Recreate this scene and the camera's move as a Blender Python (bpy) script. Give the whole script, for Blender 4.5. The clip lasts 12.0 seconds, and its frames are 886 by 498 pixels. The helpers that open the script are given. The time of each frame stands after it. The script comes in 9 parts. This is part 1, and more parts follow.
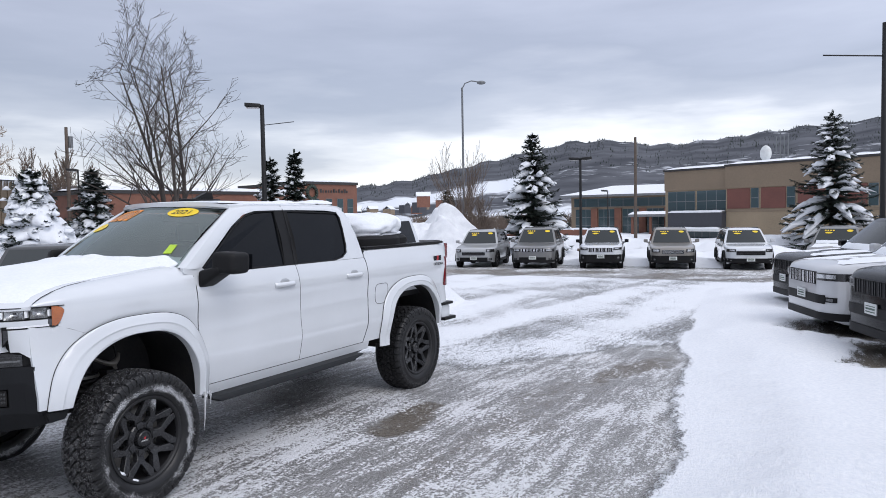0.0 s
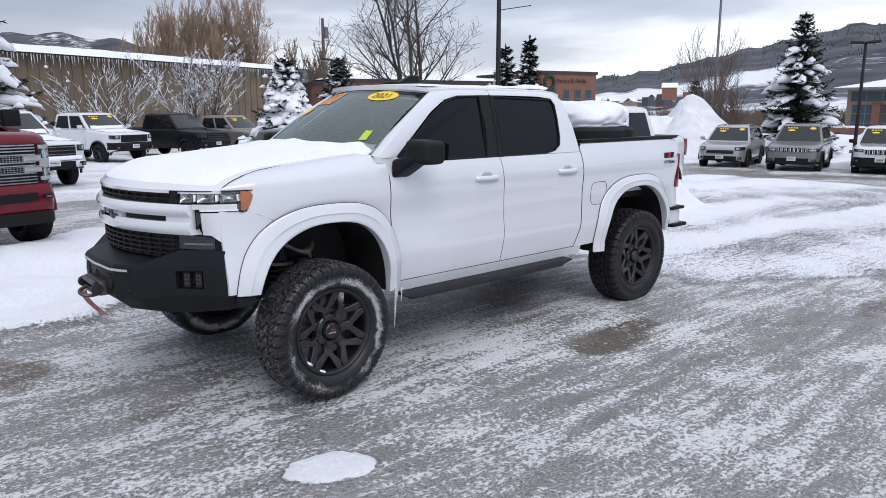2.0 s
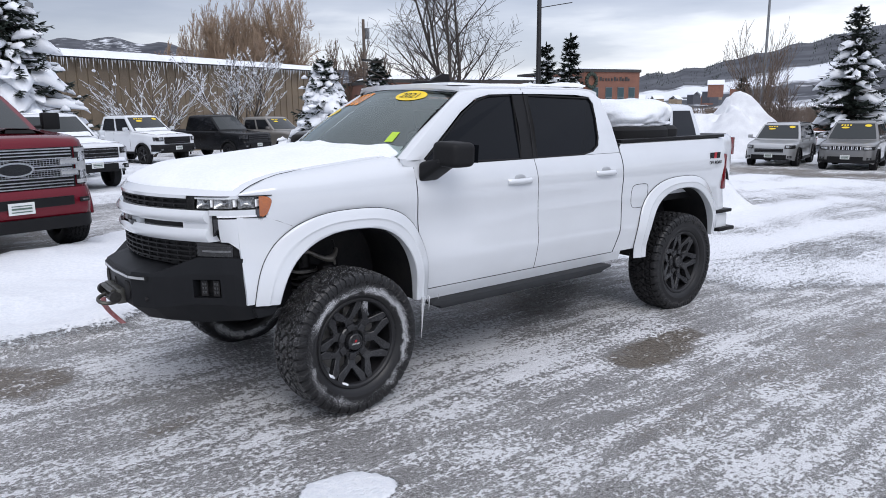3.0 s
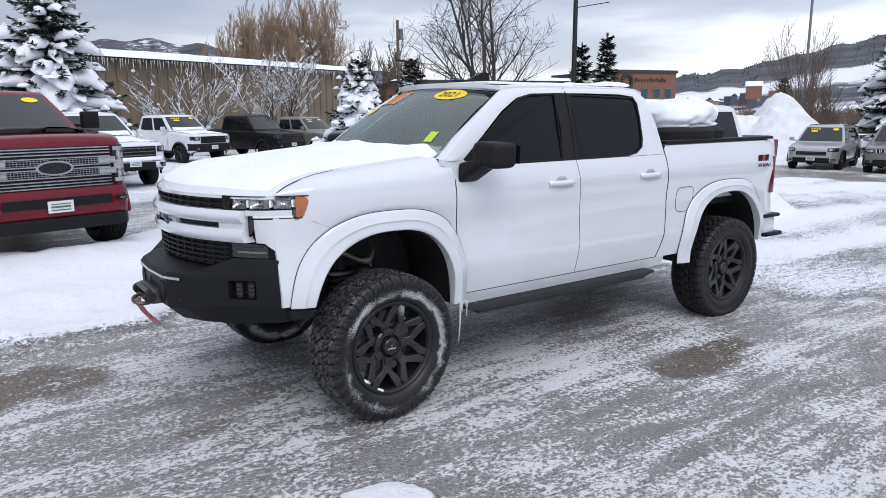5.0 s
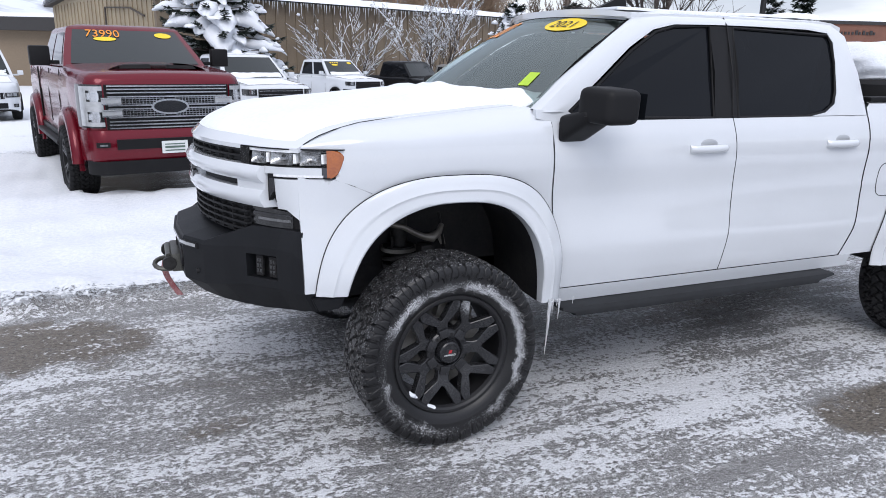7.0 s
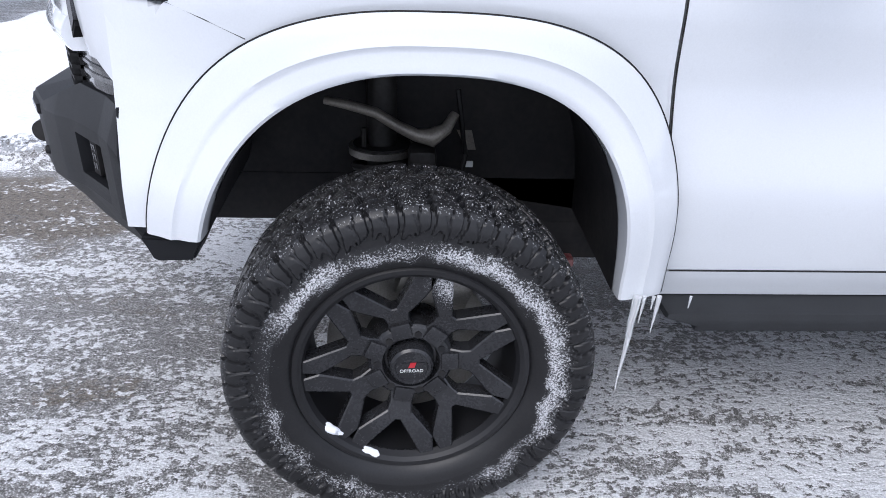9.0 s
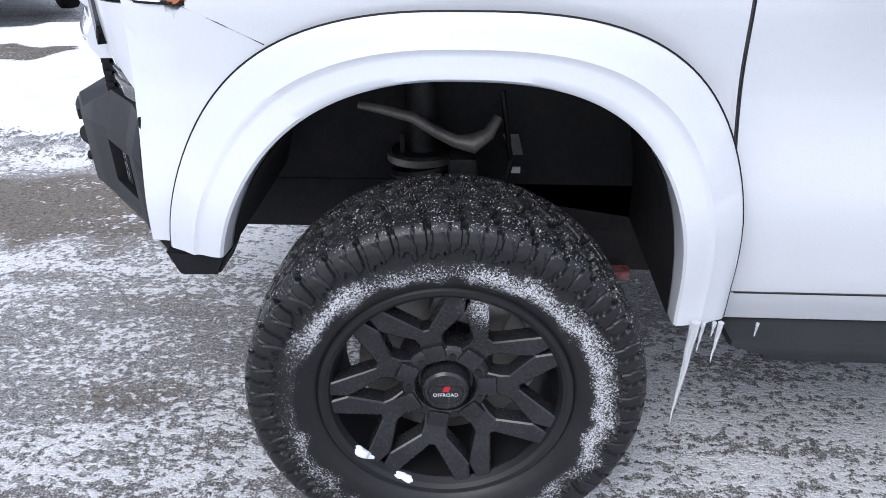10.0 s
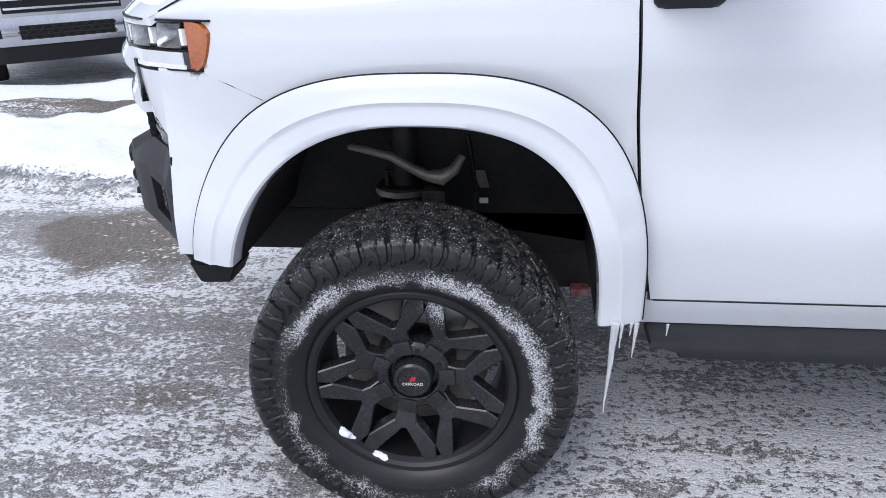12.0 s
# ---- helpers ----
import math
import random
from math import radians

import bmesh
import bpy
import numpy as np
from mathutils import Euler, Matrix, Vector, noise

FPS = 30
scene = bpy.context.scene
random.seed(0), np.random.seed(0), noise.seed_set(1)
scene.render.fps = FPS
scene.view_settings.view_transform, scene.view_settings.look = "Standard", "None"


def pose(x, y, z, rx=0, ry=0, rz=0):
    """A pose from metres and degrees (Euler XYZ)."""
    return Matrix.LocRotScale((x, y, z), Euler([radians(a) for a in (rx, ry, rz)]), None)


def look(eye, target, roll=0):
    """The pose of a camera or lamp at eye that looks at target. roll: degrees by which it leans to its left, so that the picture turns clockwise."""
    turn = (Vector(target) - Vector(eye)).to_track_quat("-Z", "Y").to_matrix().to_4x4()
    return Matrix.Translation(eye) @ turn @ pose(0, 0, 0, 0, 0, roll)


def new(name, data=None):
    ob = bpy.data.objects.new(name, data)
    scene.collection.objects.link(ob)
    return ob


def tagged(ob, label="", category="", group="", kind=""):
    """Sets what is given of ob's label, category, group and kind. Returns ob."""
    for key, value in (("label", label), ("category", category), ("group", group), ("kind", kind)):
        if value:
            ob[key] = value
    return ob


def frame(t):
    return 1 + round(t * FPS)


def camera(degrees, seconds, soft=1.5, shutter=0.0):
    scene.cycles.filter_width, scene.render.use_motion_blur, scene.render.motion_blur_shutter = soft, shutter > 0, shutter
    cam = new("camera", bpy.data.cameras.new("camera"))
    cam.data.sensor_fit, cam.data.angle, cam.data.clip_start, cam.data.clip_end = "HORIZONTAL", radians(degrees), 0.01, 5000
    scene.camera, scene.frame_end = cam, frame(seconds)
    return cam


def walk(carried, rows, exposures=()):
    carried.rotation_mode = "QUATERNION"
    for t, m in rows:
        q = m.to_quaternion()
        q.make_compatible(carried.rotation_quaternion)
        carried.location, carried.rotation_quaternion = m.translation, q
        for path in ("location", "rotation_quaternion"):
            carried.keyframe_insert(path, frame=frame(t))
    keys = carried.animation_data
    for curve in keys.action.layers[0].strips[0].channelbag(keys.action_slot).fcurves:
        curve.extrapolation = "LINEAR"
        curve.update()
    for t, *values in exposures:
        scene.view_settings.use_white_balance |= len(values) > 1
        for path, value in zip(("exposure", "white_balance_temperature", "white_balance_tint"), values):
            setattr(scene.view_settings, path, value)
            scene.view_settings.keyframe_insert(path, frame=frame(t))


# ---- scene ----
cam = camera(63.7, 12.0, 0.9)
PATH = [
    (0, (-3.246, -5.373, 1.993), (-1.517, -4.374, 1.896), -1.0),
    (0.5, (-3.108, -5.406, 1.973), (-1.58, -4.128, 1.791), -0.9),
    (1, (-2.928, -5.346, 1.969), (-1.54, -3.93, 1.707), -0.5),
    (1.5, (-2.737, -5.182, 1.962), (-1.407, -3.728, 1.618), -0.1),
    (2, (-2.537, -5.089, 1.951), (-1.245, -3.613, 1.564), -0.1),
    (2.5, (-2.358, -5.02, 1.953), (-1.111, -3.509, 1.553), -0.3),
    (3, (-2.305, -4.944, 1.951), (-1.101, -3.395, 1.564), -0.6),
    (5, (-2.265, -4.802, 1.94), (-1.13, -3.201, 1.556), -0.4),
    (5.5, (-2.111, -4.744, 1.922), (-1.031, -3.107, 1.533), -0.1),
    (6, (-1.861, -4.664, 1.928), (-0.884, -2.967, 1.517), 0.1),
    (6.5, (-1.652, -4.452, 1.868), (-0.792, -2.703, 1.42), 0.3),
    (7, (-1.298, -4.048, 1.845), (-0.559, -2.262, 1.332), 0.9),
    (7.2, (-1.115, -3.887, 1.781), (-0.43, -2.087, 1.241), 1.3),
    (8.8, (-0.075, -2.663, 1.573), (0.097, -0.876, 0.69), 2.4),
    (9, (-0.031, -2.556, 1.543), (0.08, -0.769, 0.653), 2.1),
    (9.5, (0.026, -2.422, 1.539), (0.013, -0.645, 0.621), 0.9),
    (10, (0.065, -2.408, 1.548), (-0.034, -0.637, 0.623), -0.3),
    (10.5, (0.112, -2.447, 1.561), (-0.05, -0.673, 0.652), -1.0),
    (11, (0.264, -2.605, 1.609), (0.037, -0.821, 0.734), -1.3),
    (11.5, (0.324, -2.732, 1.624), (0.054, -0.936, 0.785), -1.5),
    (12, (0.339, -2.756, 1.634), (0.084, -0.945, 0.826), -2.1),
]
EXPOSURES = [(0.0, -0.03, 6355, 12), (0.8, -0.06, 6355, 12), (2.5, 0.02, 6355, 12), (6.5, 0.12, 6355, 12), (7.2, 0.22, 6320, 12), (8.8, 0.52, 6230, 13), (10.2, 0.53, 6230, 13), (11.2, 0.44, 6230, 13), (12, 0.38, 6230, 13)]
walk(cam, [(t, look(eye, target, roll)) for t, eye, target, roll in PATH], EXPOSURES)

# ---- world, sun ----
world = bpy.data.worlds.new("overcast_sky")
scene.world = world
world.use_nodes = True
wn, wl = world.node_tree.nodes, world.node_tree.links
wn.clear()
w_out = wn.new("ShaderNodeOutputWorld")
w_bg = wn.new("ShaderNodeBackground")
w_tc = wn.new("ShaderNodeTexCoord")
w_sep = wn.new("ShaderNodeSeparateXYZ")
w_map = wn.new("ShaderNodeMapping")
w_map.inputs["Scale"].default_value = (1.0, 1.0, 5.5)
w_map.inputs["Rotation"].default_value = (0.05, -0.06, 0.3)
w_noise = wn.new("ShaderNodeTexNoise")
w_noise.inputs["Scale"].default_value = 1.9
w_noise.inputs["Detail"].default_value = 6
w_noise.inputs["Roughness"].default_value = 0.52
w_add = wn.new("ShaderNodeMath")
w_add.operation = "MULTIPLY_ADD"
w_add.inputs[1].default_value = 0.42
w_ramp = wn.new("ShaderNodeValToRGB")
for i, (p, c) in enumerate([(0.0, (0.72, 0.75, 0.82)), (0.19, (0.90, 0.92, 0.97)), (0.272, (0.98, 0.99, 1.02)),
                            (0.325, (0.58, 0.605, 0.685)), (0.385, (0.43, 0.46, 0.55)), (0.46, (0.52, 0.55, 0.65)),
                            (0.60, (0.72, 0.76, 0.86)), (1.0, (1.05, 1.09, 1.20))]):
    el = w_ramp.color_ramp.elements[i] if i < 2 else w_ramp.color_ramp.elements.new(p)
    el.position, el.color = p, (*c, 1)
w_sky = wn.new("ShaderNodeTexSky")
w_sky.sky_type, w_sky.sun_disc = "NISHITA", False
w_sky.sun_elevation, w_sky.sun_rotation = radians(47), radians(204)
w_mixs = wn.new("ShaderNodeMixRGB")
w_mixs.blend_type = "ADD"
w_mixs.inputs[0].default_value = 0.03
wl.new(w_tc.outputs["Generated"], w_sep.inputs[0])
wl.new(w_tc.outputs["Generated"], w_map.inputs[0])
wl.new(w_map.outputs[0], w_noise.inputs["Vector"])
wl.new(w_noise.outputs["Fac"], w_add.inputs[0])
wl.new(w_sep.outputs["Z"], w_add.inputs[2])
wl.new(w_add.outputs[0], w_ramp.inputs[0])
wl.new(w_ramp.outputs[0], w_mixs.inputs[1])
wl.new(w_sky.outputs[0], w_mixs.inputs[2])
w_dot = wn.new("ShaderNodeVectorMath")
w_dot.operation = "DOT_PRODUCT"
w_dot.inputs[1].default_value = (0.19, -0.13, 0.0)
w_one = wn.new("ShaderNodeMath")
w_one.operation = "ADD"
w_one.inputs[1].default_value = 1.0
w_mul = wn.new("ShaderNodeVectorMath")
w_mul.operation = "SCALE"
wl.new(w_tc.outputs["Generated"], w_dot.inputs[0])
wl.new(w_dot.outputs["Value"], w_one.inputs[0])
wl.new(w_mixs.outputs[0], w_mul.inputs[0])
wl.new(w_one.outputs[0], w_mul.inputs["Scale"])
wl.new(w_mul.outputs[0], w_bg.inputs["Color"])
w_bg.inputs["Strength"].default_value = 0.86
wl.new(w_bg.outputs[0], w_out.inputs["Surface"])

sun = new("sun", bpy.data.lights.new("sun", "SUN"))
sun.data.energy, sun.data.angle, sun.data.color = 1.2, radians(35), (1.0, 0.97, 0.93)
sun.matrix_world = look((-14, -31, 37), (0, 0, 0))

# ---- materials ----


def mat(name, base, rough=0.5, metal=0.0, base2=None, scale=4.0, fine=60.0, mix=0.5, bump=0.0, dist=0.01, coat=0.0,
        spec=0.5, rvar=0.08, emit=0.0, detail=4):
    """Principled material with two scales of noise in colour and roughness, and a fine relief."""
    m = bpy.data.materials.new(name)
    m.use_nodes = True
    n, l = m.node_tree.nodes, m.node_tree.links
    b = n["Principled BSDF"]
    tc = n.new("ShaderNodeTexCoord")
    big, small = n.new("ShaderNodeTexNoise"), n.new("ShaderNodeTexNoise")
    big.inputs["Scale"].default_value, small.inputs["Scale"].default_value = scale, fine
    big.inputs["Detail"].default_value, small.inputs["Detail"].default_value = detail, 3
    for q in (big, small):
        l.new(tc.outputs["Object"], q.inputs["Vector"])
    mul = n.new("ShaderNodeMath")
    mul.operation = "MULTIPLY_ADD"
    mul.inputs[1].default_value = 0.45
    half = n.new("ShaderNodeMath")
    half.operation = "MULTIPLY"
    half.inputs[1].default_value = 0.55
    l.new(big.outputs["Fac"], half.inputs[0])
    l.new(small.outputs["Fac"], mul.inputs[0])
    l.new(half.outputs[0], mul.inputs[2])
    ramp = n.new("ShaderNodeValToRGB")
    base2 = base2 or tuple(c * 0.82 for c in base)
    e = ramp.color_ramp.elements
    e[0].position, e[0].color = 0.5 - 0.3 * mix, (*base2, 1)
    e[1].position, e[1].color = 0.5 + 0.25 * mix, (*base, 1)
    l.new(mul.outputs[0], ramp.inputs[0])
    l.new(ramp.outputs[0], b.inputs["Base Color"])
    rr = n.new("ShaderNodeMapRange")
    rr.inputs[3].default_value, rr.inputs[4].default_value = max(0.02, rough - rvar), min(1, rough + rvar)
    l.new(mul.outputs[0], rr.inputs[0])
    l.new(rr.outputs[0], b.inputs["Roughness"])
    b.inputs["Metallic"].default_value = metal
    b.inputs["Coat Weight"].default_value = coat
    b.inputs["Coat Roughness"].default_value = 0.06
    b.inputs["Specular IOR Level"].default_value = spec
    if bump:
        bp = n.new("ShaderNodeBump")
        bp.inputs["Strength"].default_value, bp.inputs["Distance"].default_value = bump, dist
        l.new(mul.outputs[0], bp.inputs["Height"])
        l.new(bp.outputs[0], b.inputs["Normal"])
    if emit:
        l.new(ramp.outputs[0], b.inputs["Emission Color"])
        b.inputs["Emission Strength"].default_value = emit
    return m


def paint(name, c, rough=0.28, metal=0.0, dirt=(0.45, 0.44, 0.42), amount=0.0):
    """Clear-coated car paint with a film of road salt that thins out upwards in patches."""
    m = mat(name, c, rough, metal, tuple(v * 0.93 for v in c), 1.6, 240, 0.6, 0.0, coat=0.7, rvar=0.04)
    if amount:
        n, l = m.node_tree.nodes, m.node_tree.links
        b = n["Principled BSDF"]
        src = b.inputs["Base Color"].links[0].from_socket
        tc = n.new("ShaderNodeTexCoord")
        sp = n.new("ShaderNodeTexNoise")
        sp.inputs["Scale"].default_value, sp.inputs["Detail"].default_value = 55, 5
        l.new(tc.outputs["Object"], sp.inputs["Vector"])
        thr = n.new("ShaderNodeMapRange")
        thr.inputs[1].default_value, thr.inputs[2].default_value, thr.inputs[4].default_value = 0.62, 0.78, amount
        l.new(sp.outputs["Fac"], thr.inputs[0])
        mx = n.new("ShaderNodeMixRGB")
        mx.inputs[2].default_value = (*dirt, 1)
        l.new(thr.outputs[0], mx.inputs[0])
        l.new(src, mx.inputs[1])
        l.new(mx.outputs[0], b.inputs["Base Color"])
    return m


def glass(name, tint, rough=0.03, trans=0.0, ior=1.45):
    m = bpy.data.materials.new(name)
    m.use_nodes = True
    b = m.node_tree.nodes["Principled BSDF"]
    b.inputs["Base Color"].default_value = (*tint, 1)
    b.inputs["Roughness"].default_value = rough
    b.inputs["Transmission Weight"].default_value = trans
    b.inputs["IOR"].default_value = ior
    return m


M_WHITE = paint("white_car_paint", (0.645, 0.67, 0.70), 0.2, amount=0.10)
M_WHITE.node_tree.nodes["Principled BSDF"].inputs["Coat Weight"].default_value = 1.0
M_WHITE.node_tree.nodes["Principled BSDF"].inputs["Coat Roughness"].default_value = 0.03
M_RED = paint("dark_red_car_paint", (0.135, 0.003, 0.012), 0.22, 0.3, (0.4, 0.38, 0.38), 0.05)
M_RED.node_tree.nodes["Principled BSDF"].inputs["Coat Weight"].default_value = 0.4
M_RED.node_tree.nodes["Principled BSDF"].inputs["Specular IOR Level"].default_value = 0.25
M_SILVER = paint("silver_car_paint", (0.42, 0.43, 0.44), 0.32, 0.5)
M_GREY = paint("grey_car_paint", (0.20, 0.20, 0.20), 0.32, 0.45)
M_TAUPE = paint("taupe_car_paint", (0.25, 0.235, 0.215), 0.32, 0.45)
M_PEARL = paint("pale_silver_car_paint", (0.55, 0.56, 0.58), 0.3, 0.2)
M_DARKGREY = paint("dark_grey_car_paint", (0.020, 0.021, 0.023), 0.3, 0.3)
M_BLACKP = paint("black_car_paint", (0.006, 0.0065, 0.008), 0.22)
M_BLACKP.node_tree.nodes["Principled BSDF"].inputs["Coat Weight"].default_value = 0.05
M_BLACKP.node_tree.nodes["Principled BSDF"].inputs["Specular IOR Level"].default_value = 0.18
M_BLACK = mat("black_plastic", (0.011, 0.011, 0.012), 0.5, fine=300, bump=0.08, dist=0.002, spec=0.18)
M_STEEL = mat("black_textured_steel", (0.0095, 0.0102, 0.012), 0.5, 0.1, (0.013, 0.0138, 0.016), 6, 700, bump=0.25, dist=0.002, spec=0.2)
M_VOID = mat("dark_wheel_well", (0.010, 0.010, 0.012), 0.7, base2=(0.018, 0.017, 0.017), scale=8, spec=0.3)
# black step whose colour is raised for its lit top
M_BOARD = mat("lightened_black_step", (0.024, 0.026, 0.029), 0.6, 0, (0.017, 0.018, 0.020), 8, 200, bump=0.2, dist=0.002, spec=0.3)
M_UNDER = mat("dark_suspension_metal", (0.035, 0.034, 0.034), 0.6, 0.5, (0.015, 0.014, 0.013), 15, bump=0.2)
M_ARM = mat("dull_cast_metal", (0.21, 0.195, 0.17), 0.42, 0.4, (0.11, 0.10, 0.09), 12, 200, bump=0.1)
M_ALU = mat("cast_aluminium", (0.34, 0.33, 0.31), 0.45, 0.8, (0.2, 0.19, 0.17), 12, 200, bump=0.1)
M_WINCH = mat("grey_winch_steel", (0.13, 0.128, 0.115), 0.4, 0.7, (0.06, 0.06, 0.055), 12, 200, bump=0.1)
M_GLASS = glass("clear_lamp_glass", (0.97, 0.98, 0.99), 0.0, 1.0, 1.12)
M_TINT = glass("dark_tinted_glass", (0.006, 0.007, 0.009), 0.04, 0.0, 1.26)
M_CARGLASS = glass("grey_windscreen_glass", (0.022, 0.027, 0.028), 0.05)


def clear_sheet(name, tint):
    """A single sheet of tinted glass that is seen through and mirrors at a slant."""
    m = bpy.data.materials.new(name)
    m.use_nodes = True
    n, l = m.node_tree.nodes, m.node_tree.links
    n.remove(n["Principled BSDF"])
    mix, tr, gl, fr = n.new("ShaderNodeMixShader"), n.new("ShaderNodeBsdfTransparent"), n.new("ShaderNodeBsdfGlossy"), n.new("ShaderNodeFresnel")
    tr.inputs["Color"].default_value = (*tint, 1)
    gl.inputs["Color"].default_value, gl.inputs["Roughness"].default_value = (0.90, 1.0, 0.97, 1), 0.05
    fr.inputs["IOR"].default_value = 2.35
    l.new(fr.outputs[0], mix.inputs[0])
    l.new(tr.outputs[0], mix.inputs[1])
    l.new(gl.outputs[0], mix.inputs[2])
    l.new(mix.outputs[0], n["Material Output"].inputs["Surface"])
    return m


M_WSHIELD = clear_sheet("greenish_windscreen_glass", (0.74, 0.82, 0.80))
M_SEAT = mat("grey_seat_cloth", (0.27, 0.275, 0.275), 0.85, 0, (0.20, 0.203, 0.205), 6, 120, bump=0.1)
M_LINER = mat("pale_grey_headliner", (0.52, 0.52, 0.50), 0.9, 0, (0.44, 0.44, 0.42), 5, 150)
M_CHROME = mat("chrome", (0.86, 0.87, 0.89), 0.20, 1.0, (0.78, 0.79, 0.81), 3, 40, rvar=0.04)
# chrome with the dim surroundings it should mirror put into its colour
M_BCHROME = mat("dim_reflection_chrome", (0.40, 0.41, 0.43), 0.14, 1.0, (0.33, 0.34, 0.36), 3, 40, rvar=0.04)
M_DCHROME = mat("dark_chrome", (0.10, 0.10, 0.105), 0.2, 1.0)
M_AMBER = mat("amber_lens", (0.44, 0.115, 0.012), 0.10, 0, (0.28, 0.064, 0.008), 16, 120, coat=1.0)
M_REDLENS = mat("red_lens", (0.15, 0.005, 0.009), 0.12, 0, coat=1.0)
M_LAMP = mat("bright_lamp_reflector", (0.62, 0.64, 0.66), 0.16, 0.9, (0.50, 0.51, 0.53), 8, 40)
M_LAMPGREY = mat("grey_lamp_reflector", (0.44, 0.45, 0.46), 0.22, 0.8, (0.22, 0.225, 0.23), 20, 60)
M_LAMPDARK = mat("dark_lamp_housing", (0.035, 0.036, 0.038), 0.18, 0.3, (0.02, 0.02, 0.021), 20, 90, coat=0.6)
M_LEDWHITE = mat("white_light_guide", (0.85, 0.86, 0.88), 0.25, 0, (0.7, 0.71, 0.73), 30, 90)
M_STRIP = mat("unlit_light_strip", (0.22, 0.225, 0.235), 0.25, 0.2, (0.10, 0.102, 0.105), 30, 200)
M_LED = mat("clear_led_lens", (0.52, 0.53, 0.54), 0.2, 0.3, (0.38, 0.39, 0.40), 14, 90)
M_SNOW = mat("fresh_snow", (0.82, 0.84, 0.87), 0.75, 0, (0.74, 0.77, 0.82), 3, 45, bump=0.35, dist=0.03, spec=0.25)
M_SNOWDIRTY = mat("old_trodden_snow", (0.84, 0.86, 0.89), 0.8, 0, (0.66, 0.68, 0.72), 2.2, 30, bump=0.5, dist=0.05, spec=0.2)
M_ICE = glass("clear_ice", (0.88, 0.90, 0.92), 0.22, 0.55, 1.31)
M_YELLOW = mat("yellow_sticker", (0.85, 0.62, 0.02), 0.5, 0, (0.8, 0.55, 0.015))
M_ORANGE = mat("orange_sticker", (0.85, 0.30, 0.02), 0.5, 0, (0.8, 0.25, 0.01))
M_GREENTAG = mat("lime_tag", (0.42, 0.62, 0.04), 0.5)
M_INK = mat("dark_ink", (0.02, 0.02, 0.02), 0.6)
M_PAPER = mat("white_plate", (0.75, 0.77, 0.76), 0.5)
M_GREENINK = mat("green_ink", (0.10, 0.15, 0.12), 0.6)
M_REDINK = mat("red_enamel", (0.45, 0.02, 0.03), 0.4)
M_TOWRED = mat("red_webbing", (0.17, 0.028, 0.035), 0.8, base2=(0.30, 0.17, 0.17), scale=40, fine=200)
M_BARK = mat("grey_brown_bark", (0.10, 0.085, 0.075), 0.9, 0, (0.055, 0.047, 0.042), 6, 60, bump=0.4)
M_TWIG = mat("dark_twig", (0.075, 0.062, 0.055), 0.9, 0, (0.045, 0.038, 0.034), 3, 30)
M_GOLDTWIG = mat("golden_willow_twig", (0.34, 0.245, 0.165), 0.9, 0, (0.22, 0.16, 0.12), 0.5, 12)
M_BROWNTWIG = mat("dull_brown_twig", (0.17, 0.125, 0.095), 0.9, 0, (0.11, 0.085, 0.07), 0.5, 12)
M_NEEDLE = mat("blue_green_spruce_needles", (0.035, 0.050, 0.038), 0.75, 0, (0.017, 0.026, 0.020), 2.5, 30)
M_POLE = mat("dark_painted_pole", (0.018, 0.018, 0.019), 0.5, 0.2)
M_GALV = mat("galvanised_pole", (0.19, 0.20, 0.21), 0.55, 0.4)
M_WOODPOLE = mat("weathered_wood_pole", (0.13, 0.10, 0.08), 0.9, base2=(0.08, 0.065, 0.055), bump=0.3)


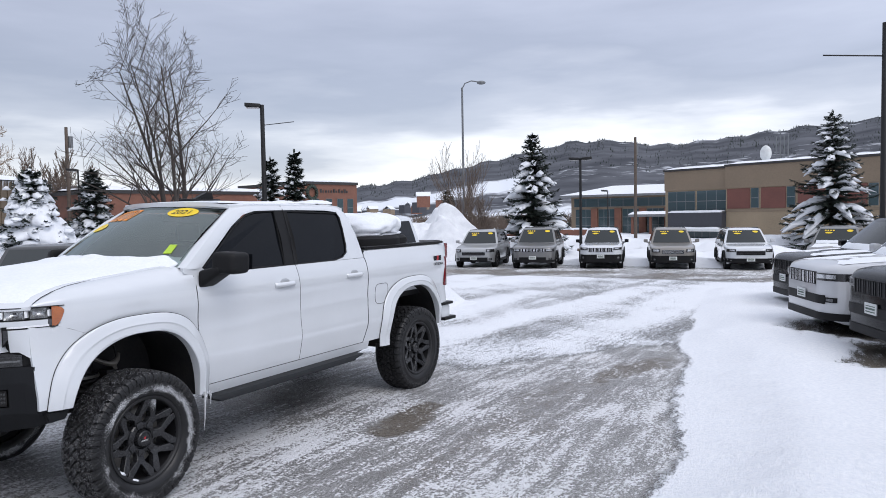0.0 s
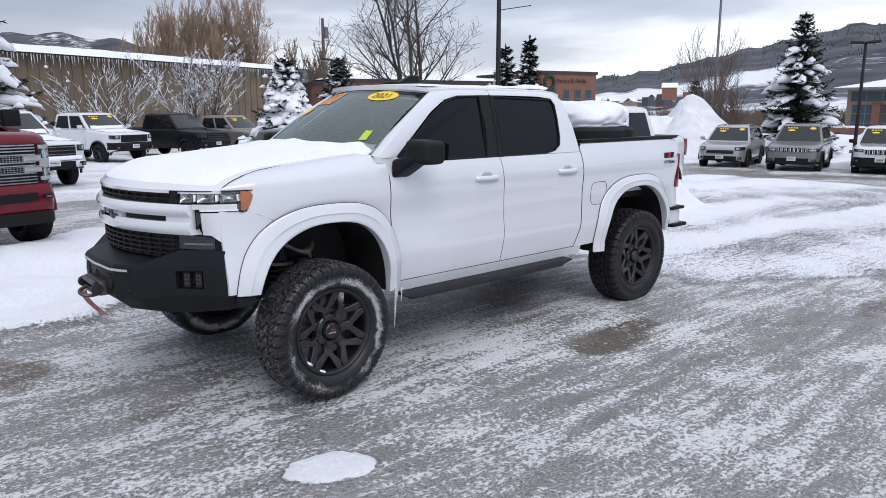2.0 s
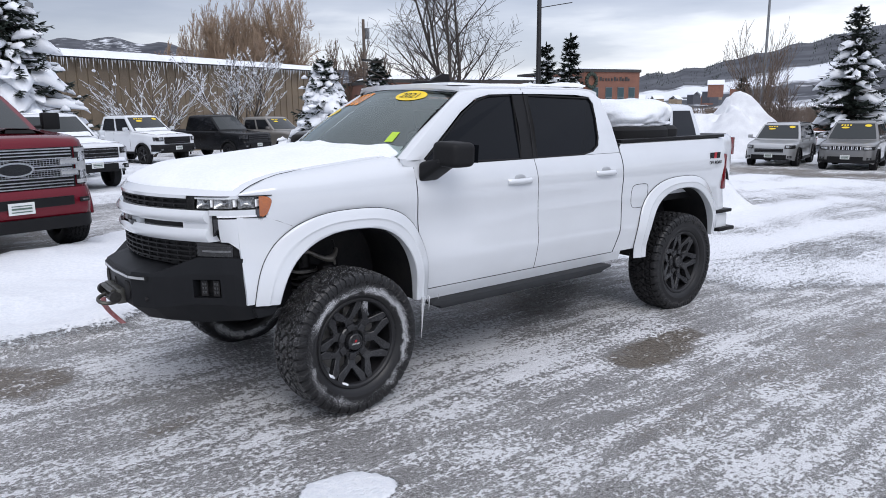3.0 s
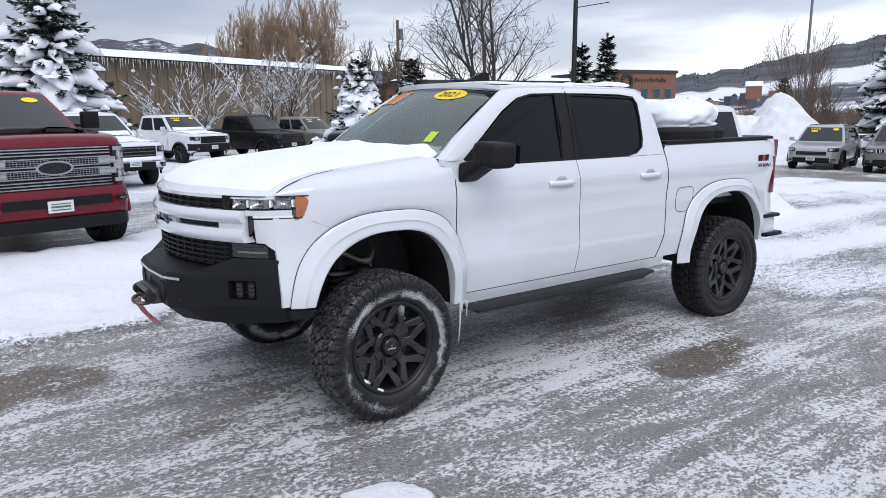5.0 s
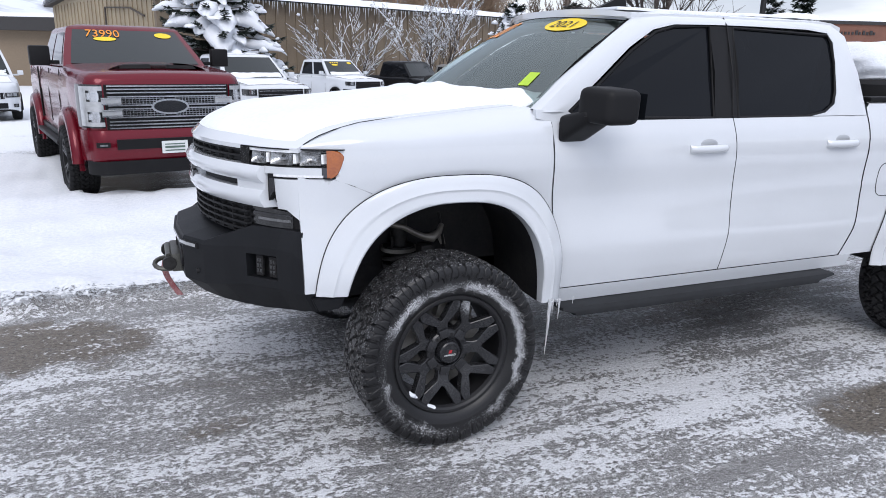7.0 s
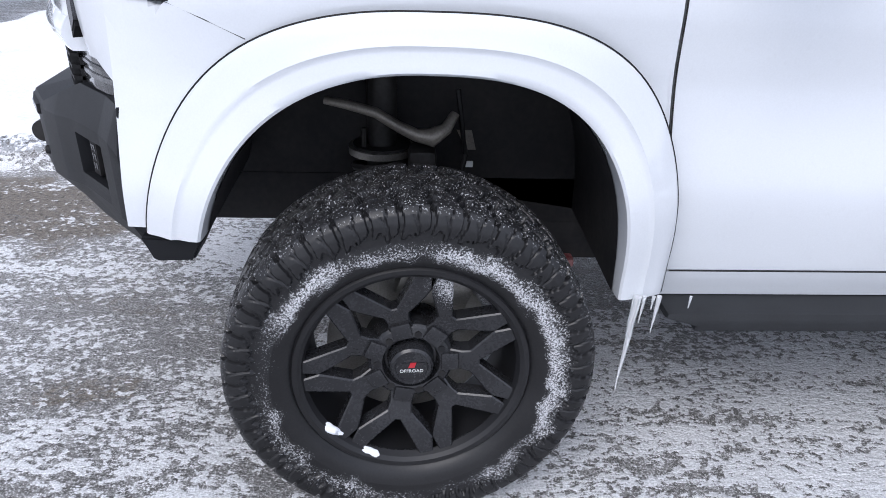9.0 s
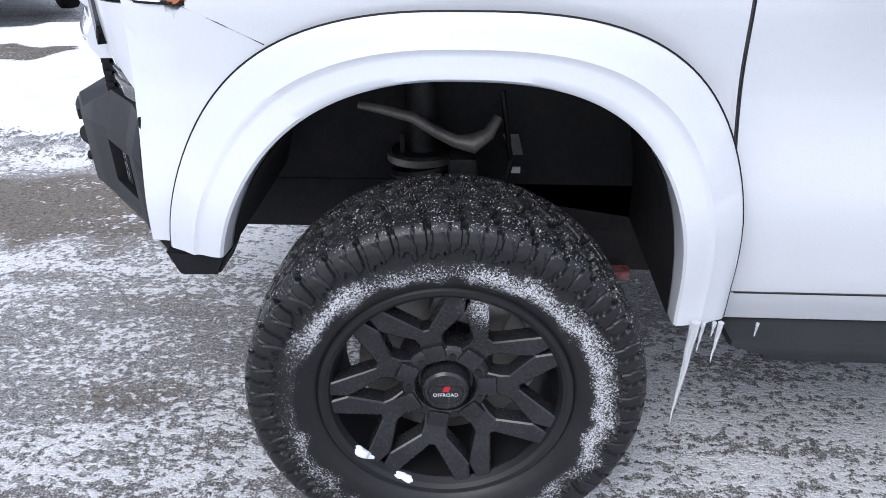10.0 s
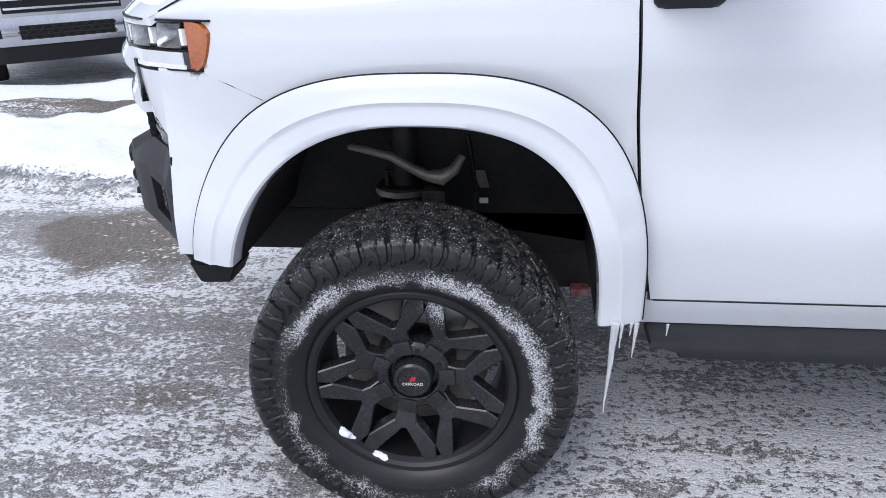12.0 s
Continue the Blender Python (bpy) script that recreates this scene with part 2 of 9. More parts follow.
def tyre_material():
    """Black rubber with road salt and frost on the sidewall's inner ring, snow specks and painted glints in the lugs.
    """
    m = mat("frosted_tyre_rubber", (0.0145, 0.0145, 0.0158), 0.40, 0, (0.008, 0.008, 0.009), 7, 160, bump=0.25, dist=0.002, spec=0.40, rvar=0.12)
    n, l = m.node_tree.nodes, m.node_tree.links
    b = n["Principled BSDF"]
    src = b.inputs["Base Color"].links[0].from_socket
    tc = n.new("ShaderNodeTexCoord")
    sep = n.new("ShaderNodeSeparateXYZ")
    l.new(tc.outputs["Object"], sep.inputs[0])
    rad = n.new("ShaderNodeVectorMath")
    rad.operation = "LENGTH"
    flat = n.new("ShaderNodeVectorMath")
    flat.operation = "MULTIPLY"
    flat.inputs[1].default_value = (1, 0, 1)
    l.new(tc.outputs["Object"], flat.inputs[0])
    l.new(flat.outputs[0], rad.inputs[0])
    wob = n.new("ShaderNodeTexNoise")
    wob.inputs["Scale"].default_value, wob.inputs["Detail"].default_value = 14, 9
    l.new(tc.outputs["Object"], wob.inputs["Vector"])
    add = n.new("ShaderNodeMath")
    add.operation = "MULTIPLY_ADD"
    add.inputs[1].default_value = 0.08
    l.new(wob.outputs["Fac"], add.inputs[0])
    lift = n.new("ShaderNodeMath")
    lift.operation = "MULTIPLY_ADD"
    lift.inputs[1].default_value = 0.05
    l.new(sep.outputs["Z"], lift.inputs[0])
    l.new(rad.outputs["Value"], lift.inputs[2])
    l.new(lift.outputs[0], add.inputs[2])
    ring = n.new("ShaderNodeValToRGB")
    e = ring.color_ramp.elements
    e[0].position, e[0].color = 0.372, (0.70, 0.70, 0.70, 1)
    e[1].position, e[1].color = 0.390, (0.92, 0.92, 0.92, 1)
    for p, v in ((0.404, 1.0), (0.423, 0.97), (0.442, 0.90), (0.458, 0.76), (0.47, 0.0)):
        k = e.new(p)
        k.color = (v, v, v, 1)
    l.new(add.outputs[0], ring.inputs[0])
    grain = n.new("ShaderNodeTexNoise")
    grain.inputs["Scale"].default_value, grain.inputs["Detail"].default_value = 210, 6
    grain.inputs["Roughness"].default_value = 0.8
    l.new(tc.outputs["Object"], grain.inputs["Vector"])
    patch = n.new("ShaderNodeTexNoise")
    patch.inputs["Scale"].default_value, patch.inputs["Detail"].default_value = 3.3, 3
    l.new(tc.outputs["Object"], patch.inputs["Vector"])
    pthr = n.new("ShaderNodeMapRange")
    pthr.inputs[1].default_value, pthr.inputs[2].default_value, pthr.inputs[3].default_value = 0.28, 0.50, 0.84
    side = n.new("ShaderNodeVectorMath")
    side.operation = "DOT_PRODUCT"
    side.inputs[1].default_value = (0.08, 0.0, 0.22)
    l.new(tc.outputs["Object"], side.inputs[0])
    psum = n.new("ShaderNodeMath")
    psum.operation = "ADD"
    l.new(side.outputs["Value"], psum.inputs[0])
    l.new(patch.outputs["Fac"], psum.inputs[1])
    l.new(psum.outputs[0], pthr.inputs[0])
    m1, m2, lim = n.new("ShaderNodeMath"), n.new("ShaderNodeMath"), n.new("ShaderNodeMapRange")
    m1.operation, m2.operation = "MULTIPLY", "ADD"
    lim.inputs[1].default_value, lim.inputs[2].default_value = 1.43, 1.53
    l.new(ring.outputs[0], m1.inputs[0])
    l.new(pthr.outputs[0], m1.inputs[1])
    l.new(m1.outputs[0], m2.inputs[0])
    l.new(grain.outputs["Fac"], m2.inputs[1])
    l.new(m2.outputs[0], lim.inputs[0])
    # white specks in the tread: snow, and the blocks' glints painted in
    sp = n.new("ShaderNodeTexNoise")
    sp.inputs["Scale"].default_value, sp.inputs["Detail"].default_value = 210, 5
    l.new(tc.outputs["Object"], sp.inputs["Vector"])
    sthr = n.new("ShaderNodeMapRange")
    sthr.inputs[1].default_value, sthr.inputs[2].default_value, sthr.inputs[4].default_value = 0.605, 0.65, 0.85
    l.new(sp.outputs["Fac"], sthr.inputs[0])
    out = n.new("ShaderNodeMapRange")
    out.inputs[1].default_value, out.inputs[2].default_value = 0.455, 0.475
    l.new(rad.outputs["Value"], out.inputs[0])
    m3 = n.new("ShaderNodeMath")
    m3.operation = "MULTIPLY"
    l.new(sthr.outputs[0], m3.inputs[0])
    l.new(out.outputs[0], m3.inputs[1])
    mx = n.new("ShaderNodeMath")
    mx.operation = "MAXIMUM"
    l.new(lim.outputs[0], mx.inputs[0])
    l.new(m3.outputs[0], mx.inputs[1])
    mixc = n.new("ShaderNodeMixRGB")
    mixc.inputs[2].default_value = (0.60, 0.61, 0.63, 1)
    l.new(mx.outputs[0], mixc.inputs[0])
    l.new(src, mixc.inputs[1])
    l.new(mixc.outputs[0], b.inputs["Base Color"])
    return m


M_TYRE = tyre_material()
M_TYREFAR = mat("tyre_rubber", (0.011, 0.011, 0.012), 0.7, bump=0.3, spec=0.25)
M_TYREBARE = mat("bare_tyre_rubber", (0.0145, 0.0145, 0.0158), 0.45, 0, (0.008, 0.008, 0.009), 7, 160, bump=0.25, dist=0.002, spec=0.35)
M_LIP = mat("dull_black_rim_lip", (0.012, 0.012, 0.014), 0.45, 0.1, (0.007, 0.007, 0.008), 9, 150)
M_RIM = mat("satin_black_alloy", (0.027, 0.028, 0.031), 0.27, 0.1, (0.015, 0.015, 0.017), 9, 150, rvar=0.08, spec=0.5)


def frosted(m, at, near, far):
    """Sprinkles frost grains over a material round one point of the object."""
    n, l = m.node_tree.nodes, m.node_tree.links
    b = n["Principled BSDF"]
    src = b.inputs["Base Color"].links[0].from_socket
    tc, dist_, fall_, gr, sm, th, mx = (n.new(k) for k in ("ShaderNodeTexCoord", "ShaderNodeVectorMath", "ShaderNodeMapRange", "ShaderNodeTexNoise", "ShaderNodeMath", "ShaderNodeMapRange", "ShaderNodeMixRGB"))
    dist_.operation = "DISTANCE"
    dist_.inputs[1].default_value = at
    l.new(tc.outputs["Object"], dist_.inputs[0])
    fall_.inputs[1].default_value, fall_.inputs[2].default_value, fall_.inputs[3].default_value, fall_.inputs[4].default_value = near, far, 0.10, -0.30
    l.new(dist_.outputs["Value"], fall_.inputs[0])
    gr.inputs["Scale"].default_value, gr.inputs["Detail"].default_value, gr.inputs["Roughness"].default_value = 260, 6, 0.8
    l.new(tc.outputs["Object"], gr.inputs["Vector"])
    sm.operation = "ADD"
    l.new(fall_.outputs[0], sm.inputs[0])
    l.new(gr.outputs["Fac"], sm.inputs[1])
    th.inputs[1].default_value, th.inputs[2].default_value = 0.55, 0.66
    l.new(sm.outputs[0], th.inputs[0])
    mx.inputs[2].default_value = (0.60, 0.61, 0.63, 1)
    l.new(th.outputs[0], mx.inputs[0])
    l.new(src, mx.inputs[1])
    l.new(mx.outputs[0], b.inputs["Base Color"])
    return m


M_SPOKES = frosted(mat("frosted_black_alloy", (0.027, 0.028, 0.031), 0.27, 0.1, (0.015, 0.015, 0.017), 9, 150, rvar=0.08, spec=0.5), (0.12, -0.115, 0.262), 0.05, 0.18)
M_RIMGREY = mat("grey_alloy", (0.16, 0.16, 0.17), 0.35, 0.8)

# ---- mesh helpers ----


def mesh_ob(name, bm, material, parent=None, label="", smooth=True, angle=40):
    """Links a bmesh as one mesh object."""
    bmesh.ops.recalc_face_normals(bm, faces=bm.faces)
    me = bpy.data.meshes.new(name)
    bm.to_mesh(me)
    bm.free()
    me.materials.append(material)
    if smooth:
        me.polygons.foreach_set("use_smooth", [True] * len(me.polygons))
        me.set_sharp_from_angle(angle=radians(angle))
    ob = new(name, me)
    if parent:
        ob.parent = parent
    if label:
        tagged(ob, label=label)
    return ob


def part(name, bm, material, parent, label="", smooth=True, angle=40):
    return mesh_ob(name, bm, material, parent, label, smooth, angle)


def raw(name, verts, faces, material, parent=None, smooth=True, label=""):
    """Links plain vertex and face lists, for large meshes."""
    me = bpy.data.meshes.new(name)
    me.from_pydata(verts, [], faces)
    me.materials.append(material)
    if smooth:
        me.polygons.foreach_set("use_smooth", [True] * len(me.polygons))
    ob = new(name, me)
    if parent:
        ob.parent = parent
    if label:
        tagged(ob, label=label)
    return ob


def thing(name, label, category, group="", m=None, kind=""):
    e = new(name)
    tagged(e, label, category, group, kind)
    if m is not None:
        e.matrix_world = m
    return e


def box(bm, x0, x1, y0, y1, z0, z1, bevel=0.0, m=None, seg=2):
    """Adds a bevelled box to bm."""
    r = bmesh.ops.create_cube(bm, size=1.0, matrix=Matrix.Translation(((x0 + x1) / 2, (y0 + y1) / 2, (z0 + z1) / 2))
                              @ Matrix.Diagonal((abs(x1 - x0), abs(y1 - y0), abs(z1 - z0), 1)))
    vs = r["verts"]
    if bevel:
        es = list({e for v in vs for e in v.link_edges})
        out = bmesh.ops.bevel(bm, geom=es, offset=bevel, segments=seg, profile=0.6, affect="EDGES", clamp_overlap=True)
        vs = list({v for f in out["faces"] for v in f.verts} | {v for v in vs if v.is_valid})
    if m is not None:
        bmesh.ops.transform(bm, matrix=m, verts=[v for v in vs if v.is_valid])
    return bm


def cyl(bm, p0, p1, r0, r1=None, seg=16, caps=True):
    """Adds a cone or cylinder from p0 to p1."""
    p0, p1 = Vector(p0), Vector(p1)
    d = p1 - p0
    m = Matrix.Translation((p0 + p1) / 2) @ d.to_track_quat("Z", "Y").to_matrix().to_4x4()
    bmesh.ops.create_cone(bm, cap_ends=caps, segments=seg, radius1=r0, radius2=r0 if r1 is None else r1, depth=d.length, matrix=m)
    return bm


def grid(bm, fn, nu, nv, flip=False, close_u=False):
    """Adds a quad grid of fn(u, v) with u, v in 0..1."""
    vs = [[bm.verts.new(fn(i / nu, j / nv)) for j in range(nv + 1)] for i in range(nu if close_u else nu + 1)]
    n = nu
    for i in range(n):
        a, b = vs[i], vs[(i + 1) % len(vs)]
        for j in range(nv):
            q = (a[j], b[j], b[j + 1], a[j + 1])
            if len(set(q)) == 4:
                bm.faces.new(q[::-1] if flip else q)
    return vs


def rim_in(bm, vec, depth):
    """Extrudes all open edges of bm along vec, so a skin reads as a panel of that depth."""
    es = [e for e in bm.edges if e.is_boundary]
    r = bmesh.ops.extrude_edge_only(bm, edges=es)
    nv = [g for g in r["geom"] if isinstance(g, bmesh.types.BMVert)]
    bmesh.ops.translate(bm, vec=Vector(vec) * depth, verts=nv)
    return bm


def lathe(bm, prof, seg, axis="y", a0=0.0, a1=2 * math.pi):
    """Turns a profile of (axial, radius) about the y axis."""
    full = abs(a1 - a0 - 2 * math.pi) < 1e-6
    rings = []
    for i in range(seg if full else seg + 1):
        a = a0 + (a1 - a0) * i / seg
        rings.append([bm.verts.new((r * math.cos(a), y, r * math.sin(a))) for y, r in prof])
    for i in range(seg):
        a, b = rings[i], rings[(i + 1) % len(rings)]
        for j in range(len(prof) - 1):
            bm.faces.new((a[j], a[j + 1], b[j + 1], b[j]))
    return bm


def tube(bm, pts, r, seg=8):
    """Adds a round tube through the points; r may be a list."""
    pts = [Vector(p) for p in pts]
    rs = r if isinstance(r, (list, tuple)) else [r] * len(pts)
    rings = []
    for i, p in enumerate(pts):
        d = (pts[min(i + 1, len(pts) - 1)] - pts[max(i - 1, 0)]).normalized()
        q = d.to_track_quat("Z", "Y").to_matrix()
        rings.append([bm.verts.new(p + q @ Vector((math.cos(2 * math.pi * k / seg) * rs[i], math.sin(2 * math.pi * k / seg) * rs[i], 0)))
                      for k in range(seg)])
    for a, b in zip(rings, rings[1:]):
        for k in range(seg):
            bm.faces.new((a[k], a[(k + 1) % seg], b[(k + 1) % seg], b[k]))
    for e in (rings[0], rings[-1][::-1]):
        bm.faces.new(e)
    return bm


def poly(bm, pts):
    bm.faces.new([bm.verts.new(p) for p in pts])
    return bm


def slab(bm, pts, vec):
    """A flat polygon given thickness along vec."""
    a = [bm.verts.new(p) for p in pts]
    b = [bm.verts.new(Vector(p) + Vector(vec)) for p in pts]
    bm.faces.new(a)
    bm.faces.new(b[::-1])
    for i in range(len(a)):
        j = (i + 1) % len(a)
        bm.faces.new((a[i], b[i], b[j], a[j]))
    return bm


def interp(x, pts):
    return float(np.interp(x, [p[0] for p in pts], [p[1] for p in pts]))


def text_mesh(body, size, depth=0.0):
    """The built-in font's letters as a bmesh in the xy plane, centred."""
    cu = bpy.data.curves.new("lettering", "FONT")
    cu.body, cu.size, cu.align_x, cu.align_y, cu.extrude, cu.resolution_u = body, size, "CENTER", "CENTER", depth, 3
    tmp = bpy.data.objects.new("lettering", cu)
    scene.collection.objects.link(tmp)
    me = tmp.to_mesh()
    bm = bmesh.new()
    bm.from_mesh(me)
    tmp.to_mesh_clear()
    bpy.data.objects.remove(tmp)
    bpy.data.curves.remove(cu)
    return bm

# ---- ground ----


def smooth01(a, b, x):
    t = np.clip((x - a) / (b - a), 0, 1)
    return t * t * (3 - 2 * t)


def fall(x, y):
    """The lot's gentle fall away from the truck."""
    d1 = np.sqrt((np.maximum(x - 4, 0)) ** 2 + 1) - 1
    d2 = np.sqrt((np.maximum(y - 4, 0)) ** 2 + 1) - 1
    z = -0.021 * np.minimum(d1, 40) - 0.0085 * np.minimum(d2, 60)
    return z


def wave(x, y, f, seed):
    """Smooth pseudo-random field in -1..1 from a few sines."""
    r = np.random.RandomState(seed)
    out = 0
    for k in range(7):
        a, ph, s = r.uniform(0, 6.28), r.uniform(0, 6.28), f * r.uniform(0.5, 1.9)
        out = out + np.sin((x * np.cos(a) + y * np.sin(a)) * s + ph)
    return out / 4.0


def ell(x, y, cx, cy, rx, ry, ang=0.0, edge=0.25):
    c, s = math.cos(radians(ang)), math.sin(radians(ang))
    u, v = (x - cx) * c + (y - cy) * s, -(x - cx) * s + (y - cy) * c
    d = np.sqrt((u / rx) ** 2 + (v / ry) ** 2) + 0.26 * wave(x, y * 1.6, 3.1, 31) + 0.20 * wave(x, y * 1.7, 8.3, 32) + 0.10 * wave(x, y, 19, 33)
    return 1 - smooth01(1 - edge, 1 + edge, d)


def snow_edge(x):
    """y below which the ploughed bank beside the lane lies."""
    return np.interp(x, [-30, -2, 1.7, 3.7, 6.4, 8.5, 10.5, 14, 18, 21, 24], [-5.6, -4.9, -4.2, -3.87, -3.45, -2.9, -2.6, -2.3, -1.7, -2.6, -9])


def ground_fields(x, y):
    """Height, snow cover and bareness of the ground at x, y."""
    w1, w2, w3 = wave(x, y, 1.3, 1), wave(x, y, 4.1, 2), wave(x, y, 11.0, 3)
    jag = 0.12 * w1 + 0.07 * w2 + 0.03 * w3
    z = fall(x, y) - 0.035 * np.exp(-((x / 0.75) ** 2 + ((y + 1.0) / 0.6) ** 2))
    # bank along the lane's far edge
    s_right = smooth01(-0.18, 0.25, snow_edge(x) - y + jag) * smooth01(24, 21.5, x)
    # ploughed strip in front of the red pickup
    s_left = smooth01(-0.15, 0.3, y - np.interp(x, [-9, -4.4, -2.6, -1.6, -0.8, -0.3, 0.6], [2.6, 2.2, 1.8, 1.75, 1.75, 2.2, 2.6]) + jag) \
        * smooth01(0.3, -0.3, y - np.interp(x, [-6, -4.3, -3.7, -2.5, -2.1, -0.5, 0.3, 1.2], [5.4, 5.8, 11.0, 11.0, 6.1, 6.1, 7.2, 7.6]) + jag) * smooth01(1.4, 0.7, x + 0.4 * jag)
    # soft packed snow between the truck and the far cars
    s_mid = smooth01(-0.5, 0.6, x - np.interp(y, [-4, -2.2, -1.2, -0.4, 0.6, 2, 8, 20], [9.5, 6.6, 4.6, 4.7, 5.2, 3.4, 2.6, 0.8]) + 2.2 * jag) \
        * smooth01(22.2, 20.8, x + 0.6 * jag) * (0.66 + 0.20 * wave(x * 0.3, y * 1.5, 1.3, 41) + 0.10 * w2)
    berm = ell(x, y, 11.0, 4.2, 2.5, 1.25, 24, 0.5)
    # old snow over everything far
    s_far = smooth01(27.5, 30.0, x + 0.8 * jag) + smooth01(9, 13, y + 2 * jag) * 0.6 + smooth01(-3, -7, x + jag) * smooth01(5, 9, y) * 0.75
    road = ((x > 36) & (x < 44)) * smooth01(36, 37, x) * smooth01(44, 43, x)
    snow = np.clip(np.maximum.reduce([s_right, s_left, s_mid, berm, np.clip(s_far, 0, 1) * (1 - 0.9 * road)]), 0, 1)
    track = smooth01(0.35, 0.9, wave(x * 0.25, y * 2.2, 1.6, 5))
    snow = snow * (1 - 0.25 * track * (s_right < 0.2) * (s_left < 0.2) * (berm < 0.2))
    blob = ell(x, y, -0.62, -1.98, 0.25, 0.18, -30, 0.25)
    # extra snow flecks; they also paint the shaded ground by the truck brighter
    fleck_lift = ell(x, y, 0.40, -0.75, 1.8, 0.65, 0, 0.6) * (1 - ell(x, y, 2.55, -1.66, 0.9, 0.45, 8, 0.5)) * (0.85 + 0.15 * w2 + 0.10 * w3)
    snow = np.maximum(snow, blob)
    lot = smooth01(20.6, 21.6, x) * smooth01(25.6, 24.4, x)
    # bare asphalt; under the white and red pickups it also paints in shade
    bare = np.maximum.reduce([ell(x, y, 2.55, -1.66, 0.62, 0.27, 8, 0.45), ell(x, y, -2.15, 1.0, 0.72, 0.46, -18, 0.3) * 1.0,
                              ell(x, y, -4.3, 3.95, 0.8, 0.35, 0, 0.3), ell(x, y, -1.12, -0.56, 0.18, 0.10, 12, 0.8) * 0.7,
                              ell(x, y, -1.0, 0.05, 0.5, 0.2, -10, 0.6) * 0.5, ell(x, y, -0.55, -0.95, 0.95, 0.95, 0, 0.5) * 0.21, ell(x, y, 5.7, -2.95, 0.9, 0.28, -10, 0.5) * 0.9,
                              ell(x, y, 10.0, -2.2, 0.6, 0.25, 0, 0.5) * 0.8, ell(x, y, 11.6, -0.2, 0.8, 0.2, 0, 0.5) * 0.6,
                              ell(x, y, 13.5, 3.0, 0.9, 0.25, 0, 0.5) * 0.7, ell(x, y, -2.9, -0.6, 0.5, 0.25, 0, 0.5) * 0.8,
                              lot * 0.8 * smooth01(-0.4, 0.3, w1 + 0.4), ell(x, y, 2.2, 0.1, 2.3, 0.6, 0, 0.4) * 0.5, ell(x, y, 3.0, -2.6, 2.6, 0.55, -3, 0.6) * 0.5,
                              ell(x, y, 1.0, -2.9, 0.4, 0.15, 20, 0.5) * 0.35, road * 0.9,
                              ell(x, y, -1.4, 7.7, 1.5, 1.0, 0, 0.3) * 0.9, ell(x, y, 10.6, -5.2, 1.3, 0.7, 0, 0.4), ell(x, y, 8.0, -5.7, 1.2, 0.6, 0, 0.4)])
    bare = np.clip(bare, 0, 1) * (0.80 + 0.12 * w2 + 0.08 * w3)
    pocket = np.maximum.reduce([ell(x, y, 10.6, -5.4, 1.3, 0.9, 0, 0.4), ell(x, y, 8.0, -5.9, 1.2, 0.8, 0, 0.4), ell(x, y, 13.6, -4.9, 1.2, 0.8, 0, 0.4)])
    snow = snow * (1 - 0.75 * pocket) * (1 - ell(x, y, -4.4, 3.95, 0.75, 0.36, 0, 0.3))
    # relief
    z = z + s_right * (1 - 0.8 * pocket) * (0.13 + 0.04 * w1 + 0.03 * w2 + 0.012 * w3) * smooth01(0.0, 1.2, snow_edge(x) - y + jag)
    z = z + s_left * (0.14 + 0.05 * w1 + 0.045 * w2 + 0.018 * w3)
    z = z + berm * (0.62 + 0.12 * w1 + 0.07 * w2 + 0.02 * w3)
    z = z + s_mid * (0.012 + 0.012 * w2) + blob * 0.02
    z = z + np.clip(s_far, 0, 1) * smooth01(29, 31, x) * (0.25 + 0.15 * w1) * (1 - road)
    # plough bank along the road behind the cars
    for px, ph in ((35.0, 0.55), (45.2, 1.1)):
        z = z + np.exp(-((x - px) / 0.9) ** 2) * ph * (0.75 + 0.3 * w1 + 0.15 * w2)
    z = z + 0.004 * w3 * (1 - snow) + 0.003 * w2
    return z, snow, bare, np.clip(fleck_lift, 0, 1)


def axis(dense0, dense1, step, mid0, mid1, mstep, lo, hi):
    a = list(np.arange(dense0, dense1, step))
    s, v = step, dense1
    while v < hi:
        a.append(v)
        s = min(s * 1.12, mstep) if v < mid1 else s * 1.25
        v += s
    a.append(hi)
    s, v = step, dense0
    while v > lo:
        s = min(s * 1.12, mstep) if v > mid0 else s * 1.25
        v -= s
        a.insert(0, v)
    return np.array(a)


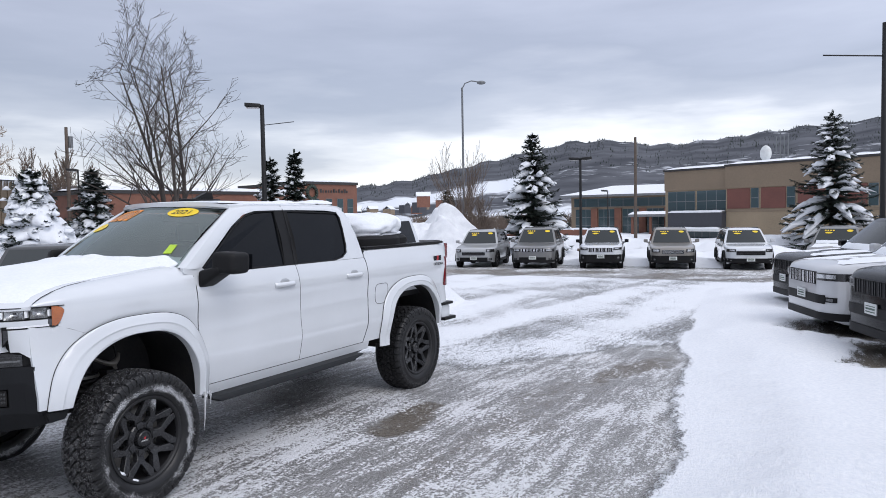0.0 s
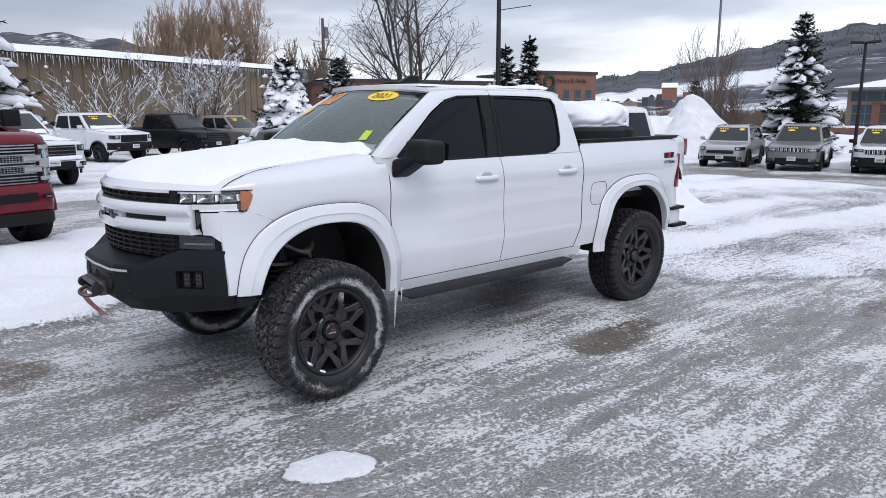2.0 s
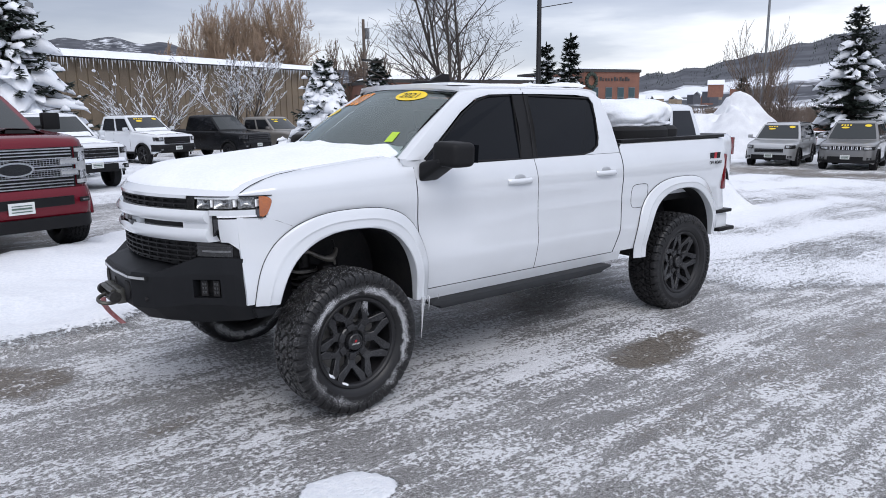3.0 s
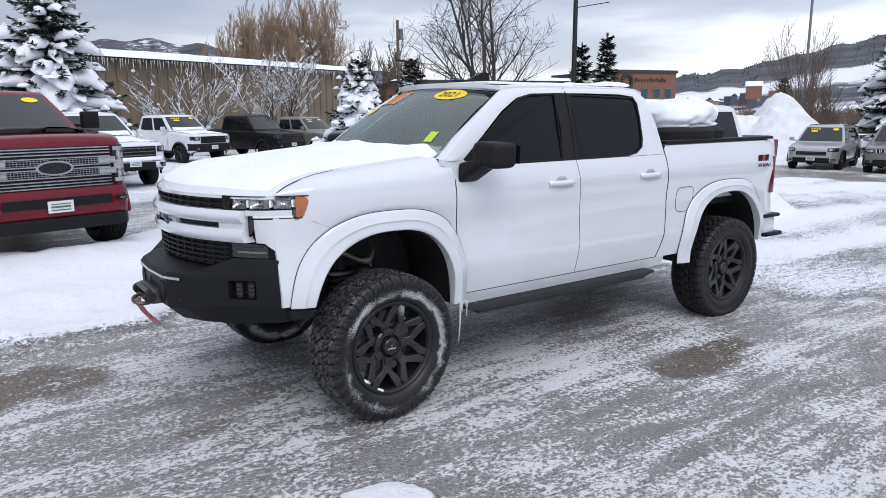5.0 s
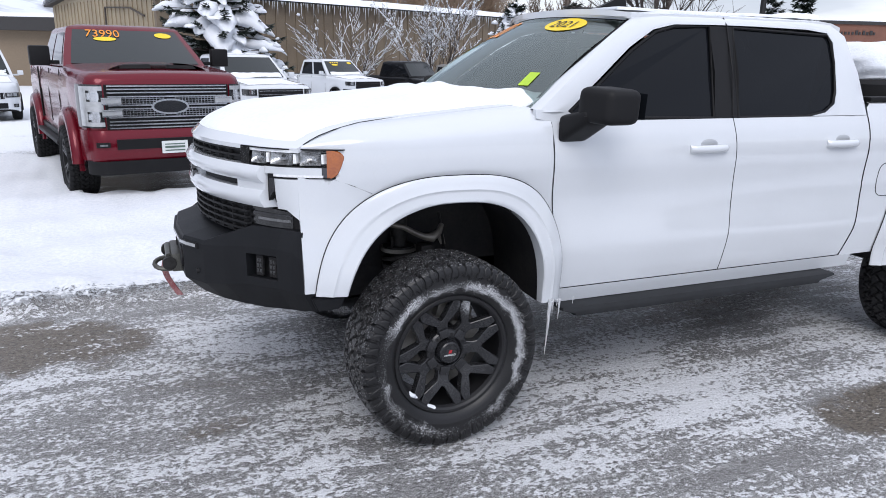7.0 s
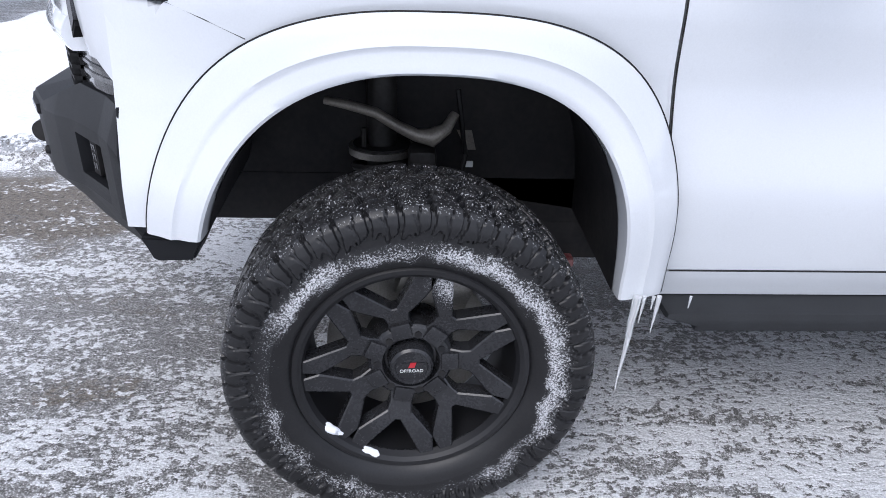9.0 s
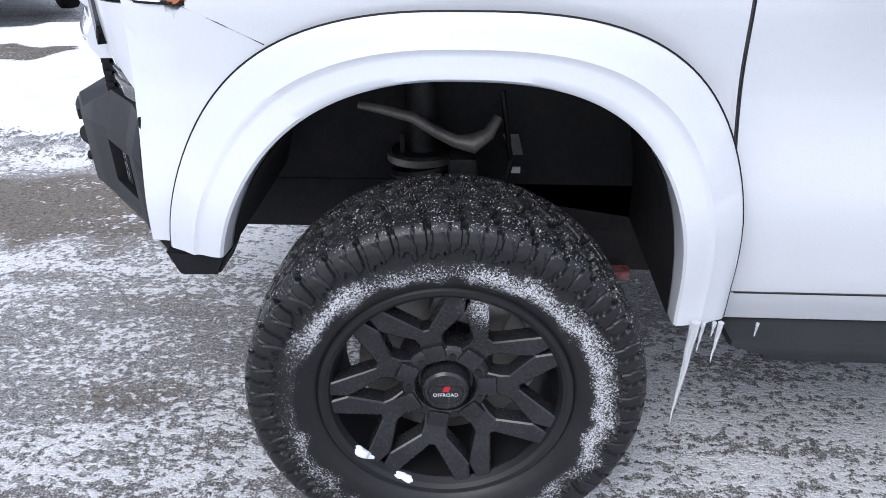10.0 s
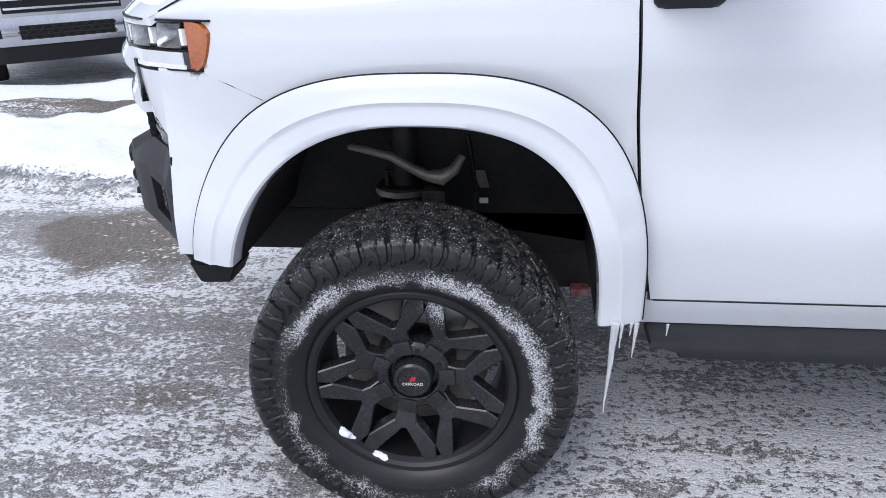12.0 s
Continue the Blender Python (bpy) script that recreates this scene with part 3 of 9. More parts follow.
def ground_material():
    """Grey slush ice streaked with snow grains, worn through to brown asphalt, under patches of packed snow."""
    m = bpy.data.materials.new("icy_snowy_asphalt")
    m.use_nodes = True
    n, l = m.node_tree.nodes, m.node_tree.links
    b = n["Principled BSDF"]
    tc = n.new("ShaderNodeTexCoord")

    def noise_node(scale, detail=5, rough=0.55, stretch=None, rot=0.0):
        q = n.new("ShaderNodeTexNoise")
        q.inputs["Scale"].default_value, q.inputs["Detail"].default_value, q.inputs["Roughness"].default_value = scale, detail, rough
        if stretch:
            mp = n.new("ShaderNodeMapping")
            mp.inputs["Scale"].default_value = stretch
            mp.inputs["Rotation"].default_value = (0, 0, radians(rot))
            l.new(tc.outputs["Object"], mp.inputs[0])
            l.new(mp.outputs[0], q.inputs["Vector"])
        else:
            l.new(tc.outputs["Object"], q.inputs["Vector"])
        return q.outputs["Fac"]

    def rng(src, a, b2, lo=0.0, hi=1.0):
        q = n.new("ShaderNodeMapRange")
        q.inputs[1].default_value, q.inputs[2].default_value, q.inputs[3].default_value, q.inputs[4].default_value = a, b2, lo, hi
        l.new(src, q.inputs[0])
        return q.outputs[0]

    def op(kind, a, c):
        q = n.new("ShaderNodeMath")
        q.operation = kind
        for i, v in enumerate((a, c)):
            if isinstance(v, (int, float)):
                q.inputs[i].default_value = v
            else:
                l.new(v, q.inputs[i])
        return q.outputs[0]

    def mixc(f, a, c):
        q = n.new("ShaderNodeMixRGB")
        l.new(f, q.inputs[0])
        for i, v in ((1, a), (2, c)):
            if isinstance(v, tuple):
                q.inputs[i].default_value = (*v, 1)
            else:
                l.new(v, q.inputs[i])
        return q.outputs[0]

    at = n.new("ShaderNodeAttribute")
    at.attribute_name = "cover"
    sp = n.new("ShaderNodeSeparateColor")
    l.new(at.outputs["Color"], sp.inputs[0])
    snow, bare, lift_mask = sp.outputs[0], sp.outputs[1], sp.outputs[2]
    fine, grain = noise_node(85, 4, 0.65), noise_node(26, 5, 0.62)
    streak = noise_node(3.4, 5, 0.6, (0.35, 2.1, 1), 12)
    streak2 = noise_node(9.0, 4, 0.6, (0.4, 2.2, 1), 9)
    large = noise_node(0.9, 4, 0.5)
    # snow grains frozen into the ice
    flake = noise_node(46, 6, 0.66, (0.75, 1.25, 1), 10)
    fleck = noise_node(150, 5, 0.7)
    blot = noise_node(11, 8, 0.72)
    g = op("ADD", op("ADD", op("MULTIPLY", grain, 0.42), op("MULTIPLY", blot, 0.22)), op("MULTIPLY", flake, 0.42))
    g = op("ADD", g, op("MULTIPLY", fleck, 0.09))
    g = op("ADD", g, op("MULTIPLY", lift_mask, 0.036))
    g = op("ADD", g, op("MULTIPLY", op("SUBTRACT", streak, 0.5), 0.34))
    g = op("ADD", g, op("MULTIPLY", op("SUBTRACT", streak2, 0.5), 0.12))
    g = op("ADD", g, op("MULTIPLY", op("SUBTRACT", large, 0.5), 0.30))
    g = op("SUBTRACT", g, op("MULTIPLY", bare, 0.10))
    grains = rng(g, 0.572, 0.600)
    ice = mixc(rng(streak, 0.36, 0.66), (0.190, 0.185, 0.179), (0.340, 0.336, 0.332))
    ice = mixc(rng(flake, 0.41, 0.56), (0.085, 0.081, 0.077), ice)
    ice = mixc(rng(fleck, 0.50, 0.62), ice, (0.62, 0.62, 0.625))
    asphalt = mixc(rng(fine, 0.35, 0.68), (0.085, 0.072, 0.057), (0.215, 0.184, 0.148))
    asphalt = mixc(rng(fleck, 0.54, 0.64), asphalt, (0.37, 0.335, 0.285))
    asphalt = mixc(rng(flake, 0.40, 0.50), (0.055, 0.047, 0.039), asphalt)
    base = mixc(rng(op("ADD", bare, op("MULTIPLY", op("SUBTRACT", op("ADD", op("MULTIPLY", blot, 0.55), op("MULTIPLY", flake, 0.45)), 0.5), 2.3)), 0.34, 0.62), ice, asphalt)
    base = mixc(op("MULTIPLY", grains, 0.95), base, mixc(rng(fleck, 0.40, 0.60), (0.58, 0.585, 0.60), (0.88, 0.89, 0.91)))
    sn = rng(op("ADD", snow, op("MULTIPLY", op("SUBTRACT", op("ADD", op("ADD", op("MULTIPLY", grain, 0.25), op("MULTIPLY", flake, 0.35)), op("ADD", op("MULTIPLY", streak2, 0.2), op("MULTIPLY", fleck, 0.2))), 0.5), 2.9)), 0.36, 0.54)
    snowc = mixc(rng(grain, 0.3, 0.7), (0.74, 0.77, 0.82), (0.87, 0.885, 0.91))
    col = mixc(sn, base, snowc)
    l.new(col, b.inputs["Base Color"])
    r_ice = rng(fine, 0.3, 0.7, 0.22, 0.5)
    q = n.new("ShaderNodeMix")
    l.new(op("MAXIMUM", sn, grains), q.inputs[0])
    l.new(r_ice, q.inputs[2])
    q.inputs[3].default_value = 0.8
    l.new(q.outputs[0], b.inputs["Roughness"])
    b.inputs["Specular IOR Level"].default_value = 0.35
    bp = n.new("ShaderNodeBump")
    bp.inputs["Strength"].default_value, bp.inputs["Distance"].default_value = 1.0, 0.035
    l.new(op("ADD", op("MULTIPLY", g, 1.0), op("MULTIPLY", sn, 0.5)), bp.inputs["Height"])
    l.new(bp.outputs[0], b.inputs["Normal"])
    return m


def build_ground():
    xs = axis(-3.4, 6.0, 0.035, -12, 50, 0.45, -900, 2400)
    ys = axis(-4.6, 3.2, 0.035, -10, 48, 0.45, -700, 2400)
    X, Y = np.meshgrid(xs, ys, indexing="ij")
    Z, S, B, G = ground_fields(X, Y)
    ramp = 1 - smooth01(120, 400, np.hypot(X, Y))
    Z = Z * ramp - 1.3 * (1 - ramp)
    nx, ny = X.shape
    me = bpy.data.meshes.new("ground")
    co = np.stack([X, Y, Z], -1).reshape(-1, 3)
    i = (np.arange(nx - 1)[:, None] * ny + np.arange(ny - 1)[None]).ravel()
    quads = np.stack([i, i + ny, i + ny + 1, i + 1], -1)
    me.vertices.add(len(co))
    me.vertices.foreach_set("co", co.ravel())
    me.loops.add(quads.size)
    me.loops.foreach_set("vertex_index", quads.ravel())
    me.polygons.add(len(quads))
    me.polygons.foreach_set("loop_start", np.arange(0, quads.size, 4))
    me.polygons.foreach_set("use_smooth", np.ones(len(quads), bool))
    me.update(calc_edges=True)
    col = me.color_attributes.new("cover", "FLOAT_COLOR", "POINT")
    rgba = np.stack([S, B, G, 0 * S + 1], -1).astype(np.float32)
    col.data.foreach_set("color", rgba.reshape(-1))
    me.materials.append(ground_material())
    return tagged(new("ground", me), "icy lot of grey slush, packed snow and bare asphalt patches", "ground", kind="structure")


ground = build_ground()


def gz(x, y):
    return float(ground_fields(np.array([float(x)]), np.array([float(y)]))[0][0])

# ---- the white lifted pickup ----
HUBZ, WB = 0.446, 3.745


HW_KNOTS = [(0.58, 0.935), (0.66, 0.962), (0.74, 0.978), (0.84, 0.992), (0.90, 0.995), (0.97, 0.988), (1.06, 0.977), (1.15, 0.975), (1.24, 0.985), (1.33, 0.999), (1.41, 1.000),
            (1.48, 0.988), (1.56, 0.960), (1.64, 0.930)]
HW_Z = np.linspace(0.50, 1.72, 245)
HW_W = np.convolve(np.pad(np.interp(HW_Z, [k[0] for k in HW_KNOTS], [k[1] for k in HW_KNOTS]), 9, mode="edge"), np.hanning(21)[1:-1] / np.hanning(21)[1:-1].sum(), "valid")


def hw(x, z):
    """Half-width of the truck's side at x and height z."""
    w = float(np.interp(z, HW_Z, HW_W))
    if x < -0.15:
        w -= interp(z, [(0.8, 0.03), (1.1, 0.07), (1.35, 0.125)]) * ((-0.15 - x) / 0.55) ** 2
    if x > 4.1:
        w -= 0.05 * ((x - 4.1) / 0.4) ** 2
    return w


def nose(y):
    """The front's plan curve: x at lateral place y."""
    y = abs(y)
    return -1.085 + 0.44 * y * y + 1.6 * max(0, y - 0.72) ** 2


def arch_z(x, cx, a, zc, b, ex=2.55):
    d = abs(x - cx) / a
    return zc + b * (1 - d ** ex) ** (1 / ex) if d < 1 else -9


ARCH = {"front": (0.02, 0.60), "rear": (3.72, 0.60)}


def side_panel(name, xl, xr, zlo, zhi, s, parent, nu=24, nv=14, material=None, inset=0.0, label="", extra_x=()):
    """A body panel on the truck's side between edge curves xl(v), xr(v) and zlo(x), zhi(x)."""
    bm = bmesh.new()
    us = sorted(set([i / nu for i in range(nu + 1)] + list(extra_x)))

    def at(u, v):
        z = 0.0
        x = xl(v) * (1 - u) + xr(v) * u
        z = zlo(x) + (zhi(x) - zlo(x)) * v
        return (x, s * (hw(x, z) - inset), z)

    vs = [[bm.verts.new(at(u, j / nv)) for j in range(nv + 1)] for u in us]
    for a, b in zip(vs, vs[1:]):
        for j in range(nv):
            bm.faces.new((a[j], b[j], b[j + 1], a[j + 1]))
    rim_in(bm, (0, -s, 0), 0.03)
    return part(name, bm, material or M_WHITE, parent, label)


def build_truck():
    t = thing("pickup_truck", "white lifted crew-cab pickup truck with black steel bumper", "pickup truck")
    for s in (-1, 1):
        # inner black body that shows in the gaps
        bm = bmesh.new()
        grid(bm, lambda u, v: (0.30 + 4.05 * u, s * (hw(1, 0.7 + 0.8 * v) - 0.035), (1.30 if (0.30 + 4.05 * u) < 0.62 or (0.30 + 4.05 * u) > 2.95 else 0.68)
                               + ((1.5 - (1.30 if (0.30 + 4.05 * u) < 0.62 or (0.30 + 4.05 * u) > 2.95 else 0.68)) * v)), 60, 6)
        part("inner_panel", bm, M_VOID, t)
        # front fender, rolling over to the bonnet's edge
        bm = bmesh.new()
        xs = sorted(set([-0.695, -0.68, -0.665, -0.65, -0.64, -0.625, -0.615] + list(np.linspace(-0.60, -0.40, 14)) + list(np.linspace(-0.38, 0.45, 22)) + list(np.linspace(0.47, 0.6, 12))))
        cols = []
        for x in xs:
            zlo = 0.64 if x > 0.592 else max(0.80 if x < -0.55 else 0.62, arch_z(x, 0.02, 0.60, 0.62, 0.66))
            ye = interp(x, [(-0.70, 0.885), (-0.55, 0.845), (-0.42, 0.806), (-0.2, 0.79), (0.45, 0.775), (0.6, 0.80)])
            ze = interp(x, [(-0.70, 1.452), (-0.6, 1.497), (-0.48, 1.538), (-0.39, 1.556), (0.42, 1.628), (0.6, 1.628)])
            zs = min(1.45, ze - 0.0)
            col = []
            for j in range(37):
                z = zlo + (zs - zlo) * j / 36
                col.append((x + (interp(z, [(0.67, 0.646), (0.9, 0.606), (1.2, 0.580), (1.5, 0.564), (1.56, 0.562)]) - 0.606) * ((x - 0.45) / 0.15 if x > 0.45 else 0), s * (hw(x, z) - (0.05 if x < -0.525 and 1.325 < z < 1.447 else 0)), z))
            y0 = hw(x, zs)
            for j in range(1, 7):
                a = j / 6 * math.pi / 2
                col.append((col[-1][0], s * (ye + 0.004 + (y0 - ye) * math.cos(a)), zs + (ze - zs) * math.sin(a) + 0.001))
            cols.append([bm.verts.new(p) for p in col])
        for a, b in zip(cols, cols[1:]):
            for j in range(len(a) - 1):
                bm.faces.new((a[j], b[j], b[j + 1], a[j + 1]))
        rim_in(bm, (0, -s, 0), 0.02)
        part("front_fender", bm, M_WHITE, t)
        # doors
        a_seam = lambda v: interp(0.67 + 0.88 * v, [(0.67, 0.646), (0.9, 0.606), (1.2, 0.580), (1.5, 0.564), (1.56, 0.562)])
        b_seam = lambda v: interp(0.67 + 0.88 * v, [(0.67, 1.712), (0.9, 1.735), (1.13, 1.742), (1.55, 1.700)])
        c_seam = lambda v: interp(0.67 + 0.88 * v, [(0.67, 2.69), (0.85, 2.755), (1.1, 2.785), (1.55, 2.755)])
        fd = side_panel("front_door", lambda v: a_seam(v) + 0.002, lambda v: b_seam(v) - 0.003, lambda x: 0.672, lambda x: 1.553, s, t, 26, 26)
        rd = side_panel("rear_door", lambda v: b_seam(v) + 0.003, lambda v: c_seam(v) - 0.004, lambda x: 0.672, lambda x: 1.553, s, t, 26, 26)
        for door, hx in ((fd, 1.52), (rd, 2.535)):
            bm = bmesh.new()
            grid(bm, lambda u, v: (hx - 0.13 + 0.26 * u, s * (hw(hx, 1.40) + 0.012 + 0.030 * math.sin(math.pi * min(1, max(0, u * 1.0))) ** 0.4
                                                               - 0.012 * (2 * v - 1) ** 2), 1.372 + 0.042 * v), 14, 5)
            rim_in(bm, (0, -s, 0), 0.03)
            part("door_handle", bm, M_WHITE, door)
            # grey bulge that paints the shade of the cup behind the handle
            bm = bmesh.new()
            bmesh.ops.create_uvsphere(bm, u_segments=16, v_segments=8, radius=1.0, matrix=Matrix.Translation((hx, s * (hw(hx, 1.40) - 0.008), 1.41)) @ Matrix.Diagonal((0.075, 0.012, 0.036, 1)))
            part("handle_recess", bm, M_SILVER, door)
        for nm, seam, o, r in (("door_gap", a_seam, 0.0, 0.0019), ("door_gap", c_seam, 0.0, 0.0045), ("door_gap", b_seam, -0.0012, 0.0026)):
            bm = bmesh.new()
            tube(bm, [(seam(k / 20), s * (hw(seam(k / 20), 0.67 + 0.88 * k / 20) + o), 0.67 + 0.88 * k / 20) for k in range(21)], r, 5)
            part(nm, bm, M_VOID if r > 0.003 else M_UNDER, t)
        bm = bmesh.new()
        tube(bm, [(x, s * (hw(x, 0.67) + 0.002), 0.669) for x in np.linspace(0.655, 2.70, 14)], 0.0018, 5)
        part("sill_gap", bm, M_UNDER, t)
        # rocker and running board
        side_panel("rocker_panel", lambda v: 0.632, lambda v: 2.80, lambda x: 0.585, lambda x: 0.667, s, t, 30, 5, inset=-0.004)
        bm = bmesh.new()
        for x0, x1, y0, y1 in ((0.66, 2.66, 0.86, 0.992),):
            box(bm, x0, x1, s * y0, s * y1, 0.522, 0.582, 0.018)
        for v in bm.verts:
            if v.co.z < 0.55:
                v.co.x += 0.08 if v.co.x < 1.5 else -0.12
        part("running_board", bm, M_BOARD, t, "black textured running board")
        # bed side
        bm = bmesh.new()
        xs = sorted(set(list(np.linspace(2.79, 3.10, 10)) + list(np.linspace(3.10, 3.32, 14)) + list(np.linspace(3.32, 4.12, 18)) + list(np.linspace(4.12, 4.34, 14)) + [4.38, 4.42, 4.45, 4.47]))
        cols = []
        for x in xs:
            zlo = max(interp(x, [(2.79, 0.665), (3.2, 0.665), (4.2, 0.70), (4.47, 0.78)]), arch_z(x, 3.72, 0.60, 0.62, 0.64))
            col = [(x + (c_seam((z - 0.67) / 0.88) + 0.004 - 2.79) * max(0, 1 - (x - 2.79) / 0.30), s * hw(x, z), z) for z in [zlo + (1.60 - zlo) * j / 16 for j in range(17)]]
            col += [(x, s * (hw(x, 1.6) - 0.01), 1.622), (x, s * (hw(x, 1.6) - 0.035), 1.632), (x, s * 0.84, 1.632), (x, s * 0.83, 1.1)]
            cols.append([bm.verts.new(p) for p in col])
        for a, b in zip(cols, cols[1:]):
            for j in range(len(a) - 1):
                bm.faces.new((a[j], b[j], b[j + 1], a[j + 1]))
        bed = part("bed_side", bm, M_WHITE, t)
        bm = bmesh.new()
        box(bm, 2.80, 4.44, s * 0.83, s * 0.935, 1.634, 1.662, 0.008)
        part("bed_rail_cap", bm, M_BLACK, t)
        # fuel flap on the driver's side
        if s < 0:
            bm = bmesh.new()
            ring = []
            for k in range(28):
                a = 2 * math.pi * k / 28
                px = 3.03 + 0.118 * math.copysign(abs(math.cos(a)) ** 0.45, math.cos(a))
                pz = 1.15 + 0.108 * math.copysign(abs(math.sin(a)) ** 0.45, math.sin(a))
                ring.append((px, -hw(px, pz) - 0.0005, pz))
            tube(bm, ring + ring[:1], 0.0028, 5)
            flap = part("fuel_flap", bm, M_UNDER, bed, "thin dark gap round the fuel flap")
        # badge on the bed side: plain shapes in the badge's colours, with the small lettering
            for k, (x0, x1, mt) in enumerate(((4.105, 4.175, M_DCHROME), (4.18, 4.225, M_REDINK), (4.23, 4.30, M_DCHROME))):
                bm = bmesh.new()
                zz = 1.455
                slab(bm, [(x0, -hw(x0, zz) - 0.004, zz - 0.035), (x1, -hw(x1, zz) - 0.004, zz - 0.035), (x1 + 0.01, -hw(x1, zz) - 0.004, zz + 0.035), (x0 + 0.01, -hw(x0, zz) - 0.004, zz + 0.035)], (0, 0.006, 0))
                part("badge", bm, mt, bed)
            bm = text_mesh("OFF ROAD", 0.045, 0.002)
            bmesh.ops.transform(bm, matrix=Matrix.Translation((4.205, -hw(4.2, 1.39) - 0.004, 1.39)) @ pose(0, 0, 0, 90, 0, 0).to_4x4(), verts=bm.verts)
            part("lettering", bm, M_DCHROME, bed, smooth=False)
        # tail lamp
        bm = bmesh.new()
        box(bm, 4.405, 4.468, s * (hw(4.4, 1.3) - 0.09), s * (hw(4.4, 1.3) + 0.002), 1.10, 1.47, 0.02)
        part("tail_lamp", bm, M_REDLENS, t)
        # arch flares, with the rubber lip round them
        for key, (cx, zc) in ARCH.items():
            z0f, z0r = (0.79, 0.635) if key == "front" else (0.575, 0.66)
            cxo, zco, ai, ao, bi, bo = (0.008, 0.62, 0.518, 0.648, 0.572, 0.702) if key == "front" else (3.735, 0.575, 0.525, 0.655, 0.600, 0.715)
            bm = bmesh.new()
            rows = []
            N = 64
            prof = [(1.0, 0.0005), (0.985, 0.010), (0.93, 0.017), (0.72, 0.028), (0.56, 0.040), (0.50, 0.044), (0.44, 0.041), (0.38, 0.041), (0.18, 0.049), (0.06, 0.050), (0.015, 0.045), (0.0, 0.030), (-0.02, -0.05)]

            def arc(q, tt):
                """A point on the flare's ring q (0 lip, 1 outer seam), between its two feet."""
                a, b = ai + (ao - ai) * q, bi + (bo - bi) * q
                ex = 2.45 + 0.25 * max(0, q)
                fr_, re_ = ((1.028, -0.25), (0.975, 0.35)) if key == "front" else ((1.0, 0.0), (1.0, 0.0))
                lo = math.asin(min(1, max(0.0, (z0f - zco) / b)) ** ((ex + fr_[1]) / 2))
                hi = math.asin(min(1, max(0.0, (z0r - zco) / b)) ** ((ex + re_[1]) / 2))
                an = (math.pi - lo) + (hi - (math.pi - lo)) * tt
                c, sn = math.cos(an), math.sin(an)
                k_, de_ = fr_ if c < 0 else re_
                a, ex = a * k_, ex + de_
                return cxo + a * math.copysign(abs(c) ** (2 / ex), c), zco + b * max(sn, 0) ** (2 / ex)
            for i in range(N + 1):
                row = []
                for q, out in prof:
                    x, z = arc(q, i / N)
                    row.append((x, s * (hw(max(x, -0.64), min(max(z, 0.68), 1.40)) + out), z))
                rows.append(row)
            # even the feet out so that columns run straight down
            vs = [[bm.verts.new(p) for p in r] for r in rows]
            for a, b in zip(vs, vs[1:]):
                for j in range(len(a) - 1):
                    bm.faces.new((a[j], b[j], b[j + 1], a[j + 1]))
            for r in (vs[0], vs[-1]):
                bm.faces.new(r)
            bmesh.ops.remove_doubles(bm, verts=bm.verts, dist=0.0008)
            part("fender_flare", bm, M_WHITE, t)
            bm = bmesh.new()
            tube(bm, [(r[0][0], r[0][1] + s * 0.002, r[0][2]) for r in rows], 0.0030, 6)
            part("flare_gasket", bm, M_BLACK, t)
            # liner
            bm = bmesh.new()
            rows = [[arc(-0.03, i / 30) for i in range(31)]]
            prev = None
            for y in (0.97, 0.80, 0.62, 0.46):
                ring = [bm.verts.new((x, s * y, z + 0.03 * (0.97 - y))) for x, z in rows[0]]
                if prev:
                    for a in range(30):
                        bm.faces.new((prev[a], prev[a + 1], ring[a + 1], ring[a]))
                prev = ring
            bm.faces.new(prev[::-1])
            part("wheel_well_liner", bm, M_VOID, t)
        bm = bmesh.new()
        slab(bm, [(-0.62, s * 0.455, 1.30), (-0.62, s * 0.455, 0.74), (-0.40, s * 0.455, 0.70), (0.18, s * 0.455, 0.66), (0.30, s * 0.455, 0.47), (0.64, s * 0.455, 0.47), (0.64, s * 0.455, 1.30)], (0, -s * 0.055, 0))
        part("inner_fender", bm, M_VOID, t)
        # side glass, pillars
        gh = lambda z: interp(z, [(1.55, 0.957), (1.62, 0.942), (1.8, 0.868), (2.0, 0.772), (2.06, 0.735), (2.10, 0.70), (2.12, 0.66)])
        P = lambda x, z, o=0.0: (x, s * (gh(z) + o), z)
        outer = [(0.50, 1.60), (0.72, 1.775), (0.95, 1.945), (1.16, 2.06), (1.38, 2.098), (1.70, 2.106), (2.0, 2.106), (2.4, 2.10), (2.62, 2.085), (2.70, 2.02), (2.735, 1.8), (2.755, 1.556)]
        inner = [(0.655, 1.60), (0.865, 1.765), (1.085, 1.925), (1.265, 2.02), (1.42, 2.052), (1.70, 2.058), (2.0, 2.058), (2.4, 2.052), (2.56, 2.035), (2.585, 1.98), (2.545, 1.8), (2.505, 1.556)]
        bm = bmesh.new()
        a = [bm.verts.new(P(*p)) for p in outer]
        mid = [bm.verts.new(P((p[0] + q[0]) / 2, (p[1] + q[1]) / 2, 0.012)) for p, q in zip(outer, inner)]
        b = [bm.verts.new(P(*p)) for p in inner]
        c = [bm.verts.new(P(p[0], p[1], -0.025)) for p in inner]
        for r0, r1 in ((a, mid), (mid, b), (b, c)):
            for i in range(len(a) - 1):
                bm.faces.new((r0[i], r0[i + 1], r1[i + 1], r1[i]))
        part("roof_pillar", bm, M_WHITE, t)
        bm = bmesh.new()
        edge = [(0.2 + 0.30, 0.835, 1.605), (0.652, 0.795, 1.735), (0.83, 0.752, 1.855), (1.0, 0.710, 1.965), (1.17, 0.665, 2.066), (1.25, 0.640, 2.108)]
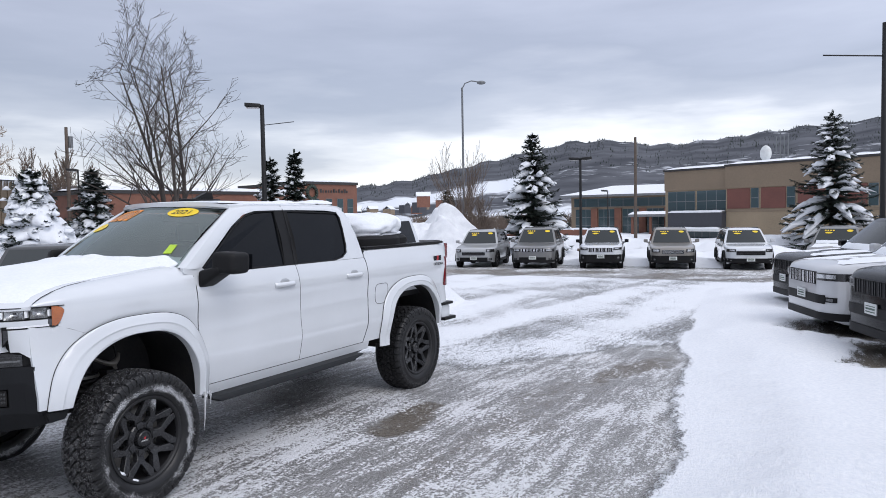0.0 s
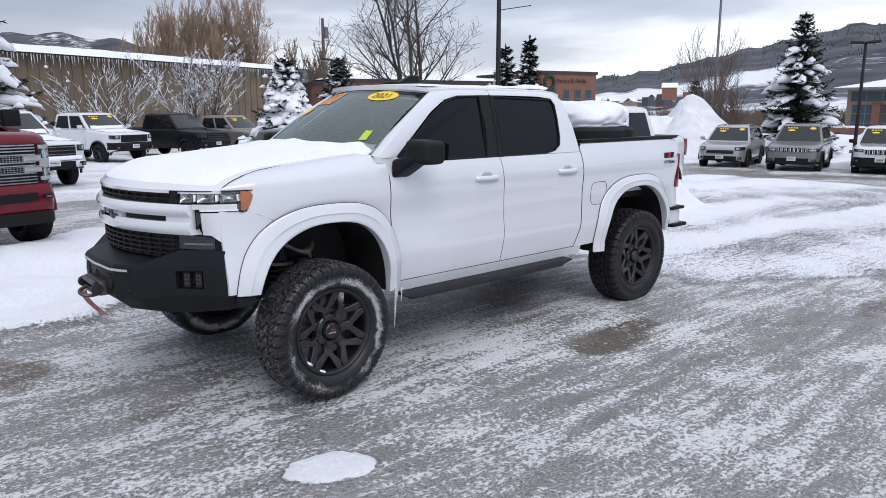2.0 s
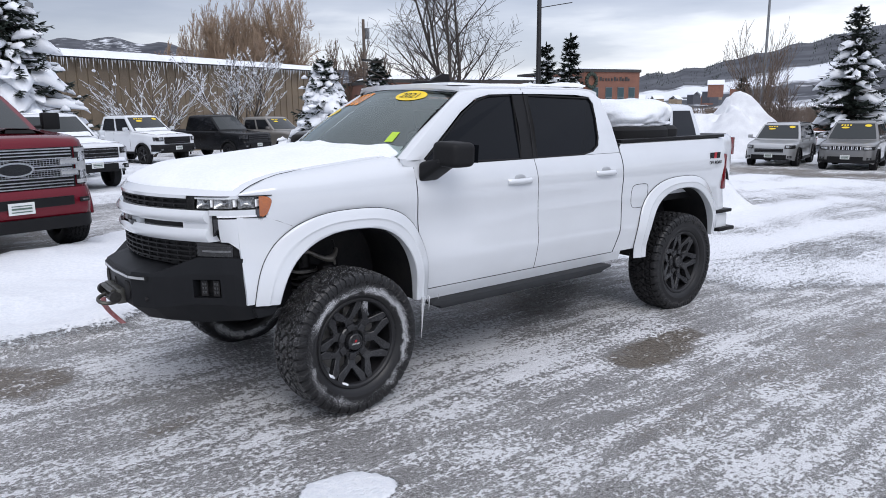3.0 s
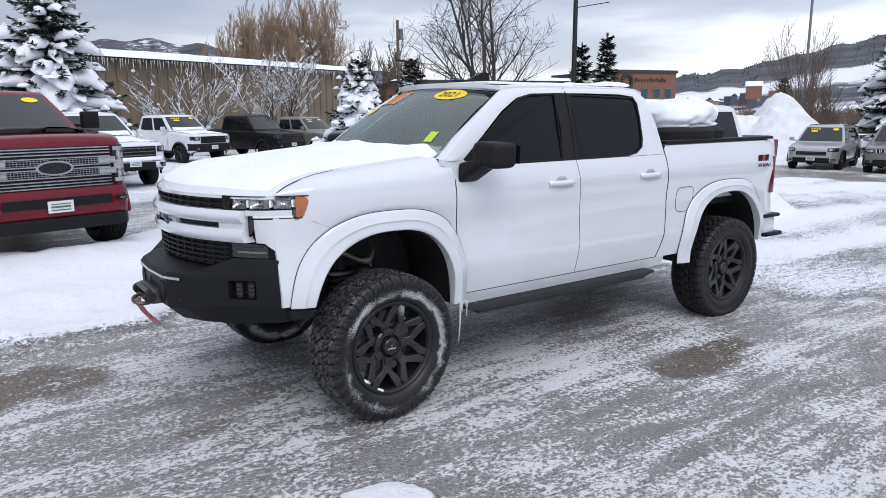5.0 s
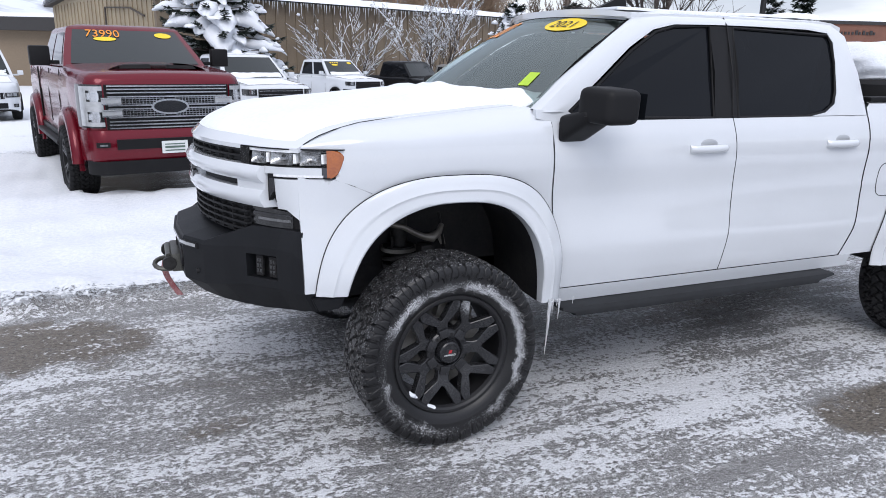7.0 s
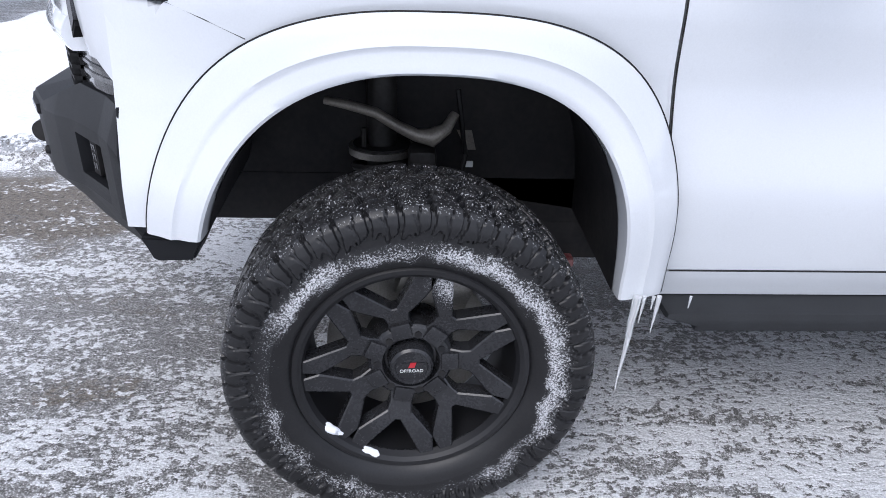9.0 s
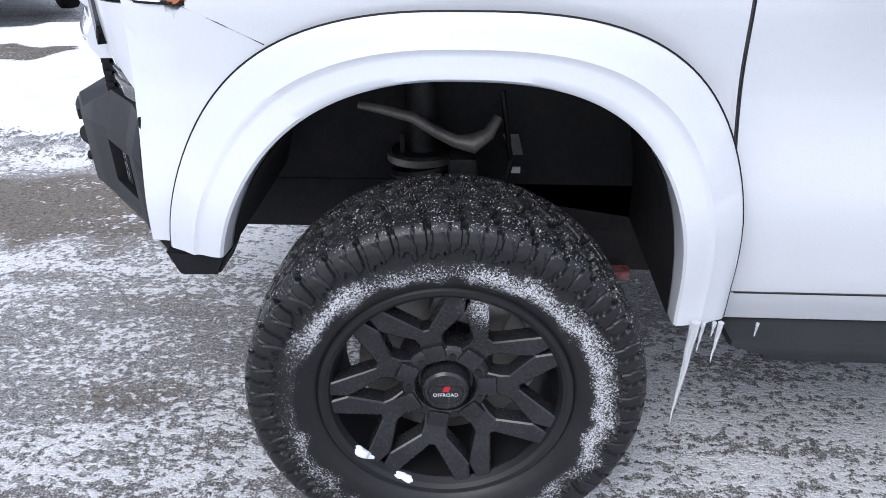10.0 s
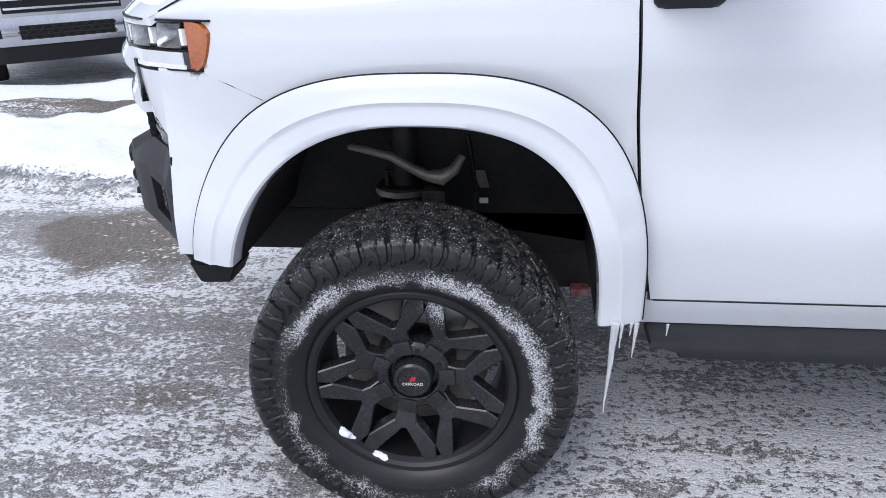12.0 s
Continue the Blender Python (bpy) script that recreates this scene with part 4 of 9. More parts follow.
        face = [(0.50, 1.60), (0.66, 1.728), (0.82, 1.85), (0.98, 1.962), (1.16, 2.06), (1.38, 2.098)]
        va = [bm.verts.new((x - 0.004, s * y, z + 0.004)) for x, y, z in edge]
        vm = [bm.verts.new(((x + f[0]) / 2 - 0.012, s * ((y + gh(f[1])) / 2 + 0.012), (z + f[1]) / 2 + 0.012)) for (x, y, z), f in zip(edge, face)]
        vb = [bm.verts.new(P(*f)) for f in face]
        for r0, r1 in ((va, vm), (vm, vb)):
            for i in range(len(va) - 1):
                bm.faces.new((r0[i], r0[i + 1], r1[i + 1], r1[i]))
        part("a_pillar", bm, M_WHITE, t)
        bm = bmesh.new()
        slab(bm, [P(0.485, 1.612, 0.001), P(0.655, 1.606, 0.001), P(0.70, 1.574, 0.001), P(0.74, 1.549, 0.001), P(0.566, 1.549, 0.001), P(0.485, 1.570, 0.001)], (0, -s * 0.03, 0))
        part("pillar_foot", bm, M_WHITE, t)
        bm = bmesh.new()
        tube(bm, [(x - 0.003, s * (y + 0.001), z + 0.006) for x, y, z in edge[:5]], 0.007, 5)
        part("screen_trim", bm, M_BLACK, t)
        bm = bmesh.new()
        poly(bm, [P(2.25, 1.556, 0.001), P(2.51, 1.556, 0.001), P(2.53, 1.70, 0.001), P(2.47, 1.612, 0.001), P(2.40, 1.575, 0.001)])
        part("quarter_trim", bm, M_WHITE, t)
        for nm, pts in (("front_side_window", [(0.67, 1.60), (0.72, 1.572), (1.575, 1.556), (1.66, 2.045), (1.42, 2.04), (1.28, 2.008), (1.09, 1.905), (0.87, 1.745)]),
                        ("rear_side_window", [(1.745, 1.556), (2.27, 1.556), (2.41, 1.58), (2.48, 1.625), (2.515, 1.70), (2.555, 1.86), (2.57, 1.98), (2.55, 2.022), (1.83, 2.045)])):
            bm = bmesh.new()
            poly(bm, [P(x, z, -0.012) for x, z in pts])
            rim_in(bm, (0, -s, 0), 0.004)
            w = part(nm, bm, M_TINT, t, "dark tinted window", smooth=False)
            bm = bmesh.new()
            tube(bm, [P(x, z, -0.004) for x, z in pts + pts[:1]], 0.009, 6)
            part("window_seal", bm, M_BLACK, w)
        bm = bmesh.new()
        slab(bm, [P(1.575, 1.556), P(1.745, 1.556), P(1.79, 1.8, 0.003), P(1.83, 2.05), P(1.66, 2.05), P(1.62, 1.8, 0.003)], (0, -s * 0.02, 0))
        part("b_pillar", bm, M_BLACK, t)
        bm = bmesh.new()
        tube(bm, [(1.70, s * (gh(1.56) + 0.003), 1.556), (1.745, s * (gh(1.8) + 0.002), 1.8), (1.785, s * (gh(2.05) + 0.002), 2.055), (1.79, s * (gh(2.10) + 0.002), 2.10)], 0.004, 5)
        part("door_gap", bm, M_VOID, t)
        # mirror
        bm = bmesh.new()
        box(bm, 0.63, 0.82, s * 1.045, s * 1.225, 1.565, 1.735, 0.048, seg=4)
        for v in bm.verts:
            v.co.x += 0.10 * (abs(v.co.y) - 1.06) / 0.24 + 0.06 * (v.co.z - 1.64)
            v.co.z += -0.02 * (abs(v.co.y) - 1.06) / 0.24
        mir = part("wing_mirror", bm, M_BLACK, t, "black wing mirror")
        bm = bmesh.new()
        box(bm, 0.60, 0.77, s * 0.93, s * 1.12, 1.455, 1.590, 0.035, seg=3)
        for v in bm.verts:
            v.co.z += (0.11 if v.co.z < 1.52 else 0.04) * (abs(v.co.y) - 0.95) / 0.17
            v.co.x += 0.04 * (abs(v.co.y) - 0.95) / 0.17
        part("mirror_arm", bm, M_BLACK, mir)
        bm = bmesh.new()
        poly(bm, [(0.850, s * 1.075, 1.59), (0.915, s * 1.205, 1.58), (0.922, s * 1.205, 1.70), (0.858, s * 1.075, 1.715)])
        part("mirror_glass", bm, M_TINT, mir, smooth=False)
    # bonnet
    def bonnet(u, v, lift=0.0):
        q = 2 * v - 1
        yf, yc = 0.888 * q, 0.772 * q
        x0 = nose(yf) + 0.004
        x1 = 0.20 + 0.26 * q * q
        x = x0 + (x1 - x0) * u
        y = yf + (yc - yf) * min(1, u * 2.6) ** 0.8
        ze = interp(u, [(0, 1.455), (0.03, 1.476), (0.08, 1.503), (0.16, 1.532), (0.26, 1.556), (1, 1.632)])
        z = ze + 0.058 * (1 - q * q) * min(1, u * 5) ** 0.7 + 0.003 * math.exp(-((abs(q) - 0.62) / 0.16) ** 2) * min(1, u * 4)
        return (x, y, z + lift)
    bm = bmesh.new()
    grid(bm, bonnet, 36, 40)
    rim_in(bm, (0, 0, -1), 0.02)
    part("bonnet", bm, M_WHITE, t)
    for v in (0.0, 1.0):
        bm = bmesh.new()
        tube(bm, [(lambda p: (p[0], p[1] * 1.002, p[2] + 0.0015))(bonnet(u, v)) for u in np.linspace(0.02, 0.97, 30)], 0.0024, 5)
        part("bonnet_gap", bm, M_VOID, t)
    # windscreen, roof, rear of the cab
    def screen(u, v, o=0.0):
        q = 2 * u - 1
        y = (0.835 + (0.665 - 0.835) * v) * q
        x = (0.20 + 0.30 * q * q) * (1 - v) + (1.00 + 0.17 * q * q) * v - 0.03 * math.sin(math.pi * v)
        z = 1.605 + (2.10 - 0.035 * q * q - 1.605) * v + 0.02 * math.sin(math.pi * v)
        return (x - o * 0.6, y, z + o * 0.8)
    bm = bmesh.new()
    grid(bm, screen, 24, 12)
    ws = part("windscreen", bm, M_WSHIELD, t, "greenish windscreen with yellow price stickers")
    bm = bmesh.new()
    tube(bm, [screen(i / 24, 1.0, -0.002) for i in range(25)], 0.005, 6)
    part("windscreen_seal", bm, M_BLACK, ws)
    bm = bmesh.new()
    grid(bm, lambda u, v: (lambda p: (p[0] - 0.10 * (1 - v), p[1] * (1 - 0.02 * v), p[2] - 0.025 + 0.02 * v))(screen(u, 0.0)), 24, 3)
    part("cowl", bm, M_BLACK, t)
    bm = bmesh.new()

    def roof(u, v, lift=0.0):
        q = 2 * u - 1
        y = 0.705 * q
        x = (1.0 + 0.16 * q * q) + (2.72 - 1.0 - 0.16 * q * q) * v
        edge = 1 - abs(q) ** 4
        z = 2.103 + 0.048 * edge * (0.55 + 0.45 * math.sin(math.pi * min(1, 0.15 + v * 0.85))) - 0.03 * max(0, (v - 0.9) / 0.1) ** 2
        return (x, y, z + lift)
    grid(bm, roof, 24, 20)
    rim_in(bm, (0, 0, -1), 0.03)
    part("roof", bm, M_WHITE, t)
    bm = bmesh.new()
    grid(bm, lambda u, v: tuple(Vector(screen(u, 1.0, 0.002)).lerp(Vector(roof(u, 0.0, 0.001)), v)), 24, 3)
    part("roof_header", bm, M_WHITE, t)
    bm = bmesh.new()
    grid(bm, lambda u, v: (2.78 - 0.07 * v ** 1.5, (0.95 - 0.27 * v ** 1.3) * (2 * u - 1), 1.2 + 0.88 * v), 10, 10)
    part("cab_rear_wall", bm, M_WHITE, t)
    bm = bmesh.new()
    poly(bm, [(2.785, -0.72, 1.62), (2.785, 0.72, 1.62), (2.735, 0.62, 1.99), (2.735, -0.62, 1.99)])
    part("rear_window", bm, M_TINT, t, smooth=False)
    bm = bmesh.new()
    slab(bm, [(1.34, 0.02, 2.14), (1.66, 0.02, 2.14), (1.645, 0.030, 2.240), (1.58, 0.030, 2.244)], (0, 0.045, 0))
    box(bm, 1.30, 1.72, -0.01, 0.10, 2.13, 2.180, 0.014)
    part("roof_antenna", bm, M_BLACK, t, "black shark-fin antenna")
    # inside of the cab: dashboard, wheel, seats, lining
    bm = bmesh.new()
    grid(bm, lambda u, v: (0.34 + 0.34 * (2 * u - 1) ** 2 * 0.55 + 0.46 * v, 0.80 * (2 * u - 1), 1.592 + 0.030 * math.sin(math.pi * min(1, v * 1.5)) - 0.16 * max(0, v - 0.75) / 0.25), 20, 10)
    rim_in(bm, (0, 0, -1), 0.15)
    part("dashboard", bm, M_BLACK, t, "black dashboard")
    bm = bmesh.new()
    ring = [(0.92 + 0.08 * math.sin(a), -0.40 + 0.19 * math.cos(a), 1.50 + 0.17 * math.sin(a)) for a in np.linspace(0, 2 * math.pi, 33)]
    tube(bm, ring, 0.016, 8)
    box(bm, 0.90, 0.95, -0.47, -0.33, 1.44, 1.54, 0.015)
    part("steering_wheel", bm, M_BLACK, t)
    for sx, w_, ys in ((1.42, 0.25, (-0.40, 0.40)), (2.40, 0.24, (-0.46, 0.0, 0.46))):
        for sy in ys:
            bm = bmesh.new()
            box(bm, sx, sx + 0.14, sy - w_, sy + w_, 1.02, 1.74, 0.05, seg=3)
            for v in bm.verts:
                v.co.x += 0.22 * (v.co.z - 1.02)
            seat = part("seat_back", bm, M_SEAT, t, "grey cloth seat")
            bm = bmesh.new()
            box(bm, sx + 0.17, sx + 0.27, sy - 0.13, sy + 0.13, 1.77, 1.94, 0.04, seg=3)
            part("headrest", bm, M_SEAT, seat)
    bm = bmesh.new()
    box(bm, 1.12, 1.15, -0.12, 0.12, 1.965, 2.035, 0.012)
    part("inside_mirror", bm, M_BLACK, t)
    bm = bmesh.new()
    grid(bm, lambda u, v: (1.10 + 1.60 * v, 0.68 * (2 * u - 1), 2.085), 6, 6)
    part("headliner", bm, M_LINER, t)
    bm = bmesh.new()
    grid(bm, lambda u, v: (2.66, (0.86 - 0.24 * max(0, v - 0.62) / 0.38) * (2 * u - 1), 0.75 + 1.32 * v), 8, 10)
    part("rear_lining", bm, M_LINER, t)
    for s in (-1, 1):
        bm = bmesh.new()
        grid(bm, lambda u, v: (0.62 + 2.04 * u, s * 0.88, 0.75 + 0.81 * v), 8, 6)
        part("door_lining", bm, M_SEAT, t)
    # stickers on the windscreen
    def on_screen(bm, u, v, w, h, lift=0.004, skew=0.0):
        """Lays the flat bmesh (unit square about 0) onto the windscreen."""
        for p in bm.verts:
            q = screen(u + p.co.x * w, v + p.co.y * h + p.co.x * skew, lift + p.co.z)
            p.co = q
    bm = bmesh.new()
    bmesh.ops.create_circle(bm, cap_ends=True, segments=32, radius=0.5)
    on_screen(bm, 0.235, 0.90, 0.20, 0.17)
    st = part("year_sticker", bm, M_YELLOW, ws, "yellow oval year sticker", smooth=False)
    bm = text_mesh("2021", 0.9)
    for p in bm.verts:
        p.co.x, p.co.y = -p.co.x * 0.36, p.co.y * 0.75
    on_screen(bm, 0.235, 0.895, 0.20, 0.17, 0.007)
    part("lettering", bm, M_INK, st, smooth=False)
    bm = bmesh.new()
    for k in range(5):
        x0 = 0.60 + 0.072 * k
        for a, b, c, d in ((0, 0.054, 0.74, 0.775), (0, 0.018, 0.775, 0.92), (0.036, 0.054, 0.775, 0.92), (0, 0.054, 0.92, 0.95)):
            g = bmesh.new()
            poly(g, [(-0.5, -0.5, 0), (0.5, -0.5, 0), (0.5, 0.5, 0), (-0.5, 0.5, 0)])
            on_screen(g, x0 + (a + b) / 2, (c + d) / 2, b - a, d - c, 0.004)
            mm = bpy.data.meshes.new("tmp")
            g.to_mesh(mm)
            g.free()
            bm.from_mesh(mm)
            bpy.data.meshes.remove(mm)
    part("price_sticker", bm, M_ORANGE, ws, "orange price figures", smooth=False)
    bm = bmesh.new()
    bmesh.ops.create_circle(bm, cap_ends=True, segments=28, radius=0.5)
    on_screen(bm, 0.84, 0.62, 0.20, 0.15)
    part("sales_sticker", bm, M_YELLOW, ws, "yellow oval sales sticker", smooth=False)
    bm = bmesh.new()
    poly(bm, [(-0.5, -0.5, 0), (0.5, -0.5, 0), (0.5, 0.5, 0), (-0.5, 0.5, 0)])
    on_screen(bm, 0.085, 0.28, 0.035, 0.13)
    part("lime_tag", bm, M_GREENTAG, ws, "lime green stock tag", smooth=False)
    # front: backing, grilles, bars
    def strip(name, z0, z1, y0, y1, o, material, depth=0.03, nv=3, nu=24, parent=t, bulge=0.0, label=""):
        bm = bmesh.new()
        def f(u, v):
            y = y0 + (y1 - y0) * u
            return (nose(y) + o - bulge * math.sin(math.pi * v), y, z0 + (z1 - z0) * v)
        grid(bm, f, nu, nv)
        rim_in(bm, (1, 0, 0), depth)
        return part(name, bm, material, parent, label)
    strip("grille_bar", 1.255, 1.2925, -0.765, -0.605, -0.002, M_WHITE, 0.05, 2, 8)
    strip("grille_bar", 1.255, 1.2925, 0.605, 0.765, -0.002, M_WHITE, 0.05, 2, 8)
    strip("front_backing", 0.85, 1.45, -0.86, 0.86, 0.060, M_VOID, 0.05, 3, 40)
    strip("grille_bar", 1.292, 1.368, -0.765, 0.765, -0.010, M_WHITE, 0.07, 7, 40, bulge=0.024)
    strip("grille_bar", 1.176, 1.256, -0.765, 0.765, -0.006, M_WHITE, 0.07, 7, 40, bulge=0.020)
    strip("grille_bar", 1.2565, 1.2915, -0.19, 0.19, 0.006, M_WHITE, 0.04, 2, 10)
    up = strip("upper_grille", 1.376, 1.450, -0.64, 0.64, 0.030, M_BLACK, 0.02, 2, 40, label="black upper grille")
    lo = strip("lower_grille", 1.020, 1.170, -0.64, 0.64, 0.030, M_BLACK, 0.02, 2, 40, label="black lower grille")
    for g, rows in ((up, (1.395, 1.425)), (lo, (1.045, 1.075, 1.105, 1.135))):
        for z in rows:
            strip("grille_slat", z, z + 0.010, -0.64, 0.64, 0.008, M_BLACK, 0.03, 1, 40, parent=g)
        for k in range(-7, 8):
            y = k * 0.088
            bm = bmesh.new()
            box(bm, nose(y) + 0.012, nose(y) + 0.04, y - 0.005, y + 0.005, rows[0] - 0.015, rows[-1] + 0.022)
            part("grille_rib", bm, M_BLACK, g)
    for s in (-1, 1):
        strip("grille_slot", 1.258, 1.290, s * 0.20, s * 0.60, 0.030, M_BLACK, 0.02)
        wrap = [(nose(0.64), 0.64), (nose(0.70), 0.70), (nose(0.76), 0.76), (nose(0.81), 0.81), (nose(0.85), 0.85), (-0.68, 0.880), (-0.64, 0.904), (-0.60, 0.9195), (-0.555, 0.935), (-0.505, 0.951)]

        def wrapped(nm, k0, k1, zlo_, zhi_, o, mt, parent, label="", dep=0.03):
            """A patch on the front's corner contour, between two of its stations."""
            g = bmesh.new()
            n_ = 14

            def f(u, v):
                k = k0 + (k1 - k0) * u
                i = min(int(k), len(wrap) - 2)
                x = wrap[i][0] + (wrap[i + 1][0] - wrap[i][0]) * (k - i)
                y = wrap[i][1] + (wrap[i + 1][1] - wrap[i][1]) * (k - i)
                d = Vector((wrap[i + 1][0] - wrap[i][0], wrap[i + 1][1] - wrap[i][1], 0)).normalized()
                z = zlo_(u) + (zhi_(u) - zlo_(u)) * v
                return (x - d.y * o, s * (y + d.x * o), z)
            grid(g, f, n_, 4)
            rim_in(g, (0.8, -s * 0.6, 0), dep)
            return part(nm, g, mt, parent, label)
        lamp = wrapped("headlamp", 0, 8.95, lambda u: 1.372 - 0.050 * max(0, u - 0.86) / 0.14, lambda u: 1.450, -0.030, M_LAMPDARK, t, "clear headlamp with chrome projectors")
        wrapped("lamp_frame", 0, 7.6, lambda u: 1.371, lambda u: 1.375, 0.004, M_BLACK, lamp)
        wrapped("lamp_frame", 0, 9.0, lambda u: 1.448, lambda u: 1.453, 0.002, M_BLACK, lamp)
        wrapped("lamp_end", 0, 0.85, lambda u: 1.372, lambda u: 1.450, 0.004, M_BLACK, lamp)
        for k0, k1 in ((1.05, 2.3), (2.7, 4.45), (4.95, 7.05)):
            # a hollow reflector bowl and the bright pillar beside it
            g = bmesh.new()

            def bowl(u, v, k0=k0, k1=k1):
                k = k0 + (k1 - k0) * u
                i_ = min(int(k), len(wrap) - 2)
                x = wrap[i_][0] + (wrap[i_ + 1][0] - wrap[i_][0]) * (k - i_)
                y = wrap[i_][1] + (wrap[i_ + 1][1] - wrap[i_][1]) * (k - i_)
                d_ = Vector((wrap[i_ + 1][0] - wrap[i_][0], wrap[i_ + 1][1] - wrap[i_][1], 0)).normalized()
                o_ = 0.002 - 0.026 * math.sin(math.pi * u) ** 0.7 * math.sin(math.pi * v) ** 0.7 - 0.014 * v
                return (x - d_.y * o_, s * (y + d_.x * o_), 1.380 + 0.062 * v)
            grid(g, bowl, 10, 6)
            part("lamp_reflector", g, M_LAMPGREY, lamp)
            wrapped("lamp_pillar", k1 + 0.06, k1 + 0.26, lambda u: 1.388, lambda u: 1.430, 0.001, M_LEDWHITE, lamp)
        cov = wrapped("lamp_cover", 0, 7.55, lambda u: 1.372, lambda u: 1.450, 0.006, M_GLASS, lamp)
        cov.visible_shadow = False
        wrapped("side_marker", 7.60, 8.98, lambda u: 1.322 + 0.085 * u ** 3, lambda u: 1.448 - 0.026 * u ** 4, 0.003, M_AMBER, lamp, "amber side marker lens")
        wrapped("lamp_housing", 7.0, 7.62, lambda u: 1.322, lambda u: 1.376, 0.002, M_DCHROME, lamp)
        wrapped("lamp_outline", 2.6, 8.3, lambda u: 1.319 + 0.002 * u, lambda u: 1.328, 0.003, M_BLACK, lamp)
        wrapped("marker_strip", 2.9, 7.2, lambda u: 1.326, lambda u: 1.337, 0.006, M_LEDWHITE, lamp, "white running-light strip")
        wrapped("lamp_bracket", 2.50, 2.92, lambda u: 1.212 + 0.03 * u, lambda u: 1.338, 0.010, M_BLACK, lamp)
        wrapped("bracket_chrome", 2.62, 2.96, lambda u: 1.228 + 0.03 * u, lambda u: 1.318, 0.012, M_DCHROME, lamp)
        bm = bmesh.new()
        tube(bm, [(-0.56, s * (hw(-0.56, 1.31) + 0.0005), 1.325), (-0.46, s * (hw(-0.46, 1.29) + 0.0005), 1.288), (-0.375, s * (hw(-0.375, 1.25) + 0.0005), 1.25)], 0.0010, 4)
        part("panel_seam", bm, M_UNDER, t)
        bm = bmesh.new()

        def corner(u, v):
            """The white bumper cover that rounds the corner to the fender, over the lower lamp."""
            zb_ = 1.176 - 0.090 * max(0, (u - 0.30) / 0.70) ** 1.1
            z = zb_ + (1.316 - zb_) * v
            p0 = Vector((nose(0.812) - 0.006, 0.812, z))
            p1 = Vector((nose(0.87) - 0.020, hw(-0.66, z) - 0.020, z))
            p2 = Vector((-0.640, hw(-0.640, z) - 0.0005, z))
            q = p0.lerp(p1, u).lerp(p1.lerp(p2, u), u)
            tuck = 0.012 * (1 - v) ** 2 * (1 - u) ** 1.2
            return (q.x + tuck, s * (q.y - tuck * 0.4), q.z)
        grid(bm, corner, 16, 14)
        rim_in(bm, (0.7, -s * 0.7, 0), 0.02)
        part("bumper_cover", bm, M_WHITE, t)
        wrapped("upper_cover", 2.2, 7.1, lambda u: 1.336, lambda u: 1.370, 0.004, M_WHITE, t)
        lower = wrapped("fog_lamp_panel", 0, 4.2, lambda u: 1.080, lambda u: 1.172 - 0.02 * u * u, -0.032, M_LAMPDARK, t, "dark glossy lower lamp")
        wrapped("lamp_strip", 0.9, 3.9, lambda u: 1.108, lambda u: 1.120, -0.028, M_STRIP, lower)
        wrapped("lamp_frame", 0.5, 4.1, lambda u: 1.136, lambda u: 1.144, -0.028, M_DCHROME, lower)
    # emblem as a plain cross
    bm = bmesh.new()
    box(bm, -1.098, -1.06, -0.135, 0.135, 1.225, 1.268, 0.006)
    box(bm, -1.098, -1.06, -0.06, 0.06, 1.195, 1.30, 0.006)
    part("emblem", bm, M_DCHROME, t, "dark cross-shaped emblem")
    # steel bumper, folded plates
    bm = bmesh.new()

    def bx(y):
        return interp(abs(y), [(0, -1.190), (0.30, -1.172), (0.45, -1.085), (0.56, -0.998), (0.66, -0.905), (0.80, -0.785), (0.885, -0.730), (0.922, -0.700), (0.944, -0.684), (0.956, -0.65), (0.972, -0.590)])
    cols = []
    half = [0.0, 0.30, 0.45, 0.56, 0.66, 0.80, 0.885, 0.922, 0.944, 0.956, 0.972]
    for y in [-q for q in half[:0:-1]] + half:
        a = abs(y)
        zt = interp(a, [(0, 0.968), (0.45, 0.966), (0.56, 1.020), (0.66, 1.073), (0.922, 1.080), (0.944, 0.885), (0.956, 0.80), (0.972, 0.782)])
        zm = interp(a, [(0, 0.945), (0.45, 0.945), (0.56, 0.958), (0.66, 0.975), (0.885, 0.985), (0.922, 0.96), (0.944, 0.85), (0.956, 0.785), (0.972, 0.772)])
        zl = interp(a, [(0, 0.745), (0.45, 0.745), (0.66, 0.785), (0.885, 0.79), (0.944, 0.780), (0.972, 0.745)])
        zb = interp(a, [(0, 0.66), (0.45, 0.655), (0.66, 0.655), (0.80, 0.675), (0.90, 0.69), (0.972, 0.708)])
        back = interp(a, [(0, 0.15), (0.45, 0.14), (0.56, 0.08), (0.66, 0.03), (0.9, 0.015), (0.972, 0.004)])
        lean = interp(a, [(0, 0.0), (0.45, 0.0), (0.66, 0.028), (0.885, 0.025), (0.922, 0.008), (0.972, 0.0)])
        tuck = interp(a, [(0, 0.10), (0.66, 0.07), (0.90, 0.045), (0.98, 0.02)])
        tz = interp(a, [(0, 1.015), (0.45, 1.012), (0.56, 1.045), (0.66, 1.080), (0.922, 1.084), (0.944, 0.888), (0.956, 0.802), (0.972, 0.784)])
        y *= interp(a, [(0.90, 1.0), (0.922, 0.992), (0.944, 0.985), (0.972, 0.982)])
